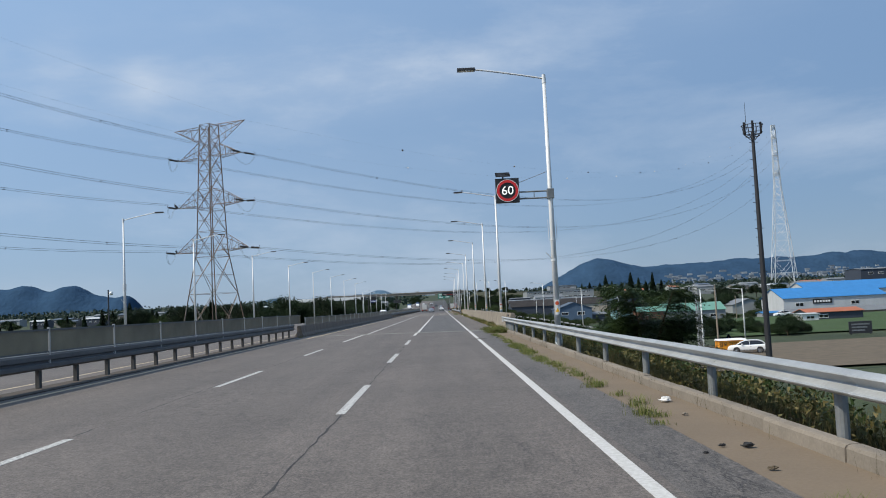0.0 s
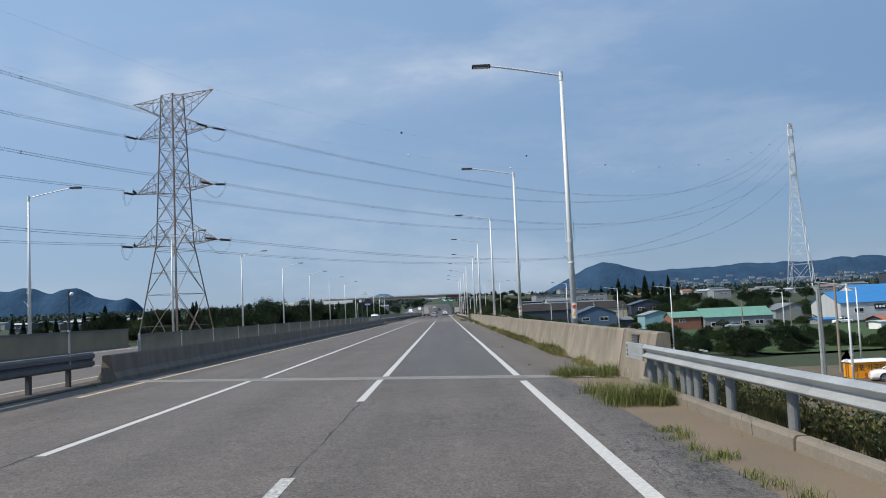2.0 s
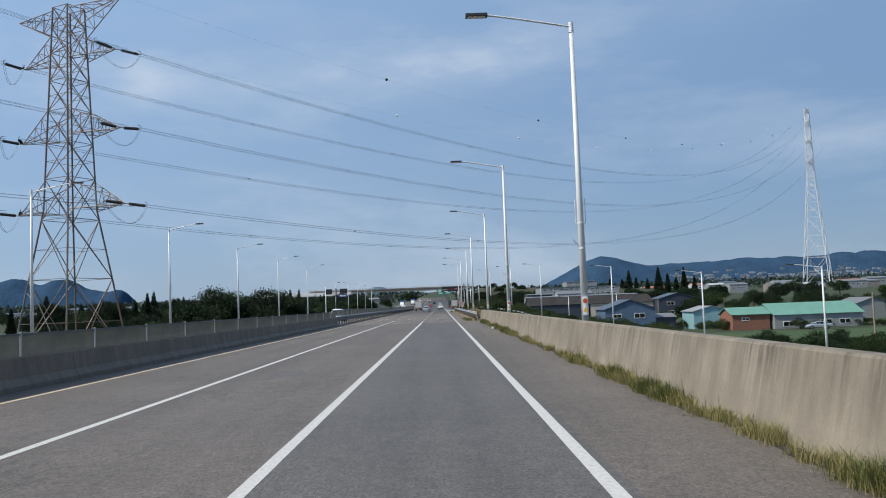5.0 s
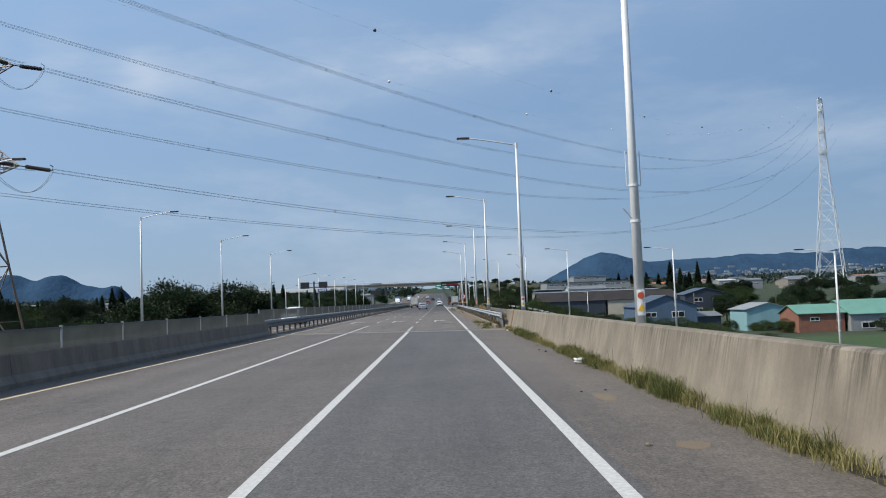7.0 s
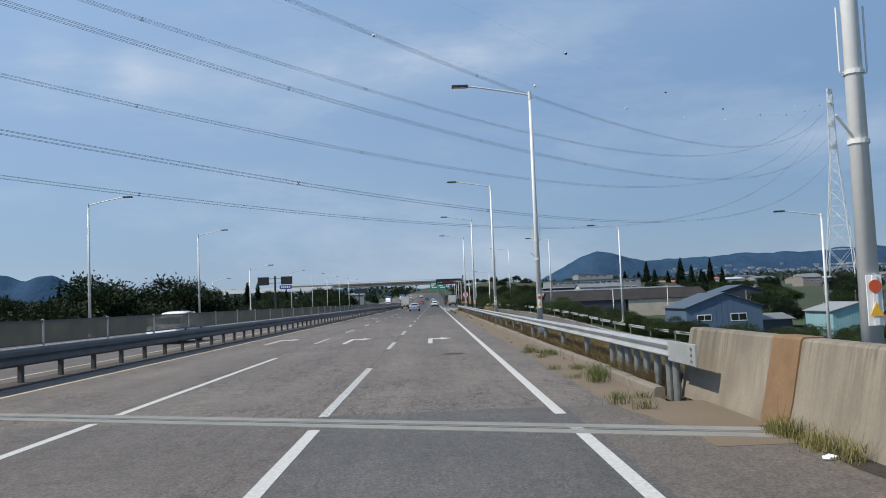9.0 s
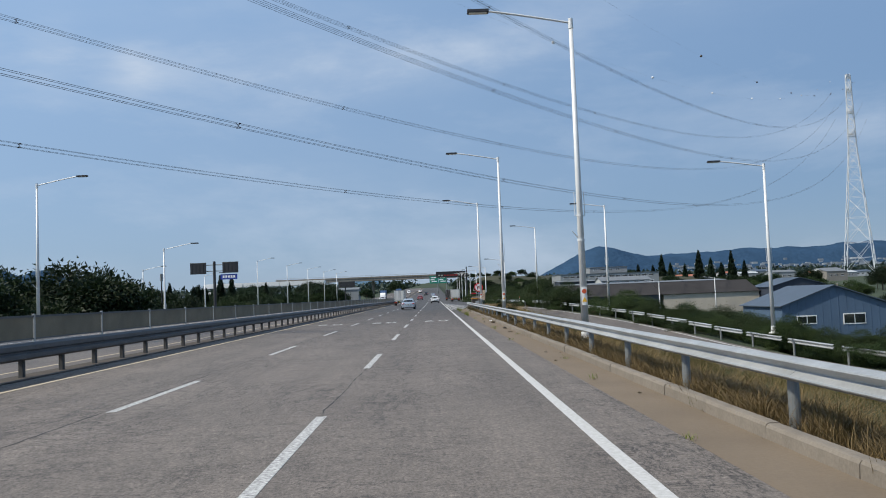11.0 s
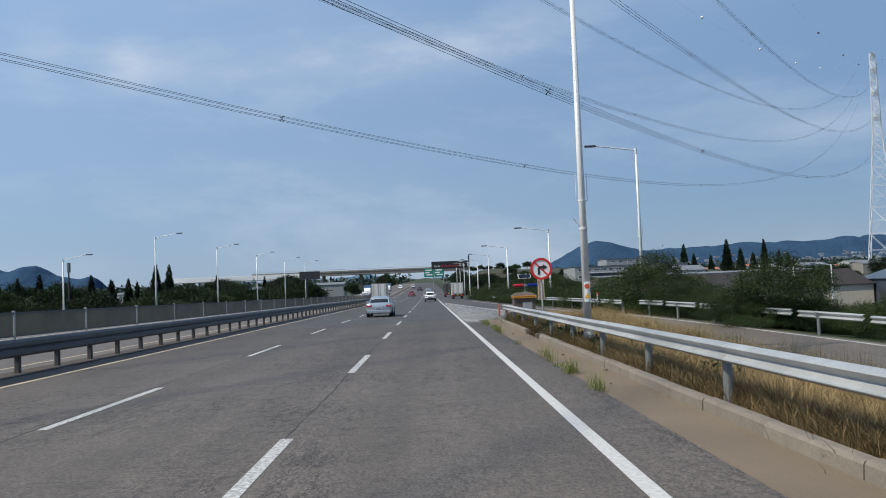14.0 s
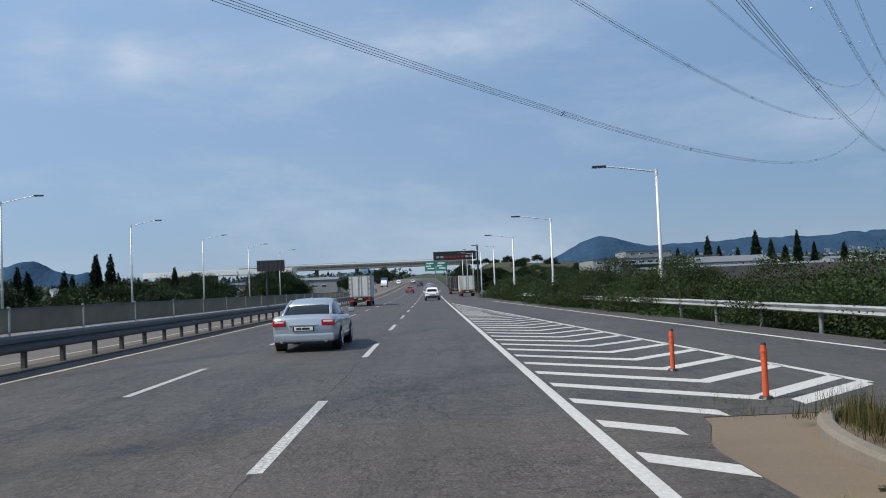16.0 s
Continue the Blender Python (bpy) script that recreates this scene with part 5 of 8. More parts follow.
def box_truck(label, box_mat, cab_paint, L=5.0, W=2.3, z0=0.95, z1=3.22):
    t = thing("box_truck", label, "truck", "vehicles on the road")
    h = W / 2
    bm = box(bmesh.new(), -h, 0, z0, h, L, z1, 0.02)
    part("cargo_box", bm, box_mat, t)
    for s in (-1, 1):
        a, b = sorted((s * 0.03, s * (h - 0.08)))
        bm = box(bmesh.new(), a, -0.035, z0 + 0.1, b, 0.0, z1 - 0.1, 0.01)
        d = part("rear_door", bm, box_mat, t)
        for xx in (0.16, h - 0.32):
            bm = bmesh.new()
            tube(bm, (s * xx, -0.06, z0 + 0.05), (s * xx, -0.06, z1 - 0.08), 0.018, None, 8)
            for zz in (z0 + 0.25, z0 + 0.8, z1 - 0.5):
                box(bm, s * xx - 0.04, -0.07, zz, s * xx + 0.04, -0.03, zz + 0.06)
            part("locking_rod", bm, STEEL, d)
        for k in range(4):
            zz = z0 + 0.3 + k * 0.52
            x0, x1 = sorted((s * (h - 0.22), s * (h - 0.02)))
            bm = box(bmesh.new(), x0, -0.055, zz, x1, -0.03, zz + 0.07, 0.005)
            part("hinge", bm, STEEL_OLD, d)
        x0, x1 = sorted((s * (h - 0.07), s * (h + 0.005)))
        bm = box(bmesh.new(), x0, -0.04, z0, x1, 0.05, z1 + 0.005)
        part("corner_post", bm, STEEL_OLD, t)
        x0, x1 = sorted((s * (h - 0.5), s * (h - 0.08)))
        bm = box(bmesh.new(), x0, -0.08, z0 - 0.28, x1, 0.0, z0 - 0.15, 0.015)
        part("tail_light", bm, LAMP_RED, t)
        bm = box(bmesh.new(), x0, -0.12, z0 - 0.42, x1, -0.02, z0 - 0.31, 0.01)
        part("bumper_stripe", bm, ORANGE, t, "orange reflective bumper stripe")
        for k in range(9):
            xx = s * (h + 0.006)
            y = 0.25 + k * (L - 0.5) / 8
            bm = box(bmesh.new(), xx - 0.008, y - 0.02, z0 + 0.08, xx + 0.008, y + 0.02, z1 - 0.08)
            part("side_rib", bm, box_mat, t)
        for y, xx in ((1.0, h - 0.16), (1.0, h - 0.42), (L + 0.75, h - 0.2)):
            w = wheel_mesh(0.4, 0.22, t, s * xx, y, s)
        bm = box(bmesh.new(), *sorted((s * (h - 0.35), s * (h - 0.05)))[:1], 1.55, 0.45, sorted((s * (h - 0.35), s * (h - 0.05)))[1], L - 0.2, 0.75, 0.02)
        part("side_guard", bm, DARK, t)
        bm = box(bmesh.new(), *sorted((s * (h - 0.35), s * (h - 0.05)))[:1], 0.5, 0.1, sorted((s * (h - 0.35), s * (h - 0.05)))[1], 0.53, 0.75)
        part("mud_flap", bm, RUBBER, t)
    bm = box(bmesh.new(), -h, -0.045, z1 - 0.09, h, 0.03, z1 + 0.01)
    box(bm, -h, -0.045, z0 - 0.02, h, 0.03, z0 + 0.08)
    part("door_frame", bm, STEEL_OLD, t)
    bm = box(bmesh.new(), -0.42, 0.1, 0.55, 0.42, L + 1.5, 0.93)
    part("chassis", bm, DARK, t)
    bm = box(bmesh.new(), -h + 0.05, -0.06, 0.50, h - 0.05, 0.02, 0.66, 0.01)
    part("under_bar", bm, DARK, t)
    bm = box(bmesh.new(), -0.25, -0.09, 0.70, 0.25, -0.06, 0.84, 0.005)
    part("number_plate", bm, plain("yellow plate", (0.6, 0.45, 0.08), 0.4), t)
    bm = bmesh.new()
    hc = h - 0.1
    loft(bm, [both([(hc, y, 0.5), (hc, y, zt * 0.6), (hc * 0.93, y, zt - 0.08), (hc * 0.8, y, zt)]) for y, zt in ((L + 0.1, 2.25), (L + 0.9, 2.28), (L + 1.4, 1.75), (L + 1.65, 1.35), (L + 1.7, 0.9))])
    cab = part("cab", bm, cab_paint, t)
    for s in (-1, 1):
        bm = box(bmesh.new(), s * hc - 0.01, L + 0.35, 1.35, s * hc + 0.01, L + 1.15, 1.95, 0.005)
        part("cab_window", bm, GLASS, t)
        bm = box(bmesh.new(), s * (hc + 0.22) - 0.06, L + 1.3, 1.35, s * (hc + 0.22) + 0.06, L + 1.36, 1.75, 0.02)
        tube(bm, (s * hc, L + 1.3, 1.7), (s * (hc + 0.2), L + 1.33, 1.65), 0.015)
        part("mirror", bm, BLACK, t)
    return t


BOXWHITE = mat("dirty white truck panel", (0.66, 0.66, 0.64), 0.5, vary=0.1, scale=1.2, fine=12, bump=0.05, stretch_z=0.3, col2=(0.55, 0.53, 0.48))
truck = box_truck("dirty white box truck with double rear doors", BOXWHITE, WHITE)
truck.matrix_basis = pose(-7.35, 372.0, road_z(372))
parked = copy_thing(truck, pose(5.6, 412, road_z(412)))
parked["label"] = "white box truck standing on the widened shoulder"
dark_box = mat("dark tarpaulin", (0.05, 0.045, 0.045), 0.8, vary=0.3, scale=2, fine=20)
other = box_truck("dark covered truck standing on the widened shoulder", dark_box, DARK)
other.matrix_basis = pose(4.6, 440, road_z(440))
blue_cab = box_truck("blue truck on the opposite carriageway", mat("blue truck paint", (0.07, 0.14, 0.28), 0.5, vary=0.1), WHITE)
blue_cab.matrix_basis = pose(-19.5, 520, road_z(520), 0, 0, 180)
copy_thing(blue_cab, pose(-16.0, 580, road_z(580), 0, 0, 180))


# ------------------------------------------------------------------ plants
rng = np.random.default_rng(5)


def cards(points, normals, size, aspect=1.6, droop=0.0, tri=False):
    """Small leaf blades, one folded quad at each point."""
    n = len(points)
    d = normals + rng.normal(0, 0.55, (n, 3))
    d[:, 2] -= droop
    d /= np.linalg.norm(d, axis=1, keepdims=True)
    u = np.cross(d, rng.normal(0, 1, (n, 3)))
    u /= np.linalg.norm(u, axis=1, keepdims=True) + 1e-9
    s = size * rng.uniform(0.6, 1.3, (n, 1))
    a, b = points - u * s / 2, points + u * s / 2
    c, e = points + d * s * aspect * 0.5 + u * s * 0.35, points + d * s * aspect - u * 0.08 * s
    if tri:
        v = np.stack([a, b, (c + e) / 2 + d * s * 0.2], 1).reshape(-1, 3)
        return v, np.arange(3 * n).reshape(-1, 3)
    v = np.stack([a, b, c, e], 1).reshape(-1, 3)
    f = np.arange(4 * n).reshape(-1, 4)
    return v, f


def leaf_mesh(name, v, f, material):
    me = bpy.data.meshes.new(name)
    me.from_pydata(v.tolist(), [], f.tolist())
    me.materials.append(material)
    return me


def broad_tree(h, w, leaves, size, material, name="tree", label="green broadleaf tree with an uneven crown", stem=0.3, category="tree", group="trees"):
    t = thing(name, label, category, group)
    bm = bmesh.new()
    top = Vector((0.1, 0.05, h * 0.55))
    tube(bm, (0, 0, -0.4), top, 0.035 * h, 0.02 * h, 8)
    lobes = []
    for k in range(9):
        a = 2.4 * k
        rr = w * (0.15 + 0.33 * rng.uniform(0.5, 1.1))
        c = np.array([math.cos(a) * rr, math.sin(a) * rr, h * (stem + 0.12 + (0.86 - stem - 0.12) * (0.15 + 0.8 * rng.uniform(0, 1)) * (1 - 0.35 * rr / w))])
        lobes.append((c, w * rng.uniform(0.2, 0.33), h * rng.uniform(0.12, 0.2)))
        tube(bm, top * rng.uniform(0.55, 1.0), Vector(c), 0.012 * h, 0.004 * h, 5)
    lobes.append((np.array([0, 0, h * 0.84]), w * 0.25, h * 0.16))
    part("trunk", bm, BARK, t)
    pts, nor = [], []
    per = leaves // len(lobes)
    for c, rw, rh in lobes:
        d = rng.normal(0, 1, (per, 3))
        d /= np.linalg.norm(d, axis=1, keepdims=True)
        r = rng.uniform(0.35, 1.0, (per, 1)) ** 0.45 * (1 + 0.25 * rng.normal(0, 1, (per, 1)))
        pts.append(c + d * r * np.array([rw, rw, rh]))
        nor.append(d)
    v, f = cards(np.concatenate(pts), np.concatenate(nor), size, tri=leaves < 40000)
    o = new("crown", leaf_mesh("crown", v, f, material))
    o.parent = t
    return t


def conifer(h, w, leaves, size):
    t = thing("conifer", "tall narrow dark green conifer", "tree", "conifers")
    bm = tube(bmesh.new(), (0, 0, -0.4), (0, 0, h * 0.97), 0.018 * h, 0.004 * h, 7)
    part("trunk", bm, BARK, t)
    u = 1 - np.sqrt(rng.uniform(0, 1, leaves)) * 0.93
    tier = 0.9 + 0.14 * np.sin(u * 46) + 0.12 * rng.normal(0, 1, leaves)
    a = rng.uniform(0, 2 * math.pi, leaves)
    lump = 1 + 0.18 * np.sin(3 * a + 9 * u + rng.uniform(0, 6)) * np.cos(5 * a - 14 * u)
    r = w / 2 * (1 - u) ** 0.8 * tier * lump * rng.uniform(0.45, 1, leaves) ** 0.4
    pts = np.stack([np.cos(a) * r, np.sin(a) * r, h * (0.06 + 0.94 * u)], 1)
    nor = np.stack([np.cos(a), np.sin(a), np.full(leaves, 0.1)], 1)
    v, f = cards(pts, nor, size, 2.2, 0.25, True)
    o = new("crown", leaf_mesh("crown", v, f, LEAF_DARK))
    o.parent = t
    return t


def scatter(kinds, spots, sink=0.2, z=None):
    for k, (x, y, s) in enumerate(spots):
        src = kinds[k % len(kinds)]
        m = pose(x, y, (land(x, y) if z is None else z) - sink, 0, 0, float(rng.uniform(0, 360)))
        src_scale = float(s)
        c = copy_thing(src, m)
        c.matrix_basis = m @ Matrix.Diagonal((src_scale * rng.uniform(0.85, 1.15), src_scale * rng.uniform(0.85, 1.15), src_scale, 1))


broads = [broad_tree(8, 7.5, 15000, 0.19, LEAF_DEEP), broad_tree(7, 8, 15000, 0.19, LEAF), broad_tree(9, 7, 15000, 0.19, LEAF_DEEP)]
cones = [conifer(13, 4.4, 11000, 0.22), conifer(11, 4.0, 9000, 0.22), conifer(15, 4.6, 12000, 0.22)]
shrubs = [broad_tree(2.8, 3.6, 30000, 0.045, LEAF_HEDGE, "shrub", "dense green roadside shrub", 0.05, "shrub", "roadside shrubs"),
          broad_tree(2.4, 4.0, 30000, 0.045, LEAF, "shrub", "dense green roadside shrub", 0.05, "shrub", "roadside shrubs"),
          broad_tree(3.2, 3.4, 30000, 0.045, LEAF_HEDGE, "shrub", "dense green roadside shrub", 0.05, "shrub", "roadside shrubs")]
for o, (x, y) in zip(broads + cones + shrubs, ((-75, 420), (-88, 405), (-60, 452), (118, 520), (-70, 470), (-64, 446), (17, 268), (20, 258), (14, 282))):
    o.matrix_basis = pose(x, y, land(x, y) - 0.2)
# conifer rows
scatter(cones, [(127 + 5.2 * k + rng.uniform(-1.5, 1.5), 703 - 5.0 * k + rng.uniform(-4, 4), rng.uniform(1.15, 1.65)) for k in range(10)])
scatter(broads, [(112 + 6.4 * k + rng.uniform(-2, 2), 640 + rng.uniform(-8, 8), rng.uniform(0.8, 1.0)) for k in range(12)])
scatter(cones, [(-178 + 12.5 * k + rng.uniform(-4, 4), 420 + rng.uniform(-10, 10), rng.uniform(0.85, 1.1)) for k in range(10)])
scatter(cones, [(-152 + 6.8 * k + rng.uniform(-3, 3), 436 + rng.uniform(-12, 12), rng.uniform(0.85, 1.1)) for k in range(15)])
scatter(cones, [(-104 + 6.5 * k + rng.uniform(-2, 2), 452 + rng.uniform(-12, 12), rng.uniform(0.6, 0.95)) for k in range(9)])
scatter(cones, [(-300 + 14 * k + rng.uniform(-4, 4), 560 + rng.uniform(-20, 20), rng.uniform(0.7, 1.0)) for k in range(16)])
scatter(cones, [(-120 + 9 * k + rng.uniform(-3, 3), 620 + rng.uniform(-20, 20), rng.uniform(0.6, 0.9)) for k in range(8)])
# left woods between fence and horizon
scatter(broads, [(-58 - 5.5 * k + rng.uniform(-3, 3), 300 + rng.uniform(-25, 25), rng.uniform(0.7, 1.05)) for k in range(5)])
scatter(broads, [(-54, 288, 1.75), (-57.5, 291, 1.5), (-50.5, 292, 1.45), (-42, 290, 1.65), (-46, 293, 1.4), (-38.5, 292, 1.4), (-62, 296, 1.3)])
scatter(broads, [(-46 - 3 * k + rng.uniform(-3, 3), 430 + 12 * k + rng.uniform(-10, 10), rng.uniform(0.9, 1.35)) for k in range(18)])
scatter(broads, [(-60 - 5 * k + rng.uniform(-3, 3), 350 + rng.uniform(-10, 40), rng.uniform(0.6, 0.85)) for k in range(16)])
scatter(broads, [(-220 + 9 * k + rng.uniform(-4, 4), 480 + rng.uniform(-40, 40), rng.uniform(0.5, 0.8)) for k in range(18)])
scatter(broads, [(-400 + 14 * k + rng.uniform(-6, 6), 620 + rng.uniform(-40, 40), rng.uniform(0.7, 1.1)) for k in range(28)])
scatter(broads, [(-50 - 3.2 * k + rng.uniform(-3, 3), 400 + rng.uniform(-5, 70), rng.uniform(1.0, 1.45)) for k in range(34)])
scatter(broads, [(-38 - 2.2 * k + rng.uniform(-2, 2), 500 + 10 * k + rng.uniform(-8, 8), rng.uniform(1.0, 1.4)) for k in range(16)])
# right woods between the fields and the factories
scatter(broads, [(86 + 6 * k + rng.uniform(-3, 3), 480 + rng.uniform(-15, 15), rng.uniform(0.75, 1.1)) for k in range(9)])
scatter(broads, [(92 + 7 * k + rng.uniform(-3, 3), 372 + rng.uniform(-15, 25), rng.uniform(0.7, 1.05)) for k in range(16)])
scatter(broads, [(130 + 8 * k + rng.uniform(-4, 4), 330 + rng.uniform(-15, 25), rng.uniform(0.7, 1.05)) for k in range(12)])
scatter(broads, [(170 + 12 * k + rng.uniform(-4, 4), 520 + rng.uniform(-30, 60), rng.uniform(0.8, 1.2)) for k in range(16)])
scatter(broads, [(30 + 12 * k + rng.uniform(-4, 4), 690 + rng.uniform(-30, 40), rng.uniform(0.8, 1.2)) for k in range(9)])
scatter(broads, [(14 + 3.5 * k + rng.uniform(-2, 2), 560 + 6 * k + rng.uniform(-12, 12), rng.uniform(0.5, 0.75)) for k in range(8)])
scatter(broads, [(58 + 5.5 * k + rng.uniform(-2, 2), 318 + rng.uniform(-6, 14), rng.uniform(0.5, 0.75)) for k in range(11)])
scatter(broads, [(90 + 7 * k + rng.uniform(-3, 3), 300 + rng.uniform(-8, 14), rng.uniform(0.6, 0.85)) for k in range(8)])
scatter(broads, [(rng.uniform(34, 66), rng.uniform(148, 192), rng.uniform(0.3, 0.55)) for k in range(40)], 0.8)
# shrubs along the outer side of the ramp and the merging lane
for row, (off, n) in enumerate(((5.2, 50), (7.4, 40), (10.0, 28), (13.0, 16))):
    spots = []
    for k in range(n):
        y = 293 + (398 - 293) * (k + rng.uniform(0.1, 0.9)) / n
        x = (ramp_at(y)[0] + off + 0.9 if y < 297 else right_edge(y) + off - 2.6) + rng.uniform(-0.8, 0.8)
        spots.append((x, y, rng.uniform(0.8, 1.3) * (0.62 + 0.38 * smoothstep(266, 300, y) + 0.14 * smoothstep(300, 340, y))))
    scatter(shrubs, spots, 0.3)
for off, n, size in ((5.0, 52, 0.62), (6.3, 44, 0.86), (8.2, 32, 1.05)):
    spots = []
    for k in range(n):
        y = 204 + 92 * (k + rng.uniform(0.1, 0.9)) / n
        spots.append((ramp_at(y)[0] + off + rng.uniform(-0.5, 0.5), y, size * rng.uniform(0.8, 1.15)))
    scatter(shrubs, spots, 0.25)
# a few that have grown over the rail and beside the ramp
scatter(shrubs, [(ramp_at(y)[0] + 3.0, y, k) for y, k in ((283.5, 0.62), (281.8, 0.5), (271.0, 0.36), (258.5, 0.34), (251.5, 0.4))], 0.15)
scatter(broads, [(30 + 5 * k + rng.uniform(-2, 2), 430 + rng.uniform(-8, 8), rng.uniform(0.75, 1.0)) for k in range(5)])
# bushes on the first embankment
scatter(shrubs, [(rng.uniform(7.0, 17), rng.uniform(36, 80), rng.uniform(0.5, 1.0)) for k in range(32)], 0.4)
scatter(shrubs, [(rng.uniform(40, 64), rng.uniform(262, 296), rng.uniform(0.6, 1.0)) for k in range(12)], 0.3)
scatter(shrubs, [(rng.uniform(70, 110), rng.uniform(262, 276), rng.uniform(0.6, 1.0)) for k in range(12)], 0.3)


def frond_tree(h, w, fronds, length, label):
    """Slim stems that carry long arching fronds, each with two rows of narrow leaflets."""
    t = thing("tree", label, "tree", "trees")
    bm = bmesh.new()
    tips = []
    for k in range(7):
        a = 2.4 * k + 0.5
        lean = w * (0.1 + 0.3 * rng.uniform(0.2, 1.0))
        top = Vector((math.cos(a) * lean, math.sin(a) * lean, h * rng.uniform(0.5, 0.93)))
        mid = Vector((top.x * 0.35, top.y * 0.35, top.z * 0.55))
        chain(bm, [(0.12 * math.cos(a), 0.12 * math.sin(a), -0.3), mid, top], 0.035, 6)
        tips += [(mid, 0.4), (mid.lerp(top, 0.35), 0.6), (mid.lerp(top, 0.7), 0.85), (top, 1.0)]
    part("trunk", bm, BARK, t)
    v, f = [], []
    for k in range(fronds):
        base, _ = tips[k % len(tips)]
        base = np.array(base) + rng.normal(0, 0.12, 3)
        a = math.atan2(base[1], base[0]) + rng.normal(0, 1.1)
        out = np.array([math.cos(a), math.sin(a), 0.0])
        side = np.array([-out[1], out[0], 0.0])
        size = length * rng.uniform(0.6, 1.15)
        rise = rng.uniform(0.1, 0.75)
        n = 11
        for j in range(n):
            u = (j + 1) / n
            p = base + out * size * u + np.array([0, 0, size * (rise * u - 0.75 * u * u)])
            leaf = 0.2 * size * (1.15 - 0.8 * abs(u - 0.4))
            for q in (-1, 1):
                d = side * q + out * 0.35 + np.array([0, 0, rng.uniform(-0.55, 0.05)])
                d *= leaf
                o = len(v)
                v += [p, p + d * 0.45 + out * 0.028, p + d, p + d * 0.45 - out * 0.028]
                f.append((o, o + 1, o + 2, o + 3))
    o = new("crown", leaf_mesh("crown", np.array(v), np.array(f), LEAF))
    o.parent = t
    return t


sumac = frond_tree(5.0, 4.6, 1700, 1.1, "feathery green tree with long arching fronds beyond the guardrail")
sumac.matrix_basis = pose(8.5, 36.8, land(8.5, 36.8) - 0.2)
for x, y, k, turn in ((11.5, 41.0, 0.75, 80), (8.2, 45.0, 0.6, 200), (7.4, 41.2, 0.5, 300), (4.75, 250.3, 0.36, 40), (5.1, 252.0, 0.3, 150)):
    copy_thing(sumac, pose(x, y, land(x, y) - 0.2, 0, 0, turn) @ Matrix.Diagonal((k, k, k, 1)))


def thicket(name, label, material, n, y0, y1, x0, x1, height, size, clump=0.5):
    """Leaves of low weeds in uneven clumps, joined."""
    pts = []
    while len(pts) < n:
        x, y = rng.uniform(x0, x1), rng.uniform(y0, y1)
        c = noise.noise(Vector((x * 0.9, y * 0.7, 3))) + 0.5 * noise.noise(Vector((x * 2.6, y * 2.2, 6))) + clump
        if c > rng.uniform(0, 0.9):
            pts.append((x, y, land(x, y) + height * min(1.3, 0.3 + c) * rng.uniform(0.02, 1.0)))
    v, f = cards(np.array(pts), np.tile([0, 0, 0.5], (n, 1)) + rng.normal(0, 0.6, (n, 3)), size, 1.9)
    return tagged(new(name, leaf_mesh(name, v, f, material)), label, "weeds", kind="stuff")


def blades(name, label, material, spots, n_each, height, spread, width=0.0026, category="grass", curved=False):
    """Tufts of narrow blades, joined."""
    spots = np.array(spots)
    base = np.repeat(spots, n_each, 0)
    n = len(base)
    p = base[:, :3] + np.concatenate([rng.normal(0, spread, (n, 2)), np.zeros((n, 1))], 1)
    h = height * base[:, 3:4] * rng.uniform(0.45, 1.15, (n, 1))
    a = rng.uniform(0, 2 * math.pi, n)
    lean = np.stack([np.cos(a), np.sin(a), np.zeros(n)], 1) * h * (rng.uniform(0.25, 1.1, (n, 1)) if curved else rng.uniform(0.1, 0.6, (n, 1)))
    side = np.stack([-np.sin(a), np.cos(a), np.zeros(n)], 1) * width * rng.uniform(0.6, 1.5, (n, 1))
    up = np.array([0, 0, 1.0])
    if curved:
        m = p + lean * 0.35 + up * h * 0.62
        v = np.stack([p - side, p + side, m + side * 0.8, m - side * 0.8, p + lean + up * h * 0.95], 1).reshape(-1, 3)
        i = 5 * np.arange(n)[:, None]
        f = np.concatenate([i + np.array([[0, 1, 2]]), i + np.array([[0, 2, 3]]), i + np.array([[3, 2, 4]])])
    else:
        v = np.stack([p - side, p + side, p + lean + up * h], 1).reshape(-1, 3)
        f = np.arange(3 * n).reshape(-1, 3)
    me = leaf_mesh(name, v, f, material)
    return tagged(new(name, me), label, category, kind="stuff")


def along(y0, y1, n, x0, x1, z, s0=0.5, s1=1.2, clump=0.55):
    out = []
    while len(out) < n:
        y, x = rng.uniform(y0, y1), rng.uniform(x0, x1)
        if noise.noise(Vector((x * 0.4, y * 0.32, 7))) + clump > rng.uniform(0, 1):
            out.append((x, y, z if not callable(z) else z(x, y), rng.uniform(s0, s1)))
    return out


blades("roadside_grass", "half-dry grass tufts along the foot of the parapet", BLADE_DRY, along(59, 168, 1700, 3.83, 4.08, 0.0, 0.25, 1.0, 0.42), 46, 0.26, 0.07, 0.0032, curved=True)
blades("roadside_grass", "fresh green tufts along the foot of the parapet", BLADE, along(59, 168, 420, 3.8, 4.06, 0.0, 0.3, 1.15, 0.1), 80, 0.32, 0.085, 0.0032, curved=True)
blades("weed_stalks", "thin upright weed stalks at the foot of the parapet", STRAW_DULL, along(59, 168, 150, 3.85, 4.04, 0.0, 0.5, 1.2, 0.3), 5, 0.55, 0.03, 0.0045)
bm = bmesh.new()
rows = []
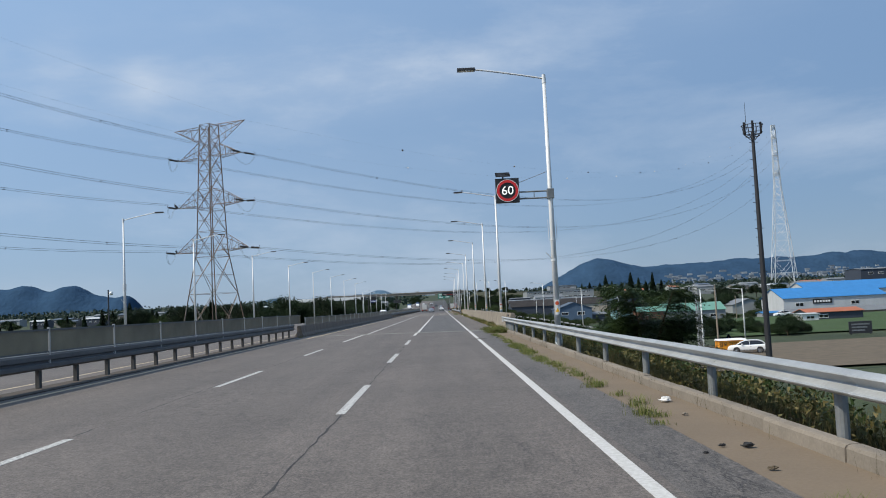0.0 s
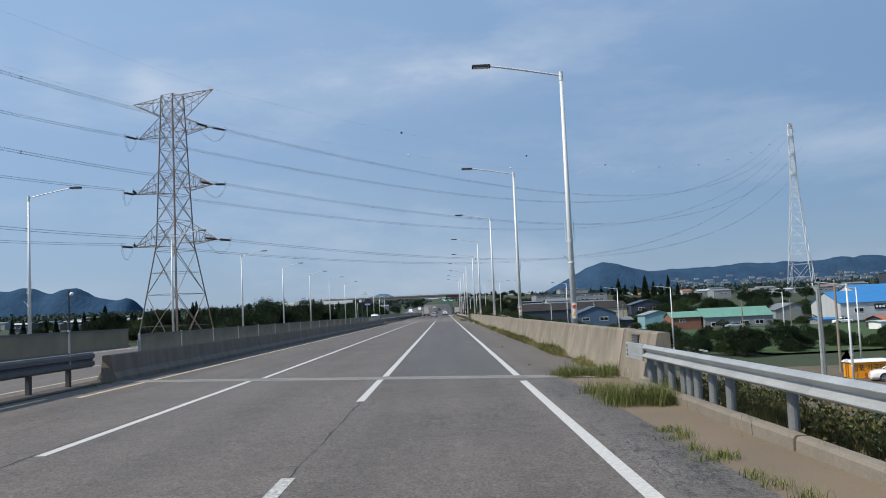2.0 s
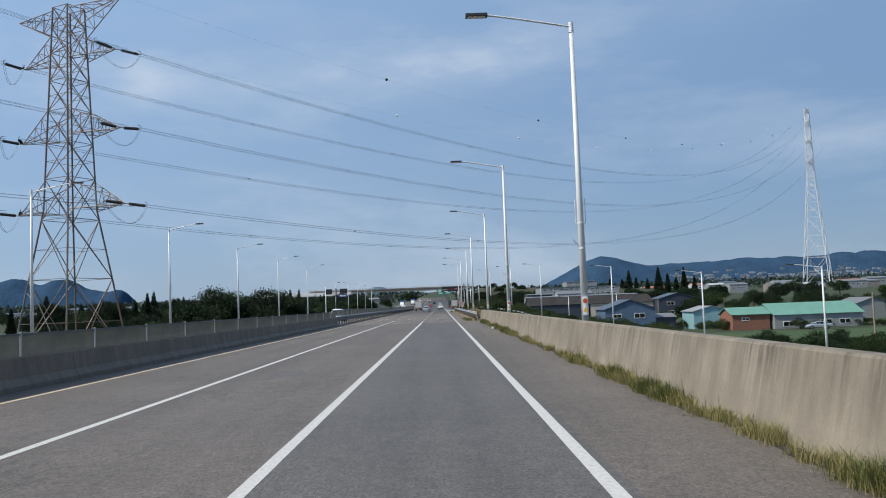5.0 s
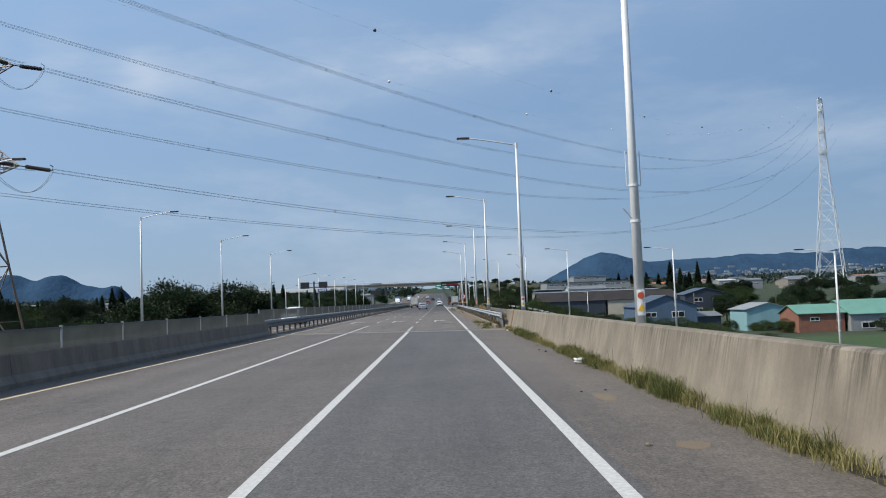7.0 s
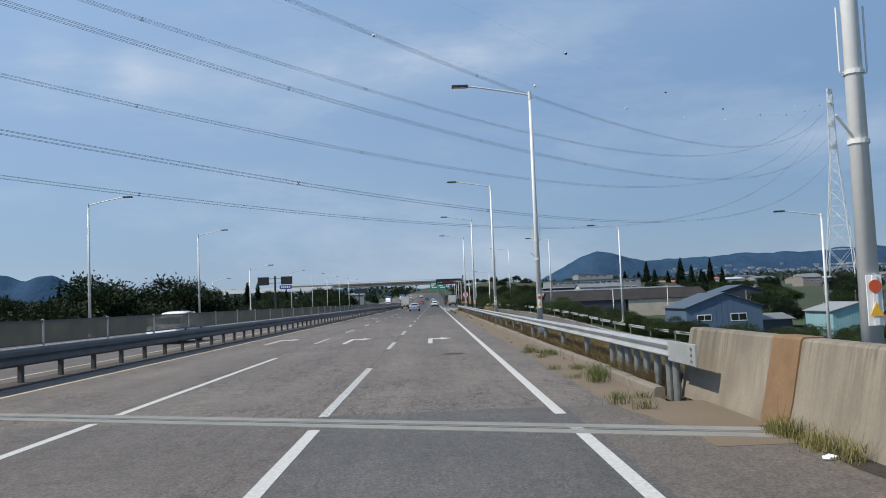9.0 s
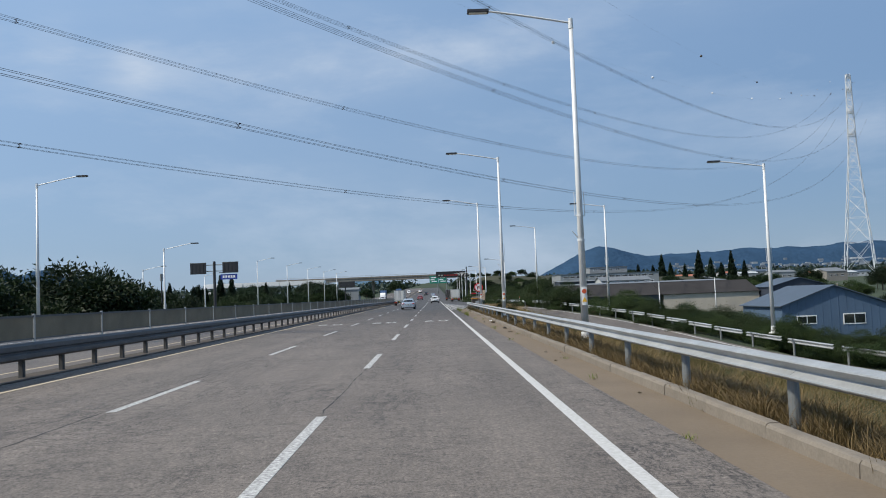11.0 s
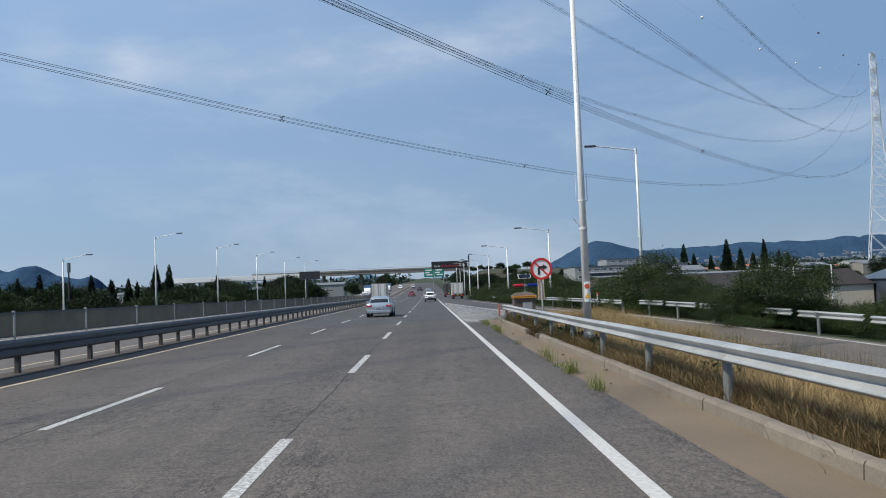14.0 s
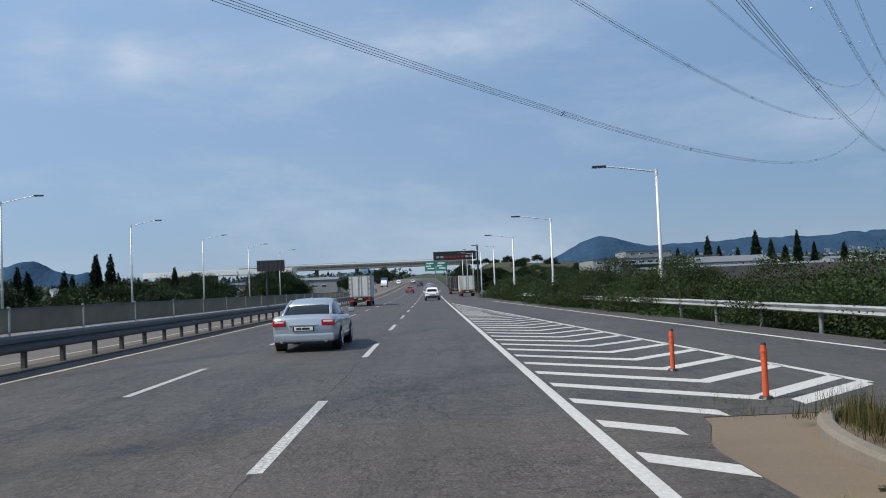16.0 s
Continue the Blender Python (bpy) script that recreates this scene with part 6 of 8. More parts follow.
for k in range(440):
    y = 60 + 0.247 * k
    w = 0.1 + 0.2 * max(0.0, noise.noise(Vector((y * 0.45, 1, 0))) + 0.35) + 0.06 * noise.noise(Vector((y * 2.3, 4, 0)))
    rows.append([bm.verts.new((4.03 - max(0.03, w), y, 0.003)), bm.verts.new((4.07, y, 0.014))])
for a, b in zip(rows[:-1], rows[1:]):
    bm.faces.new((a[0], a[1], b[1], b[0]))
tagged(part("silt_strip", bm, mat("dark damp silt", (0.045, 0.036, 0.027), 1.0, vary=0.4, scale=6, fine=60, bump=0.8)), "dark silt and leaf litter gathered along the parapet foot", "silt", kind="structure")
blades("roadside_grass", "long green grass at the end of the parapet", BLADE, along(50.5, 58.5, 60, 2.75, 3.95, 0.0, 0.4, 1.2, 0.15), 110, 0.34, 0.12, 0.003, curved=True)
blades("roadside_grass", "low green grass at the edge of the gutter", BLADE, along(24, 38, 120, 2.7, 2.9, 0.0, 0.3, 0.8, 0.25), 80, 0.2, 0.09, 0.0026, curved=True)
blades("roadside_grass", "sparse low grass at the edge of the gutter", BLADE, along(6, 54, 70, 2.72, 3.0, 0.0, 0.25, 0.9, 0.2), 80, 0.2, 0.08, 0.003, curved=True)
blades("roadside_grass", "low green grass at the edge of the gutter", BLADE, along(170, 186, 26, 2.7, 3.5, 0.0, 0.4, 1.1, 0.1), 90, 0.26, 0.1, curved=True)
blades("roadside_grass", "sparse green weeds in the gutter", BLADE, along(262, 292, 22, 2.6, 2.75, 0.0, 0.4, 1.2, 0.2), 60, 0.3, 0.07, 0.003, curved=True)
blades("roadside_grass", "sparse green weeds in the gutter", BLADE, along(190, 262, 10, 2.6, 3.4, 0.0, 0.3, 0.8, 0.2), 26, 0.22, 0.05, 0.003, curved=True)
thicket("roadside_weeds", "dense dark green leafy weeds on the slope behind the guardrail", LEAF, 70000, -8, 53, 4.7, 9.0, 0.8, 0.05)
thicket("roadside_weeds", "yellowing leafy weeds behind the guardrail", WEED, 60000, -8, 53, 4.1, 7.5, 0.75, 0.042, 0.3)
thicket("roadside_weeds", "leafy weeds between guardrail and ramp", WEED, 16000, 173, 292, 4.1, 8.5, 0.5, 0.04, 0.1)
thicket("roadside_weeds", "green leafy weeds behind the last guardrail", LEAF, 9000, 262, 292, 3.9, 5.4, 0.6, 0.06, 0.35)
blades("roadside_grass", "green and yellow weeds behind the guardrail", WEED, along(-10, 56, 2200, 4.05, 8.0, land, 0.5, 1.3, 0.7), 90, 0.55, 0.16, 0.0036)
blades("dry_grass", "dry straw-coloured grass behind the guardrail", STRAW_DULL, along(-10, 56, 1500, 3.98, 6.0, land, 0.4, 1.0, 0.4), 80, 0.5, 0.14)
blades("dry_grass", "reddish-brown dry grass right behind the guardrail", BROWN_GRASS, along(173, 284, 4200, 3.9, 5.4, land, 0.4, 1.1, 0.6), 60, 0.58, 0.16, 0.0036, curved=True)
blades("dry_grass", "dense dry grass up to the underside of the guardrail", BROWN_GRASS, along(173, 290, 3000, 3.92, 4.5, land, 0.6, 1.15, 0.75), 46, 0.6, 0.11, 0.004, curved=True)
blades("roadside_grass", "scattered green weeds behind the guardrail", WEED, along(173, 292.5, 1000, 3.8, 6.5, land, 0.4, 1.1, 0.3), 60, 0.55, 0.16, 0.0034)
blades("roadside_grass", "dense weeds in front of the cabinet", WEED, along(272, 291.5, 260, 3.76, 4.2, land, 0.6, 1.1, 0.6), 90, 0.62, 0.1, 0.004)
blades("dry_grass", "dull brown grass between highway and ramp", BROWN_GRASS, along(172, 268, 3600, 4.2, 10.0, land, 0.4, 1.0, 0.5), 60, 0.5, 0.22, 0.0036)
blades("dry_grass", "tall golden dry grass between highway and ramp", STRAW, along(258, 291.5, 1700, 4.3, 8.6, land, 0.6, 1.35, 0.5), 80, 0.72, 0.2, 0.0032, curved=True)
blades("roadside_grass", "weeds growing at the foot of the median barrier", BLADE, along(60, 180, 60, -9.95, -9.8, 0.0, 0.3, 0.8, 0.1), 18, 0.22, 0.1)
blades("roadside_grass", "weeds growing on the hatched gore", BLADE, along(294.8, 298, 16, 3.2, 4.6, 0.0, 0.3, 0.8, 0.3), 18, 0.2, 0.12)

blades("roadside_grass", "green weeds on the nose of the island", WEED, along(280, 294.2, 240, 4.0, 5.1, 0.07, 0.4, 1.1, 0.6), 70, 0.4, 0.1, 0.0035)


def beside_ramp(n):
    out = []
    for _ in range(n):
        y = rng.uniform(186, 288)
        x = ramp_at(y)[0] - 2.4 - abs(rng.normal(0, 1.3))
        if x > 4.3:
            out.append((x, y, land(x, y), rng.uniform(0.4, 1.2)))
    return out


blades("roadside_grass", "tall weeds along the near side of the ramp", WEED, beside_ramp(900), 60, 0.8, 0.2, 0.005)
blades("dry_grass", "straw between the weeds along the ramp", STRAW, beside_ramp(500), 50, 0.6, 0.25, 0.004)

# ------------------------------------------------------------------ buildings in the fields
def ribbed(name, col, vary=0.12):
    return mat(name, col, 0.6, 0.1, vary=vary, scale=0.5, fine=6, bump=0.1, stretch_z=0.2)


W_TEAL = ribbed("pale teal sheet metal", (0.24, 0.42, 0.46))
W_BLUE = ribbed("slate blue cladding", (0.085, 0.135, 0.21))
W_NAVY = ribbed("dark navy cladding", (0.042, 0.052, 0.075))
W_PALE = ribbed("pale grey sheet metal", (0.27, 0.285, 0.295))
W_BRICK = mat("red-brown brick wall", (0.24, 0.11, 0.075), 0.9, vary=0.2, scale=1, fine=9, bump=0.3)
W_CREAM = mat("cream wall", (0.22, 0.205, 0.185), 0.8, vary=0.12, scale=0.4, fine=5)
W_BROWN = mat("brown hoarding", (0.24, 0.19, 0.14), 0.8, vary=0.15, scale=0.6, fine=6)
R_GREEN = ribbed("faded green roof sheet", (0.14, 0.30, 0.24))
R_BLUE = ribbed("bright blue roof sheet", (0.035, 0.20, 0.48))
R_GREY = ribbed("grey roof sheet", (0.17, 0.18, 0.19))
R_SLATE = ribbed("slate blue roof sheet", (0.075, 0.10, 0.135))
R_ORANGE = ribbed("rusty orange roof", (0.40, 0.13, 0.06))
R_WHITE = ribbed("white roof sheet", (0.48, 0.50, 0.51))
FRAME = plain("white window frame", (0.75, 0.75, 0.74), 0.5)


def building(label, x0, x1, y0, y1, eave, ridge, along_x, wall, roof, panes=(), base=None, over=0.35, ribs=0, name="building", doors=()):
    b = thing(name, label, "building", "buildings in the fields", at=((x0 + x1) / 2, (y0 + y1) / 2, 0))
    cx, cy = (x0 + x1) / 2, (y0 + y1) / 2
    hx, hy = (x1 - x0) / 2, (y1 - y0) / 2
    lo = (land(cx, cy) if base is None else base) - 0.4
    bm = bmesh.new()
    box(bm, -hx, -hy, lo, hx, hy, eave)
    ends = ((-hx, hx) if along_x else (-hy, hy))
    for e in ends:
        p = [(e, -hy, eave), (e, hy, eave), (e, 0, ridge)] if along_x else [(-hx, e, eave), (hx, e, eave), (0, e, ridge)]
        bm.faces.new([bm.verts.new(q) for q in p])
    part("wall", bm, wall, b)
    for s in (-1, 1):
        bm = bmesh.new()
        t = 0.12
        if along_x:
            k = (ridge - eave) / hy
            pts = [(0, ridge), (s * (hy + over), eave - k * over)]
            vs = [(x, yy, zz + dz) for dz in (0.02, t) for x in (-hx - over, hx + over) for yy, zz in pts]
        else:
            k = (ridge - eave) / hx
            pts = [(0, ridge), (s * (hx + over), eave - k * over)]
            vs = [(yy, x, zz + dz) for dz in (0.02, t) for x in (-hy - over, hy + over) for yy, zz in pts]
        v = [bm.verts.new(q) for q in vs]
        for f in ((0, 1, 3, 2), (4, 6, 7, 5), (0, 4, 5, 1), (2, 3, 7, 6), (0, 2, 6, 4), (1, 5, 7, 3)):
            bm.faces.new([v[i] for i in f])
        bmesh.ops.recalc_face_normals(bm, faces=bm.faces)
        part("roof", bm, roof, b)
    for wx, wz, ww, wh in panes:
        x = wx - cx
        bm = box(bmesh.new(), x - ww / 2, -hy - 0.06, wz - wh / 2, x + ww / 2, -hy + 0.02, wz + wh / 2)
        w = part("window", bm, FRAME, b)
        for s in (-1, 1):
            a, c = sorted((x + s * 0.05, x + s * (ww / 2 - 0.1)))
            bm = box(bmesh.new(), a, -hy - 0.075, wz - wh / 2 + 0.12, c, -hy - 0.05, wz + wh / 2 - 0.12)
            part("pane", bm, GLASS, w)
    for wx, ww, wh in doors:
        x = wx - cx
        bm = box(bmesh.new(), x - ww / 2, -hy - 0.05, lo, x + ww / 2, -hy + 0.02, lo + 0.4 + wh)
        part("door", bm, STEEL_OLD, b)
    if ribs:
        bm = bmesh.new()
        k = int((x1 - x0) / ribs)
        for i in range(1, k):
            x = -hx + (x1 - x0) * i / k
            box(bm, x - 0.035, -hy - 0.03, lo, x + 0.035, -hy, eave if along_x else eave + (ridge - eave) * (1 - abs(x) / hx))
        part("cladding_rib", bm, wall, b)
    return b


building("pale teal sheet-metal shed with a shallow gable", 57.8, 66.0, 279, 288, -2.1, -1.0, False, W_TEAL, W_PALE, ribs=0.45)
building("slate blue clad house with white windows", 39.8, 51.9, 290, 302, -1.05, 1.1, False, W_BLUE, R_SLATE, [(48.1, -2.75, 2.6, 1.25), (42.6, -2.7, 2.3, 1.0)], ribs=0.9)
building("dark lean-to workshop with a pale base", 52.0, 57.0, 291, 300, -3.4, -2.6, True, W_NAVY, R_GREY, doors=[(54.5, 3, 0.9)])
building("dark navy two-storey house with white windows", 78.4, 92.0, 388, 400, 0.8, 2.7, False, W_NAVY, R_SLATE, [(82.7, -1.0, 2.7, 1.2), (88.6, -1.0, 2.7, 1.2), (82.7, -4.2, 2.4, 1.2), (88.6, -4.2, 2.4, 1.2)], ribs=1.1)
building("pale building with a green gabled roof", 71.0, 89.8, 266, 277, -3.2, -0.9, True, W_PALE, R_GREEN, [(74, -5.2, 2.4, 1.1), (82, -5.0, 2.4, 1.1), (86, -5.0, 2.4, 1.1)], ribs=1.2)
building("low red-brown brick house with a green roof", 62.4, 70.4, 267, 275, -2.9, -1.5, True, W_BRICK, R_GREEN, [(65.2, -3.9, 1.6, 0.7)])
W_BAND = mat("cream painted wall", (0.46, 0.41, 0.34), 0.8, vary=0.12, scale=0.4, fine=5)
R_DARK = mat("dark brown-grey roof sheet", (0.045, 0.042, 0.042), 0.9, vary=0.25, scale=0.3, fine=5, spec=0.1)
building("long warehouse with a cream wall under a dark roof", 55.0, 78.0, 394, 412, 0.0, 2.75, True, W_BAND, R_DARK, base=-6)
building("dark warehouse with a low pitched roof", 33.0, 54.2, 394, 412, 0.0, 2.75, True, W_NAVY, R_DARK, base=-6)
building("grey-roofed hall behind the warehouse", 34.0, 77.0, 414, 426, 3.0, 3.35, True, W_CREAM, R_GREY, base=-6)
building("white office shed with a row of windows", 49.6, 64.0, 440, 450, 4.2, 5.3, True, R_WHITE, R_GREY, [(51.4 + 2.8 * k, 3.5, 1.5, 0.9) for k in range(5)], base=-5)
building("dark flat storage hall", 36.0, 46.0, 432, 442, 4.2, 4.5, True, W_NAVY, R_GREY, base=-5)
factory = building("long pale concrete factory with rows of openings", 62.0, 110.0, 600, 630, 9.6, 9.8, True, W_PALE, R_GREY, [(64.5 + 3.2 * k, 8.2, 2.4, 1.1) for k in range(14)] + [(64.5 + 3.2 * k, 5.2, 2.4, 1.1) for k in range(14)], base=-3)
building("pale factory annex behind the long hall", 84.0, 104.0, 640, 660, 13.6, 13.9, True, W_PALE, R_GREY, [(87 + 4 * k, 12.4, 2.2, 1.0) for k in range(4)], base=-2)
fact = building("white workshop with a bright blue roof", 107.5, 140.0, 264, 282, -0.9, 2.2, True, R_WHITE, R_BLUE, [(112.5, -3.0, 2.6, 1.2), (130.0, -3.0, 2.6, 1.2)])
bm = box(bmesh.new(), -7.0, -9.2, -2.9, -1.0, -9.05, -1.5, 0.02)
board = part("sign_board", bm, BLACK, fact, "black sign board with pale bars")
for k in range(6):
    bm = box(bmesh.new(), -6.7 + 0.9 * k, -9.24, -2.5, -6.1 + 0.9 * k, -9.19, -1.9)
    part("text_bar", bm, WHITE, board)
building("second hall with a blue roof", 132.0, 170.0, 300, 322, 1.0, 4.2, True, R_WHITE, R_BLUE, [(138 + 6 * k, -1.0, 2.4, 1.2) for k in range(4)])
building("brown hoarding wall with a grey lean-to roof", 105.3, 138.0, 254, 261, -5.4, -4.2, True, W_BROWN, R_GREY)
building("small store with a bright blue roof", 98.5, 105.0, 258, 263, -5.0, -4.6, True, W_PALE, R_BLUE)
building("dark-roofed house with a white gable", 104.0, 116.0, 300, 312, -2.6, -0.6, False, W_PALE, R_GREY)
building("low shop with a rusty orange roof", 92.0, 106.0, 212, 220, -4.2, -3.4, True, W_NAVY, R_ORANGE, [(96, -5.2, 2.4, 0.9)])
building("white kiosk with a sign band", 88.0, 92.0, 206, 211, -4.4, -4.2, True, WHITE, R_WHITE, [(90, -5.2, 2.0, 0.8)])
building("black billboard building on the horizon", 252.0, 300.0, 500, 520, 12.0, 12.8, True, W_NAVY, R_GREY, [(258 + 6 * k, 9.5, 3.0, 1.4) for k in range(5)], base=-3)
# far industrial row and the town on the hillside
for k in range(26):
    x = 120 + 14.5 * k + rng.uniform(-4, 4)
    y = 800 + rng.uniform(-60, 160)
    w, h = rng.uniform(10, 24), rng.uniform(4, 8)
    wall = (W_PALE, R_WHITE, W_CREAM, W_PALE)[k % 4]
    roof = (R_GREY, R_WHITE, R_SLATE, R_GREY, R_ORANGE)[k % 5]
    z = field_z(x, y)
    building("far low industrial hall with a pale wall", x, x + w, y, y + 18, z + h, z + h + 1.5, True, wall, roof, [(x + 2.5 + 4 * i, z + h * 0.6, 2.2, 1.2) for i in range(int(w / 4.2))], base=z)
for k in range(22):
    x = -420 + 17 * k + rng.uniform(-5, 5)
    y = 700 + rng.uniform(-60, 160)
    w, h = rng.uniform(8, 22), rng.uniform(4, 8)
    z = field_z(x, y)
    building("far low building among trees", x, x + w, y, y + 14, z + h, z + h + 1.2, True, (W_PALE, W_CREAM, W_NAVY)[k % 3], (R_GREY, R_SLATE, R_WHITE)[k % 3], [(x + 2 + 4 * i, z + h * 0.6, 2.0, 1.2) for i in range(int(w / 4.2))], base=z)
building("dark flat-roofed building beyond the fence", -128, -106, 480, 492, 4.0, 4.4, True, W_NAVY, R_GREY, [(-124 + 4.5 * k, 2.0, 2.4, 1.2) for k in range(4)])
building("white building among conifers", -188, -177, 700, 712, 8.4, 8.9, True, WHITE, R_GREY, [(-185 + 3 * k, 7, 1.4, 1.0) for k in range(3)])
v, f = [], []
for k in range(260):
    x, d = rng.uniform(900, 2300), rng.uniform(0, 1)
    y = 3150 + 330 * d
    z = field_z(x, y) + 4 + 44 * d * rng.uniform(0.3, 1)
    w, h, dd = rng.uniform(9, 26), rng.uniform(2, 5), 10
    o = len(v)
    v += [(x + i * w, y + j * dd, z + q * h - 3 * (1 - q)) for q in (0, 1) for j in (0, 1) for i in (0, 1)]
    f += [(o, o + 1, o + 5, o + 4), (o + 1, o + 3, o + 7, o + 5), (o + 3, o + 2, o + 6, o + 7), (o + 2, o, o + 4, o + 6), (o + 4, o + 5, o + 7, o + 6)]
tagged(new("town", leaf_mesh("town", np.array(v), np.array(f), leafy("pale far houses", (0.12, 0.15, 0.19), (0.30, 0.33, 0.37)))), "pale houses of a far town on the hillside", "town", kind="stuff")

# fields
def patch(name, label, material, x0, x1, y0, y1, lift):
    bm = bmesh.new()
    n = 14
    rows = [[bm.verts.new((x0 + (x1 - x0) * i / n + 3 * noise.noise(Vector((j * 0.3, i * 0.9, 1))), y0 + (y1 - y0) * j / n, 0)) for i in range(n + 1)] for j in range(n + 1)]
    for r in rows:
        for q in r:
            q.co.z = land(q.co.x, q.co.y) + lift
    for a, b in zip(rows[:-1], rows[1:]):
        for i in range(n):
            bm.faces.new((a[i], a[i + 1], b[i + 1], b[i]))
    return tagged(part(name, bm, material, smooth=True), label, "field", kind="structure")


patch("rice_field", "bright green rice field", PADDY, 44, 130, 150, 250, 0.28)
patch("rice_field", "bright green rice field", PADDY, 70, 150, 285, 330, 0.28)
patch("dirt_yard", "bare sandy yard beside the field", SOIL, 22, 74, 84, 128, 0.22)

# ------------------------------------------------------------------ road furniture
def ring_plate(bm, r0, r1, c, y0, y1, n=48):
    """A flat ring in the xz plane with thickness."""
    def row(r, y):
        return [bm.verts.new((c[0] + r * math.cos(2 * math.pi * k / n), y, c[1] + r * math.sin(2 * math.pi * k / n))) for k in range(n)]
    loops = [row(r0, y0), row(r1, y0), row(r1, y1), row(r0, y1)]
    for a, b in zip(loops, loops[1:] + loops[:1]):
        for k in range(n):
            bm.faces.new((a[k], a[(k + 1) % n], b[(k + 1) % n], b[k]))
    bmesh.ops.recalc_face_normals(bm, faces=bm.faces)
    return bm


# speed sign on the first lamp
sign = thing("speed_sign", "square black LED speed sign showing 60 in a red ring", "traffic sign", at=(4.24, 32.6, 0))
bm = box(bmesh.new(), -2.02, -0.12, 5.36, -1.15, 0.05, 6.27, 0.02)
part("sign_box", bm, BLACK, sign)
part("red_ring", ring_plate(bmesh.new(), 0.30, 0.395, (-1.585, 5.81), -0.14, -0.121), plain("red LED ring", (0.50, 0.02, 0.02), 0.5, emit=0.12), sign)
part("white_rim", ring_plate(bmesh.new(), 0.396, 0.414, (-1.585, 5.81), -0.138, -0.121), WHITE, sign)
flat_text("60", 0.46, pose(-1.585, -0.14, 5.80, 90), plain("lit white figures", (0.9, 0.9, 0.85), 0.5, emit=0.6), sign, "number_text", 0.01)
bm = bmesh.new()
for z in (5.50, 5.75):
    tube(bm, (-1.15, 0, z), (0, 0, z), 0.03, None, 8)
tube(bm, (-0.6, 0, 5.50), (-0.6, 0, 5.75), 0.015, None, 6)
part("bracket", bm, STEEL_OLD, sign)
bm = bmesh.new()
tube(bm, (-1.15, 0, 6.1), (0, 0, 6.5), 0.01, None, 5)
part("stay_wire", bm, WIRE, sign)
bm = box(bmesh.new(), -0.125, -0.125, 5.46, 0.125, 0.125, 5.82, 0.02)
part("clamp", bm, STEEL_OLD, sign)
bm = bmesh.new()
quad(bm, [(-2.0, -0.16, 6.32), (-1.46, -0.16, 6.32), (-1.46, 0.2, 6.54), (-2.0, 0.2, 6.54)])
bmesh.ops.solidify(bm, geom=bm.faces[:], thickness=0.03)
tube(bm, (-1.72, 0, 6.25), (-1.72, 0.03, 6.43), 0.03, None, 6)
part("solar_panel", bm, DARK, sign, "small dark solar panel")

# no right turn sign
turn_sign = thing("no_turn_sign", "round white no-right-turn sign with a red rim", "traffic sign", at=(4.8, 284.1, 0))
bm = tube(bmesh.new(), (0, 0, land(4.8, 284.1) - 0.2), (0, 0, 2.9), 0.04, None, 10)
part("post", bm, STEEL, turn_sign)
bm = tube(bmesh.new(), (0, -0.05, 2.44), (0, -0.065, 2.44), 0.46, None, 40)
disc = part("disc", bm, WHITE, turn_sign)
SIGN_RED = plain("sign red", (0.55, 0.02, 0.02), 0.5)
part("rim", ring_plate(bmesh.new(), 0.365, 0.463, (0, 2.44), -0.085, -0.0655), SIGN_RED, disc)
bm = plate(bmesh.new(), [(-0.15, 2.20), (-0.06, 2.20), (-0.06, 2.42), (-0.01, 2.46), (0.08, 2.46), (0.08, 2.39), (0.26, 2.51), (0.08, 2.63), (0.08, 2.56), (-0.05, 2.56), (-0.15, 2.47)], -0.078, -0.066)
part("arrow", bm, BLACK, disc)
c, s = math.cos(radians(-45)), math.sin(radians(-45))
part("slash", plate(bmesh.new(), [(u * c - w * s, 2.44 + u * s + w * c) for u, w in ((-0.38, -0.035), (0.38, -0.035), (0.38, 0.035), (-0.38, 0.035))], -0.074, -0.0662), SIGN_RED, disc)

# snow-salt sprayer cabinet with warning lamps
GRANITE = mat("speckled brown cabinet panel", (0.12, 0.092, 0.075), 0.7, vary=0.3, scale=3, fine=45, bump=0.1)
gz = land(4.9, 291.6)
cab_box = thing("sprayer_cabinet", "brown roadside cabinet with an orange-edged lid", "cabinet", at=(4.85, 291.6, gz))
bm = box(bmesh.new(), -0.53, -0.45, -0.1, 0.53, 0.45, 1.36, 0.01)
part("body", bm, GRANITE, cab_box)
bm = bmesh.new()
loft(bm, [[(-0.60, -0.53, 1.33), (0.60, -0.53, 1.33), (0.60, 0.53, 1.33), (-0.60, 0.53, 1.33)], [(-0.60, -0.53, 1.46), (0.60, -0.53, 1.46), (0.60, 0.53, 1.46), (-0.60, 0.53, 1.46)], [(-0.38, -0.2, 1.62), (0.38, -0.2, 1.62), (0.38, 0.2, 1.62), (-0.38, 0.2, 1.62)]])
part("lid", bm, GRANITE, cab_box)
bm = box(bmesh.new(), -0.60, -0.545, 1.335, 0.60, -0.53, 1.455)
band_part = part("orange_band", bm, plain("orange band", (0.72, 0.30, 0.02), 0.5), cab_box, "orange band with dark bars")
for k in range(9):
    bm = box(bmesh.new(), -0.52 + 0.118 * k, -0.551, 1.37, -0.45 + 0.118 * k, -0.544, 1.42)
    part("text_bar", bm, BLACK, band_part)
bm = box(bmesh.new(), -0.1, -0.47, 0.55, 0.38, -0.44, 1.12, 0.01)
part("hatch", bm, STEEL, cab_box, "galvanized steel hatch")
bm = bmesh.new()
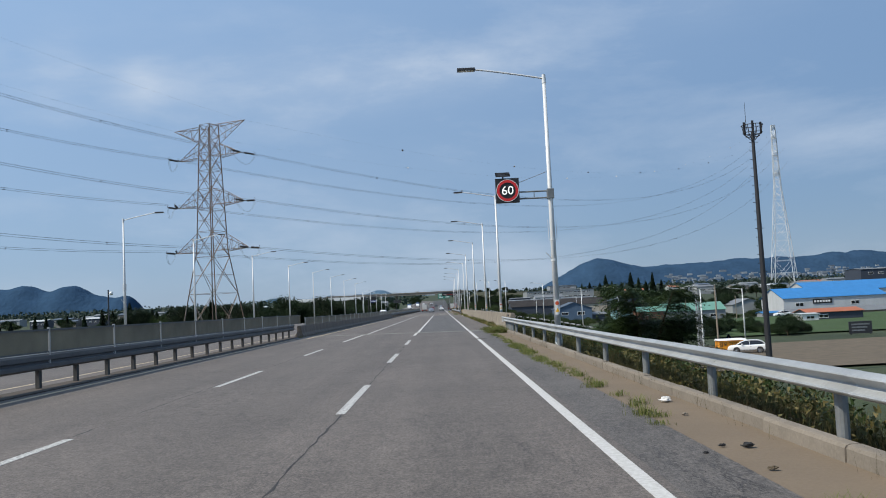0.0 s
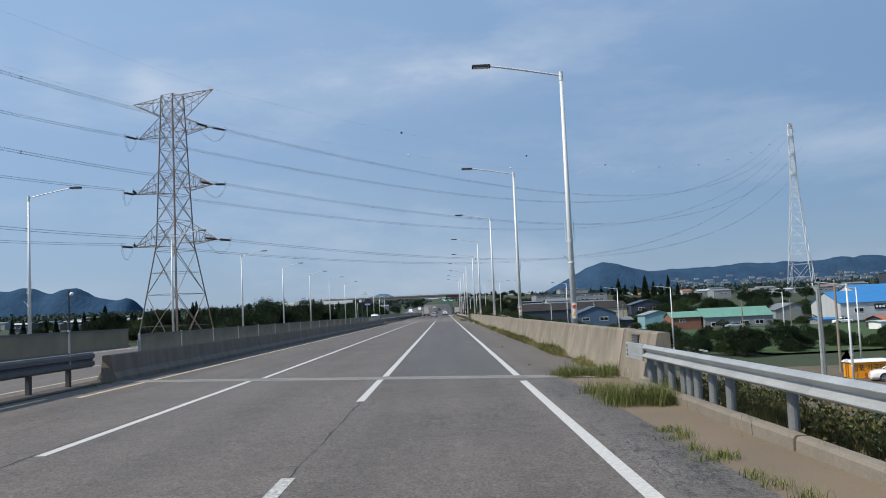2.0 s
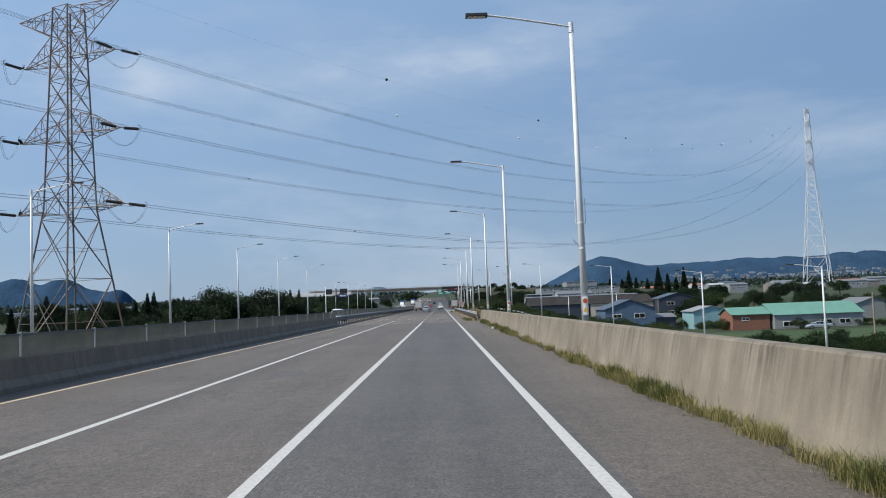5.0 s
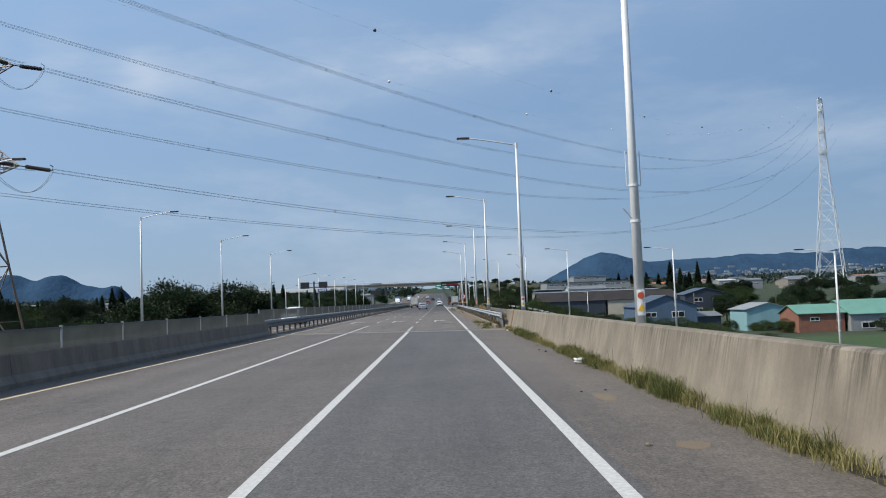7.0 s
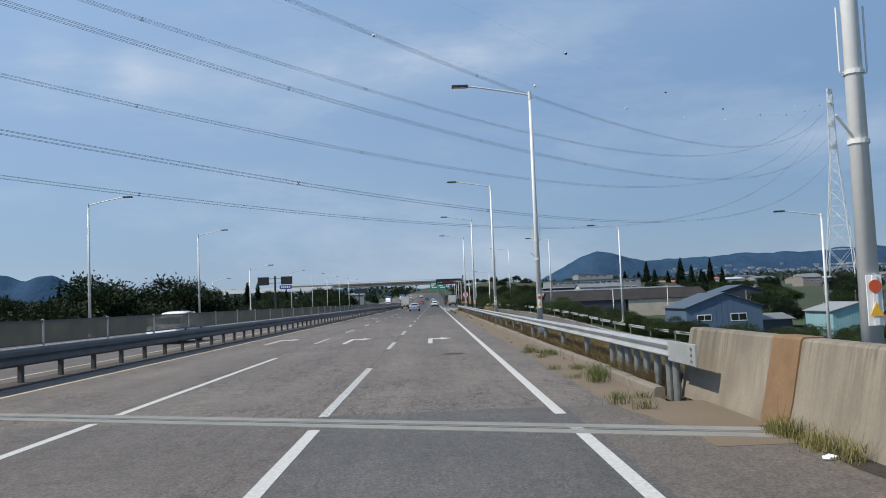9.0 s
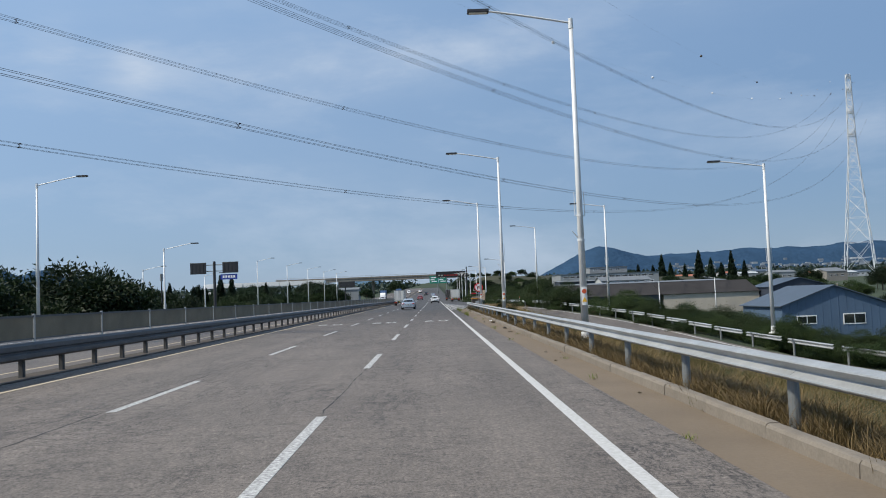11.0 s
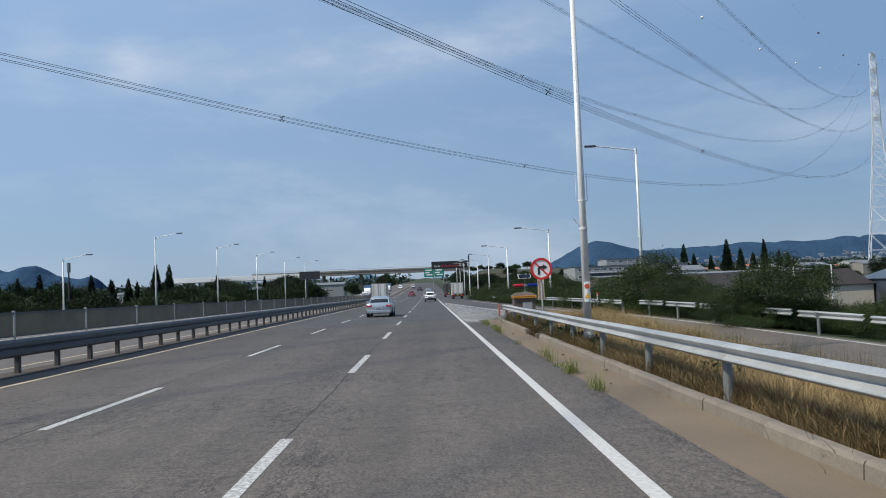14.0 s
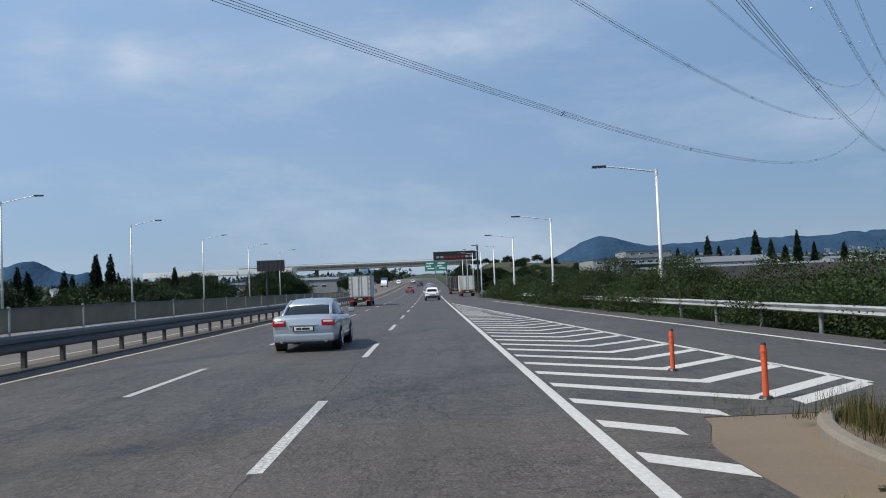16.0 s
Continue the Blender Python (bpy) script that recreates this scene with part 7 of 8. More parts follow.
tube(bm, (0.1, 0, 1.6), (0.1, 0, 2.42), 0.03, None, 8)
box(bm, 0.02, -0.08, 1.6, 0.22, 0.08, 1.68)
part("mast", bm, STEEL_OLD, cab_box)
for xa, xb, col, nm in ((-0.5, 0.04, (0.40, 0.015, 0.03), "red beacon"), (0.22, 0.76, (0.015, 0.05, 0.42), "blue beacon")):
    bm = bmesh.new()
    tube(bm, (xa, 0, 1.98), (xb, 0, 1.98), 0.075, None, 12)
    bmesh.ops.bevel(bm, geom=[e for e in bm.edges if any(len(q.verts) > 6 for q in e.link_faces)], offset=0.03, segments=2, affect="EDGES")
    part("beacon", bm, plain(nm, col, 0.25), cab_box, nm + " lamp")
bm = box(bmesh.new(), 0.04, -0.05, 1.93, 0.22, 0.05, 2.03)
part("beacon_mount", bm, STEEL, cab_box)
bm = bmesh.new()
quad(bm, [(-0.24, -0.25, 2.33), (0.42, -0.25, 2.33), (0.42, 0.2, 2.56), (-0.24, 0.2, 2.56)])
bmesh.ops.solidify(bm, geom=bm.faces[:], thickness=0.03)
sp = part("solar_panel", bm, WHITE, cab_box, "dark solar panel in a white frame")
bm = bmesh.new()
quad(bm, [(-0.21, -0.23, 2.345), (0.39, -0.23, 2.345), (0.39, 0.17, 2.55), (-0.21, 0.17, 2.55)])
bmesh.ops.solidify(bm, geom=bm.faces[:], thickness=0.012)
part("solar_cells", bm, plain("solar cells", (0.012, 0.014, 0.03), 0.2), sp)

# beige notice board with upright lettering
notice = thing("notice_board", "beige upright notice board with dark red lettering", "sign", at=(5.72, 291.2, land(5.72, 291.2)))
bm = box(bmesh.new(), -0.165, -0.015, 1.2, 0.165, 0.015, 2.32, 0.005)
part("board", bm, mat("beige sign sheet", (0.62, 0.52, 0.38), 0.6, vary=0.06), notice)
bm = tube(bmesh.new(), (0.0, 0.03, -0.1), (0.0, 0.03, 2.2), 0.025, None, 8)
part("post", bm, STEEL_OLD, notice)
LETTER = plain("dark red lettering", (0.26, 0.02, 0.02), 0.6)
for k, ch in enumerate("친환경제설제자동"):
    flat_text(ch, 0.135, pose(-0.085, -0.02, 2.245 - 0.136 * k, 90), LETTER, notice, "letter", 0.004)
for k, ch in enumerate("분사구간종점"):
    flat_text(ch, 0.135, pose(0.082, -0.02, 1.975 - 0.136 * k, 90), LETTER, notice, "letter", 0.004)

# orange delineator posts
for x, y in ((4.28, 300.0), (4.42, 296.2)):
    d = thing("delineator_post", "orange plastic delineator post on the asphalt", "delineator post", "delineator posts", at=(x, y, 0))
    bm = bmesh.new()
    tube(bm, (0, 0, 0.03), (0, 0, 0.72), 0.042, 0.038, 12)
    for z in (0.5, 0.62):
        tube(bm, (0, 0, z), (0, 0, z + 0.04), 0.047, None, 12)
    part("stem", bm, ORANGE, d)
    bm = tube(bmesh.new(), (0, 0, 0.005), (0, 0, 0.04), 0.1, 0.08, 14)
    part("foot", bm, BLACK, d)
    bm = tube(bmesh.new(), (0, 0, 0.72), (0, 0, 0.75), 0.04, 0.03, 12)
    part("cap", bm, BLACK, d)
# small reflector post beyond the ramp rail
refl = thing("reflector_post", "short white post with an orange reflector", "reflector post", at=(right_edge(304) + 0.6, 304, 0))
part("post", box(bmesh.new(), -0.04, -0.02, -0.2, 0.04, 0.02, 1.05, 0.01), WHITE, refl)
part("reflector", tube(bmesh.new(), (0, -0.02, 1.1), (0, -0.04, 1.1), 0.085, None, 14), ORANGE, refl)

# overhead message sign on a cantilever
vms = thing("message_gantry", "dark cantilever message sign with red lettering bars", "message sign", at=(11.6, 485, road_z(485)))
bm = tube(bmesh.new(), (0, 0, -1), (0, 0, 10.7), 0.24, 0.2, 12)
part("column", bm, DARK, vms)
bm = bmesh.new()
for z in (7.7, 9.0):
    tube(bm, (0, 0, z), (-2.0, 0, z), 0.12, None, 8)
part("arm", bm, DARK, vms)
bm = box(bmesh.new(), -10.6, -0.4, 7.25, -0.4, 0.4, 9.3, 0.05)
panel = part("panel", bm, BLACK, vms)
for k in range(9):
    bm = box(bmesh.new(), -9.9 + 1.0 * k, -0.43, 7.75, -9.2 + 1.0 * k, -0.4, 8.2)
    part("text_bar", bm, plain("red LED text", (0.22, 0.015, 0.012), 0.5, emit=0.06) if 1 < k < 7 else plain("white LED text", (0.30, 0.29, 0.26), 0.5, emit=0.04), panel)
# green direction signs
for x0, x1 in ((-1.8, 2.1), (2.5, 6.4)):
    g = thing("direction_sign", "green overhead direction sign with white bars", "direction sign", "direction signs", at=((x0 + x1) / 2, 600, road_z(600)))
    h = (x1 - x0) / 2
    bm = box(bmesh.new(), -h, -0.05, 5.0, h, 0.05, 8.6, 0.03)
    b2 = part("panel", bm, plain("sign green", (0.01, 0.20, 0.14), 0.5), g)
    for z, a, b in ((7.6, -0.7, 0.7), (6.6, -0.8, 0.2), (5.7, -0.5, 0.8)):
        part("text_bar", box(bmesh.new(), a * h, -0.08, z, b * h, -0.05, z + 0.5), WHITE, b2)
    part("column", tube(bmesh.new(), (h, 0.2, -0.5), (h, 0.2, 9.4), 0.2, None, 10), STEEL_OLD, g)

# message signs of the opposite carriageway, seen from behind
def back_sign(x, y, z, with_blue, turn=0):
    s = thing("message_sign", "two dark message panels on a steel mast, seen from behind", "message sign", "message signs", at=(x, y, z), turn=turn)
    part("mast", tube(bmesh.new(), (0, 0, -3), (0, 0, 6.6), 0.17, 0.15, 12), DARK, s)
    for sx in (-1, 1):
        a, b = sorted((sx * 0.95, sx * 2.7))
        bm = box(bmesh.new(), a, -0.14, 5.2 + (0.0 if sx < 0 else 0.05), b, 0.14, 6.45 + (0 if sx < 0 else 0.05), 0.02)
        p = part("panel", bm, DARK, s)
        for k in range(4):
            part("stiffener", box(bmesh.new(), a + 0.2 + 0.42 * k, -0.17, 5.25, a + 0.26 + 0.42 * k, -0.14, 6.4), BLACK, p)
        part("frame", box(bmesh.new(), a - 0.02, -0.16, 6.43, b + 0.02, 0.16, 6.49), STEEL_OLD, p)
        bm = bmesh.new()
        for zz in (5.5, 6.2):
            tube(bm, (0, 0, zz), (sx * 0.95, 0, zz), 0.05, None, 8)
        part("arm", bm, STEEL_OLD, s)
    if with_blue:
        bm = box(bmesh.new(), 0.7, -0.06, 4.5, 2.6, -0.02, 5.1, 0.01)
        p = part("blue_plate", bm, plain("blue sign", (0.02, 0.05, 0.30), 0.5), s, "blue name plate with white bars")
        for k in range(5):
            part("text_bar", box(bmesh.new(), 0.95 + 0.3 * k, -0.075, 4.68, 1.15 + 0.3 * k, -0.06, 4.95), WHITE, p)
    return s


back_sign(-24.85, 289.6, 0, True)
wide = thing("message_sign", "wide dark message panel on a slim mast, seen from behind", "message sign", "message signs", at=(-20.3, 392, 0))
part("mast", tube(bmesh.new(), (-0.6, 0.3, -3), (-0.6, 0.3, 5.9), 0.14, 0.12, 12), DARK, wide)
slab = part("panel", box(bmesh.new(), -1.75, -0.16, 4.6, 1.75, 0.16, 5.95, 0.03), DARK, wide)
for k in range(6):
    part("stiffener", box(bmesh.new(), -1.5 + 0.58 * k, -0.19, 4.68, -1.44 + 0.58 * k, -0.16, 5.88), BLACK, slab)
part("frame", box(bmesh.new(), -1.78, -0.18, 5.94, 1.78, 0.18, 6.0), STEEL_OLD, slab)

# overpass far ahead
over = thing("overpass", "pale concrete overpass crossing the valley on round piers", "overpass", kind="structure")
bm = bmesh.new()
box(bm, -98, 715, 13.0, 22, 727, 14.6)
box(bm, -98, 714.7, 14.6, 22, 715, 15.4)
part("deck", bm, CONCRETE_DARK, over)
for k in range(14):
    x = -185 + 21 * k
    if -28 < x < 6 or x < -98 or x > 20:
        continue
    part("pier", tube(bmesh.new(), (x, 721, field_z(x, 721) - 1), (x, 721, 13.0), 1.0, None, 12), CONCRETE_DARK, over)
for k in range(15):
    x = -97 + 8.4 * k
    part("railing_post", box(bmesh.new(), x - 0.08, 714.75, 15.38, x + 0.08, 714.9, 16.2), STEEL, over)
part("railing", box(bmesh.new(), -98, 714.78, 16.08, 22, 714.86, 16.2), STEEL, over)
via = thing("viaduct", "white concrete viaduct span on the far side of the trees", "viaduct", kind="structure")
bm = bmesh.new()
for a, b in ((-125, -104), (-103.4, -84), (-83.4, -60)):
    box(bm, a, 650, 10.6, b, 662, 12.9, 0.1)
part("deck", bm, WHITE, via)
for x in (-116, -95, -72):
    part("pier", tube(bmesh.new(), (x, 656, field_z(x, 656) - 1), (x, 656, 10.6), 1.2, None, 12), CONCRETE, via)
# far slope on the right
bm = bmesh.new()
n = 24
rows = [[bm.verts.new((13 + 175 * i / n, 640 + 130 * j / n, field_z(0, 640) - 0.5 + 14.5 * math.sin(math.pi * (0.06 + 0.94 * j / n)) ** 0.9 * (1 - 0.5 * i / n) * smoothstep(0, 0.14, i / n + 0.03) + 0.8 * noise.noise(Vector((i * 0.7, j * 0.7, 2))))) for i in range(n + 1)] for j in range(n + 1)]
for a, b in zip(rows[:-1], rows[1:]):
    for i in range(n):
        bm.faces.new((a[i], a[i + 1], b[i + 1], b[i]))
tagged(part("bank", bm, mat("dry grass bank", (0.045, 0.046, 0.022), 1.0, vary=0.4, scale=0.1, fine=2.0, bump=0.4, bump_dist=0.1), smooth=True), "dry grassy embankment that carries the side road to the overpass", "bank", kind="structure")

scatter(broads, [(18 + 5 * k + rng.uniform(-2, 2), 675 + rng.uniform(-8, 40), rng.uniform(0.5, 0.85)) for k in range(24)], z=6.5)
scatter(broads, [(22 + 4 * k + rng.uniform(-2, 2), 712 + rng.uniform(-4, 8), rng.uniform(0.4, 0.6)) for k in range(9)], z=11.5)
scatter(broads, [(16 + 2.6 * k + rng.uniform(-2, 2), 640 + rng.uniform(-6, 10), rng.uniform(0.55, 0.95)) for k in range(30)], z=1.5)
scatter(broads, [(16 + 4.5 * k + rng.uniform(-2, 2), 660 + rng.uniform(-6, 10), rng.uniform(0.5, 0.85)) for k in range(18)], z=4.5)
# far woods towards the horizon, too many to count
v, f = [], []
n = 26000
px, py = rng.uniform(-1500, 1500, n), 960 + 900 * rng.uniform(0, 1, n) ** 1.5
px = px + np.where(np.abs(px) < 24, 60, 0)
hump = np.array([10 + 7 * noise.noise(Vector((x * 0.012, y * 0.01, 5))) for x, y in zip(px, py)])
pz = -6.2 + 0.018 * (py - 320) + hump * rng.uniform(0.05, 1.0, n)
v, f = cards(np.stack([px, py, pz], 1), rng.normal(0, 1, (n, 3)), 3.4, 1.4, 0.0, True)
# haze over the far woods is part of this leaf colour
tagged(new("far_wood", leaf_mesh("far_wood", v, f, leafy("hazy far leaves", (0.030, 0.052, 0.040), (0.045, 0.070, 0.052)))), "dark band of far woods below the hills", "woods", kind="stuff")

# kerb inlet where the gutter drains
inlet = thing("drain_inlet", "broken concrete drain inlet in the kerb line", "drain", kind="structure", at=(3.5, 276.5, 0))
for a in ((0.0, -0.02, -0.35, 0.85, 0.14, 0.14), (0.0, 2.9, -0.35, 0.95, 3.06, 0.13), (0.9, 0.14, -0.35, 1.04, 2.9, 0.05), (0.28, 0.9, -0.35, 0.9, 1.06, 0.12)):
    part("wall", box(bmesh.new(), *a, 0.02), KERB, inlet)
part("floor", box(bmesh.new(), 0.06, 0.0, -0.4, 0.9, 2.9, -0.3), BARRIER, inlet, "dark silted floor of the inlet")

# ------------------------------------------------------------------ masts and poles in the fields
MAST_BLACK = mat("black painted mast", (0.022, 0.022, 0.026), 0.6, vary=0.2, scale=2, fine=10)
mast = thing("radio_mast", "dark slender radio mast with a round platform", "radio mast", at=(29.6, 78.2, -0.55))
part("pole", tube(bmesh.new(), (0, 0, -7), (0, 0, 17.0), 0.30, 0.14, 12), MAST_BLACK, mast)
bm = bmesh.new()
for z, r in ((16.6, 0.62), (17.6, 0.95), (16.9, 0.85)):
    for k in range(16):
        a, b = 2 * math.pi * k / 16, 2 * math.pi * (k + 1) / 16
        tube(bm, (r * math.cos(a), r * math.sin(a), z), (r * math.cos(b), r * math.sin(b), z), 0.035, None, 5, False)
for k in range(8):
    a = 2 * math.pi * k / 8
    tube(bm, (0.85 * math.cos(a), 0.85 * math.sin(a), 16.9), (0.95 * math.cos(a), 0.95 * math.sin(a), 17.6), 0.03, None, 5)
    tube(bm, (0.15 * math.cos(a), 0.15 * math.sin(a), 16.2), (0.85 * math.cos(a), 0.85 * math.sin(a), 16.9), 0.03, None, 5)
part("platform", bm, MAST_BLACK, mast)
for k in range(5):
    a = 1.1 * k
    part("antenna", box(bmesh.new(), 0.8 * math.cos(a) - 0.09, 0.8 * math.sin(a) - 0.06, 16.8, 0.8 * math.cos(a) + 0.09, 0.8 * math.sin(a) + 0.06, 17.9, 0.02), MAST_BLACK, mast)
part("lightning_rod", tube(bmesh.new(), (-0.55, 0, 17.2), (-0.55, 0, 19.8), 0.03, 0.015, 6), MAST_BLACK, mast)
bm = bmesh.new()
for k in range(26):
    z = -4 + 0.8 * k
    tube(bm, (-0.42, -0.05, z), (0.42 if k % 5 == 0 else -0.1, -0.05, z), 0.025, None, 5)
part("step_irons", bm, MAST_BLACK, mast)
tele = thing("radio_mast", "grey telecom pole with a slim antenna drum", "radio mast", at=(-73.2, 420, 0))
part("pole", tube(bmesh.new(), (0, 0, -6), (0, 0, 8.8), 0.22, 0.14, 10), DARK, tele)
part("antenna", tube(bmesh.new(), (0, 0, 8.6), (0, 0, 10.6), 0.36, 0.36, 12), STEEL_OLD, tele)
campole = thing("camera_pole", "dark pole with a white dome camera beyond the road", "camera pole", at=(-118.4, 300, 0))
part("pole", tube(bmesh.new(), (0, 0, -6), (0, 0, 13.6), 0.3, 0.25, 10), DARK, campole)
bm = bmesh.new()
bmesh.ops.create_icosphere(bm, subdivisions=2, radius=0.7, matrix=Matrix.Translation((1.0, 0, 12.3)))
part("dome", bm, WHITE, campole)
for x, y, z0, z1, mt in ((33.6, 112, -6.2, 2.1, STEEL), (34.1, 112.6, -6.2, 2.6, STEEL_OLD), (38.5, 119, -6.2, 2.9, CONCRETE), (58, 200, -6.4, 1.0, CONCRETE), (84, 240, -6.4, 0.8, CONCRETE), (60, 318, -6.4, 1.2, CONCRETE), (72, 300, -6.4, 0.5, BARK)):
    u = thing("utility_pole", "plain upright utility pole in the field", "utility pole", "utility poles", at=(x, y, 0))
    part("pole", tube(bmesh.new(), (0, 0, z0 - 0.3), (0, 0, z1), 0.14, 0.1, 10), mt, u)
    bm = bmesh.new()
    tube(bm, (0, 0, z1), (0, 0, z1 + 0.12), 0.12, 0.05, 8)
    part("cap", bm, STEEL_OLD, u)

# orange advertising container
ad = thing("advert_container", "orange advertising box with black and red lettering under a white roof", "advertising box", at=(38.1, 113.0, -6.3))
bm = box(bmesh.new(), -1.75, -0.8, -0.3, 1.75, 0.9, 1.75, 0.03)
part("body", bm, plain("advert orange", (0.85, 0.32, 0.015), 0.5), ad)
bm = bmesh.new()
loft(bm, [[(-1.9, -0.95, 1.75), (1.9, -0.95, 1.75), (1.9, 1.0, 1.75), (-1.9, 1.0, 1.75)], [(-1.7, -0.7, 1.95), (1.7, -0.7, 1.95), (1.7, 0.8, 1.95), (-1.7, 0.8, 1.95)]])
part("roof", bm, WHITE, ad)
flat_text("김포 가구단지", 0.62, pose(0, -0.82, 1.22, 90), BLACK, ad, "lettering", 0.01)
flat_text("5,000평", 0.62, pose(0.25, -0.82, 0.55, 90), plain("advert red", (0.55, 0.02, 0.01), 0.5), ad, "lettering", 0.01)
bm = box(bmesh.new(), -1.5, -0.82, 0.02, 1.5, -0.81, 0.14)
part("text_bar", bm, BLACK, ad)
tri = thing("crossing_sign", "blue triangular-topped crossing sign on a post", "traffic sign", at=(42.0, 125, 0))
part("post", tube(bmesh.new(), (0, 0, -6.6), (0, 0, -4.6), 0.05, None, 8), STEEL, tri)
bm = bmesh.new()
fc = bm.faces.new([bm.verts.new(p) for p in ((-0.75, -0.06, -5.5), (0.75, -0.06, -5.5), (0.55, -0.06, -5.0), (0.0, -0.06, -4.3), (-0.55, -0.06, -5.0))])
bmesh.ops.solidify(bm, geom=[fc], thickness=0.03)
pl = part("plate", bm, plain("sign blue", (0.02, 0.10, 0.45), 0.5), tri)
bm = bmesh.new()
fc = bm.faces.new([bm.verts.new(p) for p in ((-0.3, -0.1, -5.3), (0.3, -0.1, -5.3), (0, -0.1, -4.7))])
bmesh.ops.solidify(bm, geom=[fc], thickness=0.02)
part("symbol", bm, WHITE, pl)
bill = thing("billboard", "dark billboard on two posts with pale bars", "billboard", at=(69, 140, 0))
for x in (-1.6, 1.6):
    part("post", tube(bmesh.new(), (x, 0, -6.6), (x, 0, -4.0), 0.1, None, 8), BLACK, bill)
bp = part("board", box(bmesh.new(), -1.9, -0.1, -6.0, 1.9, 0.1, -4.0, 0.02), DARK, bill)
for k in range(3):
    part("text_bar", box(bmesh.new(), -1.5, -0.13, -4.6 - 0.5 * k, 1.5 - 0.4 * k, -0.1, -4.35 - 0.5 * k), STEEL_OLD, bp)
# parked vehicles in the fields
for src, x, y, turn, label in ((suv, 41, 108, 70, "silver van parked on the sandy yard"), (suv, 103, 249, 90, "white pickup parked beside the hoarding"), (sedan, 78, 255, 80, "dark car parked by the field edge")):
    c = copy_thing(src, pose(x, y, land(x, y) + 0.2, 0, 0, turn))
    tagged(c, label, "car", "parked cars")

# ------------------------------------------------------------------ arrows, manholes, litter
def turn_arrow(x, y):
    bm = bmesh.new()
    for pts in (((-0.09, 0), (0.09, 0), (0.09, 3.6), (-0.09, 4.3)), ((-0.09, 4.3), (0.09, 3.6), (0.45, 3.6), (0.45, 4.3)), ((0.45, 3.0), (0.95, 3.95), (0.45, 4.9))):
        lo, hi = [bm.verts.new((x + a, y + b, 0.0005)) for a, b in pts], [bm.verts.new((x + a, y + b, 0.005)) for a, b in pts]
        bm.faces.new(hi)
        for k in range(len(pts)):
            bm.faces.new((lo[k], lo[(k + 1) % len(pts)], hi[(k + 1) % len(pts)], hi[k]))
    bmesh.ops.recalc_face_normals(bm, faces=bm.faces)
    return tagged(part("turn_arrow", bm, PAINT), "white right-turn arrow painted on the lane", "road marking", "road markings", "structure")


for x, y in ((-0.2, 191.6), (-3.9, 194.0), (-7.7, 196.4)):
    turn_arrow(x, y)
for x, y, r in ((1.75, 43.3, 0.36), (0.55, 184.5, 0.33)):
    mh = thing("manhole_cover", "round rusty iron manhole cover set in the asphalt", "manhole cover", "manhole covers", "structure", at=(x, y, 0))
    part("lid", tube(bmesh.new(), (0, 0, 0.0005), (0, 0, 0.010), r, r, 28), mat("rusty iron", (0.07, 0.05, 0.04), 0.7, 0.4, vary=0.3, scale=6, fine=40, bump=0.4), mh)
    part("ring", tube(bmesh.new(), (0, 0, 0.0002), (0, 0, 0.007), r + 0.07, r + 0.07, 28), ASPHALT_NEW, mh)


def litter(label, x, y, z, size, material, lumps=3, category="litter"):
    o = thing("litter", label, category, "litter", at=(x, y, z))
    bm = bmesh.new()
    bmesh.ops.create_icosphere(bm, subdivisions=3, radius=1.0)
    for v in bm.verts:
        k = 1 + 0.5 * noise.noise(v.co * 1.4 + Vector((y, x, 0))) + 0.28 * noise.noise(v.co * 2.6 + Vector((x, y, 0)))
        v.co = Vector((v.co.x * size * k, v.co.y * size * 0.8 * k, max(0.0, (v.co.z * 0.45 + 0.35) * size * k)))
    part("crumpled_sheet", bm, material, o)
    return o


BAG = plain("white plastic film", (0.75, 0.75, 0.74), 0.4)
litter("crumpled white plastic bag on the shoulder", 3.7, 143.1, 0.0, 0.17, BAG)
litter("white plastic scrap in the gutter", 3.4, 246.0, 0.0, 0.09, BAG)
litter("white plastic scrap at the parapet foot", 3.75, 166.3, 0.0, 0.06, BAG)
litter("crushed paper cup in the gutter", 3.45, 15.2, 0.0, 0.09, BAG)
litter("torn piece of cloth in the gutter", 3.35, 243.0, 0.0, 0.12, SOIL)
litter("dark lump of rubber in the gutter", 3.3, 234.5, 0.0, 0.09, RUBBER)
litter("dark lump of rubber in the gutter", 3.2, 11.0, 0.0, 0.06, RUBBER)
litter("grey stone beside the kerb", 3.4, 265.2, 0.0, 0.05, KERB)
for k in range(40):
    y = rng.uniform(0, 292)
    x = rng.uniform(2.65, 3.45)
    if 56 < y < 172:
        x = rng.uniform(2.4, 3.9)
    litter("small stone or scrap on the shoulder", x, y, 0.0, rng.uniform(0.02, 0.045), (SOIL, KERB, RUBBER)[k % 3])
stick = thing("broken_stick", "broken brown stick lying in the gutter", "stick", at=(3.2, 230.6, 0.02))
part("wood", tube(bmesh.new(), (-0.09, -0.02, 0), (0.1, 0.02, 0.005), 0.016, 0.011, 7), BARK, stick)
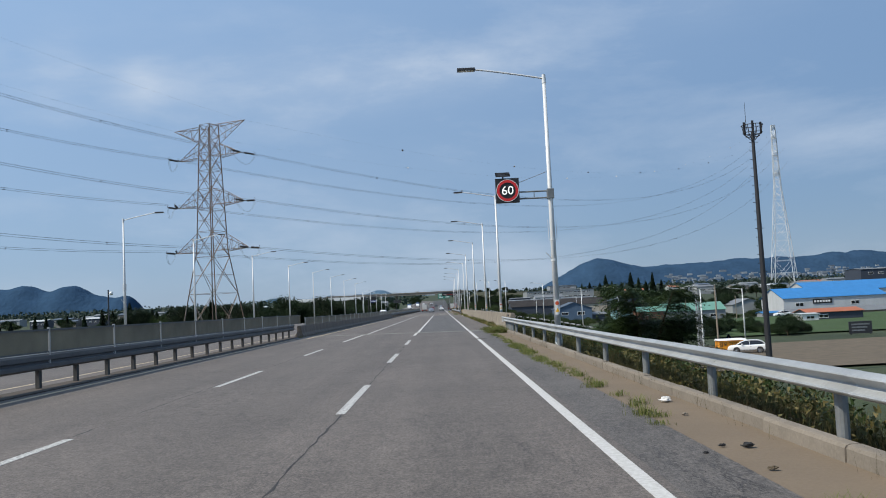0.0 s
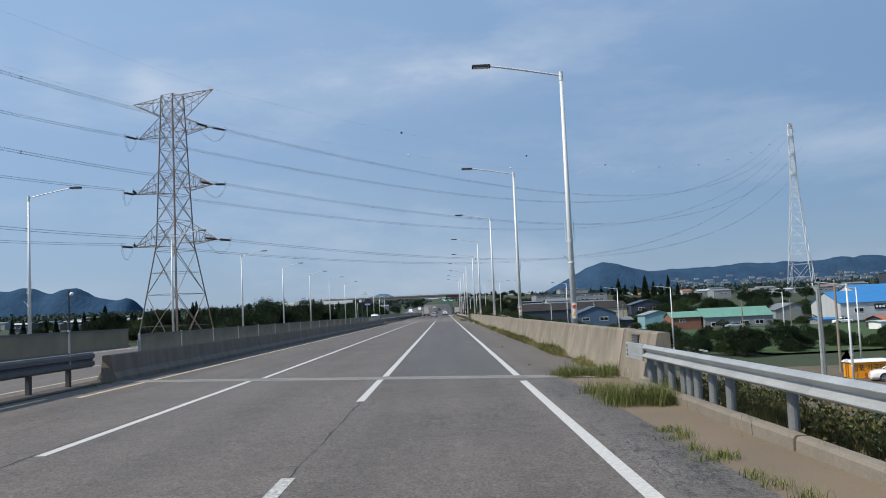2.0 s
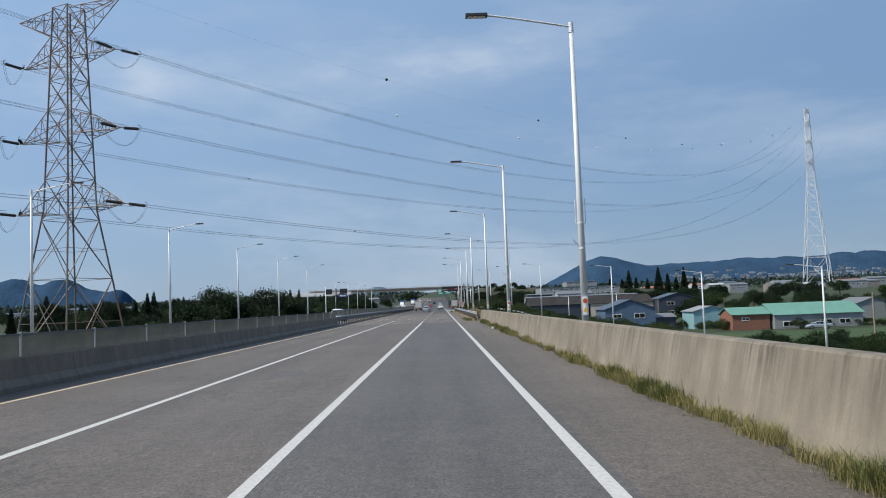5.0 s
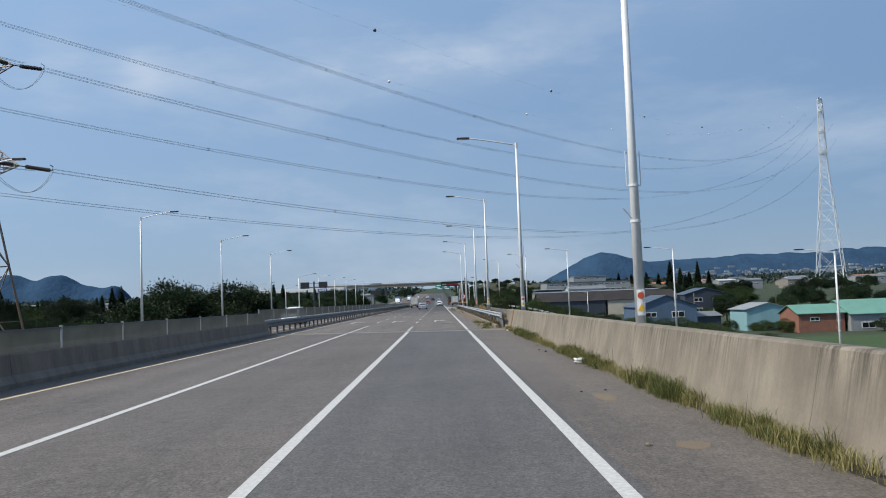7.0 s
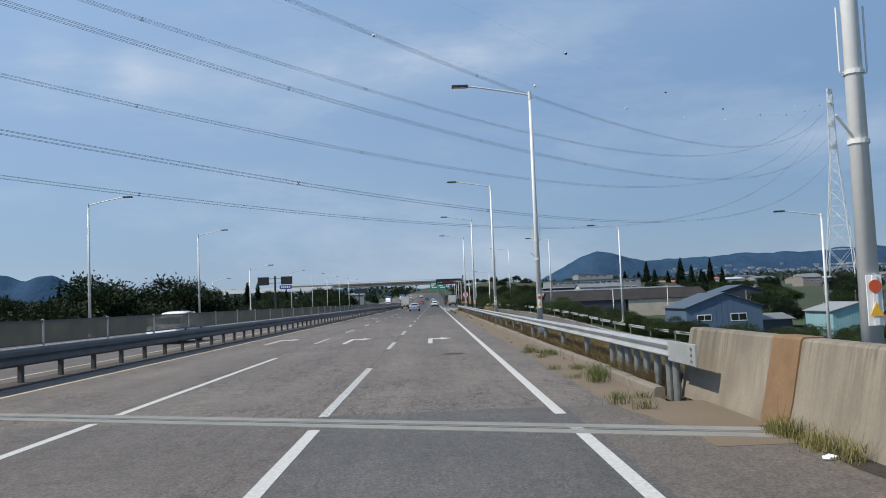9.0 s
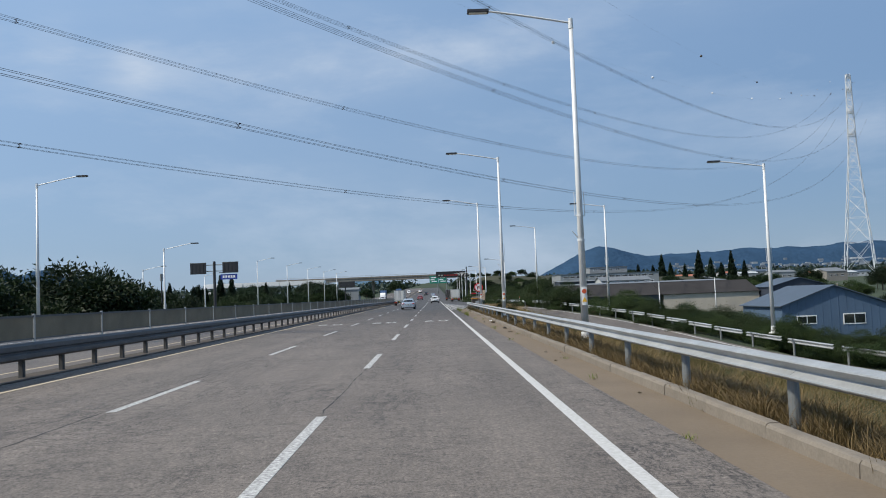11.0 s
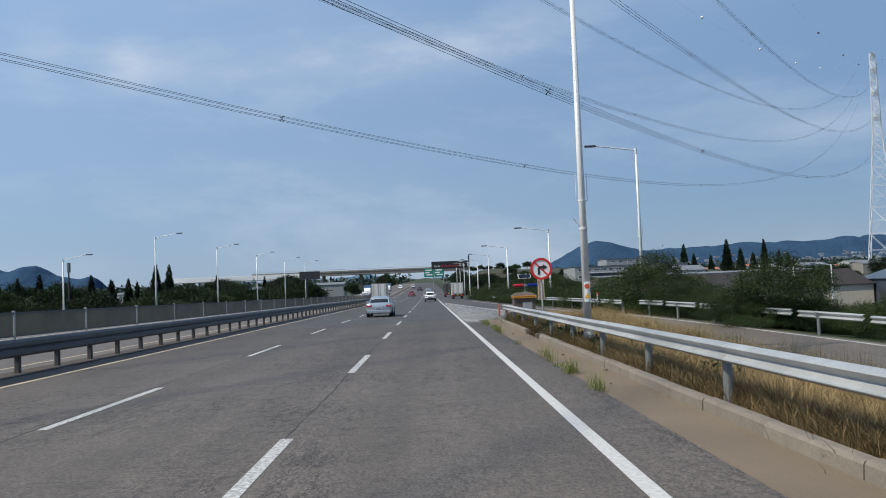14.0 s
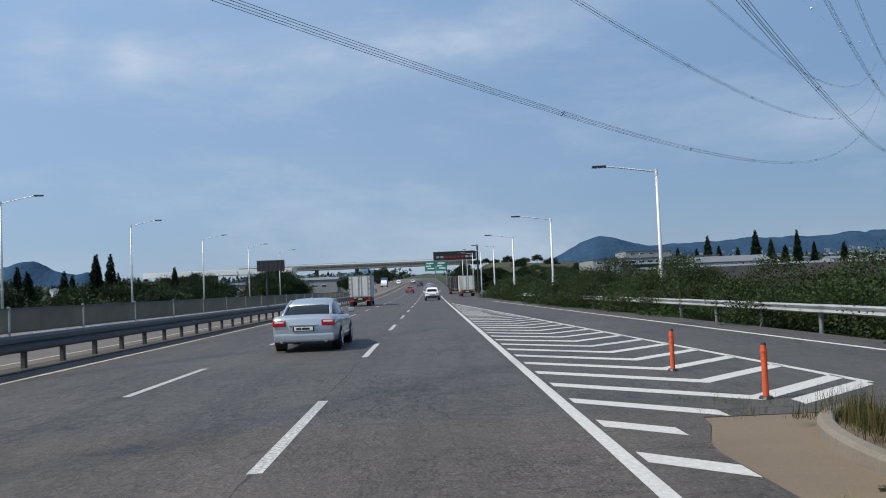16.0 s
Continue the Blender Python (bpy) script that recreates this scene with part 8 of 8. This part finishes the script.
# worn patches in the surface
def blotch(name, label, x, y, rx, ry, material):
    bm = bmesh.new()
    c = bm.verts.new((x, y, 0.006))
    ring = [bm.verts.new((x + rx * math.cos(a) * (1 + 0.4 * noise.noise(Vector((a * 2, x, y)))), y + ry * math.sin(a) * (1 + 0.4 * noise.noise(Vector((a * 2, y, x)))), 0.002)) for a in [2 * math.pi * k / 22 for k in range(22)]]
    for k in range(22):
        bm.faces.new((c, ring[k], ring[(k + 1) % 22]))
    return tagged(part(name, bm, material), label, "road surface", "road patches", "structure")


for x, y, rx, ry in ((-4.1, 84.5, 0.5, 1.3), (-5.9, 86.5, 0.3, 0.8), (-3.9, 111.0, 0.4, 1.2), (-0.4, 145, 0.5, 2.2), (-4.0, 95, 0.35, 0.7)):
    blotch("tar_patch", "dark tar patch in the asphalt", x, y, rx, ry, ASPHALT_NEW)
for x, y, rx, ry in ((2.9, 136.0, 0.16, 0.6), (2.95, 131.4, 0.2, 0.25)):
    blotch("worn_patch", "pale worn patch in the shoulder", x, y, rx, ry, GUTTER)
# tar seams along the lanes
for x0, y0, y1 in ((-1.69, -10, 57), (-5.55, -10, 57), (-1.73, 171, 420), (-5.45, 171, 420)):
    bm = bmesh.new()
    n = int((y1 - y0) / 0.25)
    pts = [(x0 + 0.05 * noise.noise(Vector((x0, k * 0.12, 0))) + 0.035 * noise.noise(Vector((x0, k * 0.6, 4))) + 0.014 * noise.noise(Vector((x0, k * 1.73, 8))), y0 + 0.25 * k) for k in range(n + 1)]
    for k, ((xa, ya), (xb, yb)) in enumerate(zip(pts[:-1], pts[1:])):
        wa, wb = [max(0.002, 0.010 + 0.022 * noise.noise(Vector((x0, q * 0.43, 9)))) for q in (k, k + 1)]
        quad(bm, [(xa - wa, ya, road_z(ya) + 0.0025), (xa + wa, ya, road_z(ya) + 0.0025), (xb + wb, yb, road_z(yb) + 0.0025), (xb - wb, yb, road_z(yb) + 0.0025)])
    tagged(part("tar_seam", bm, plain("tar", (0.035, 0.033, 0.032), 0.8)), "dark uneven seam between two asphalt lanes", "road seam", "road seams", "structure")
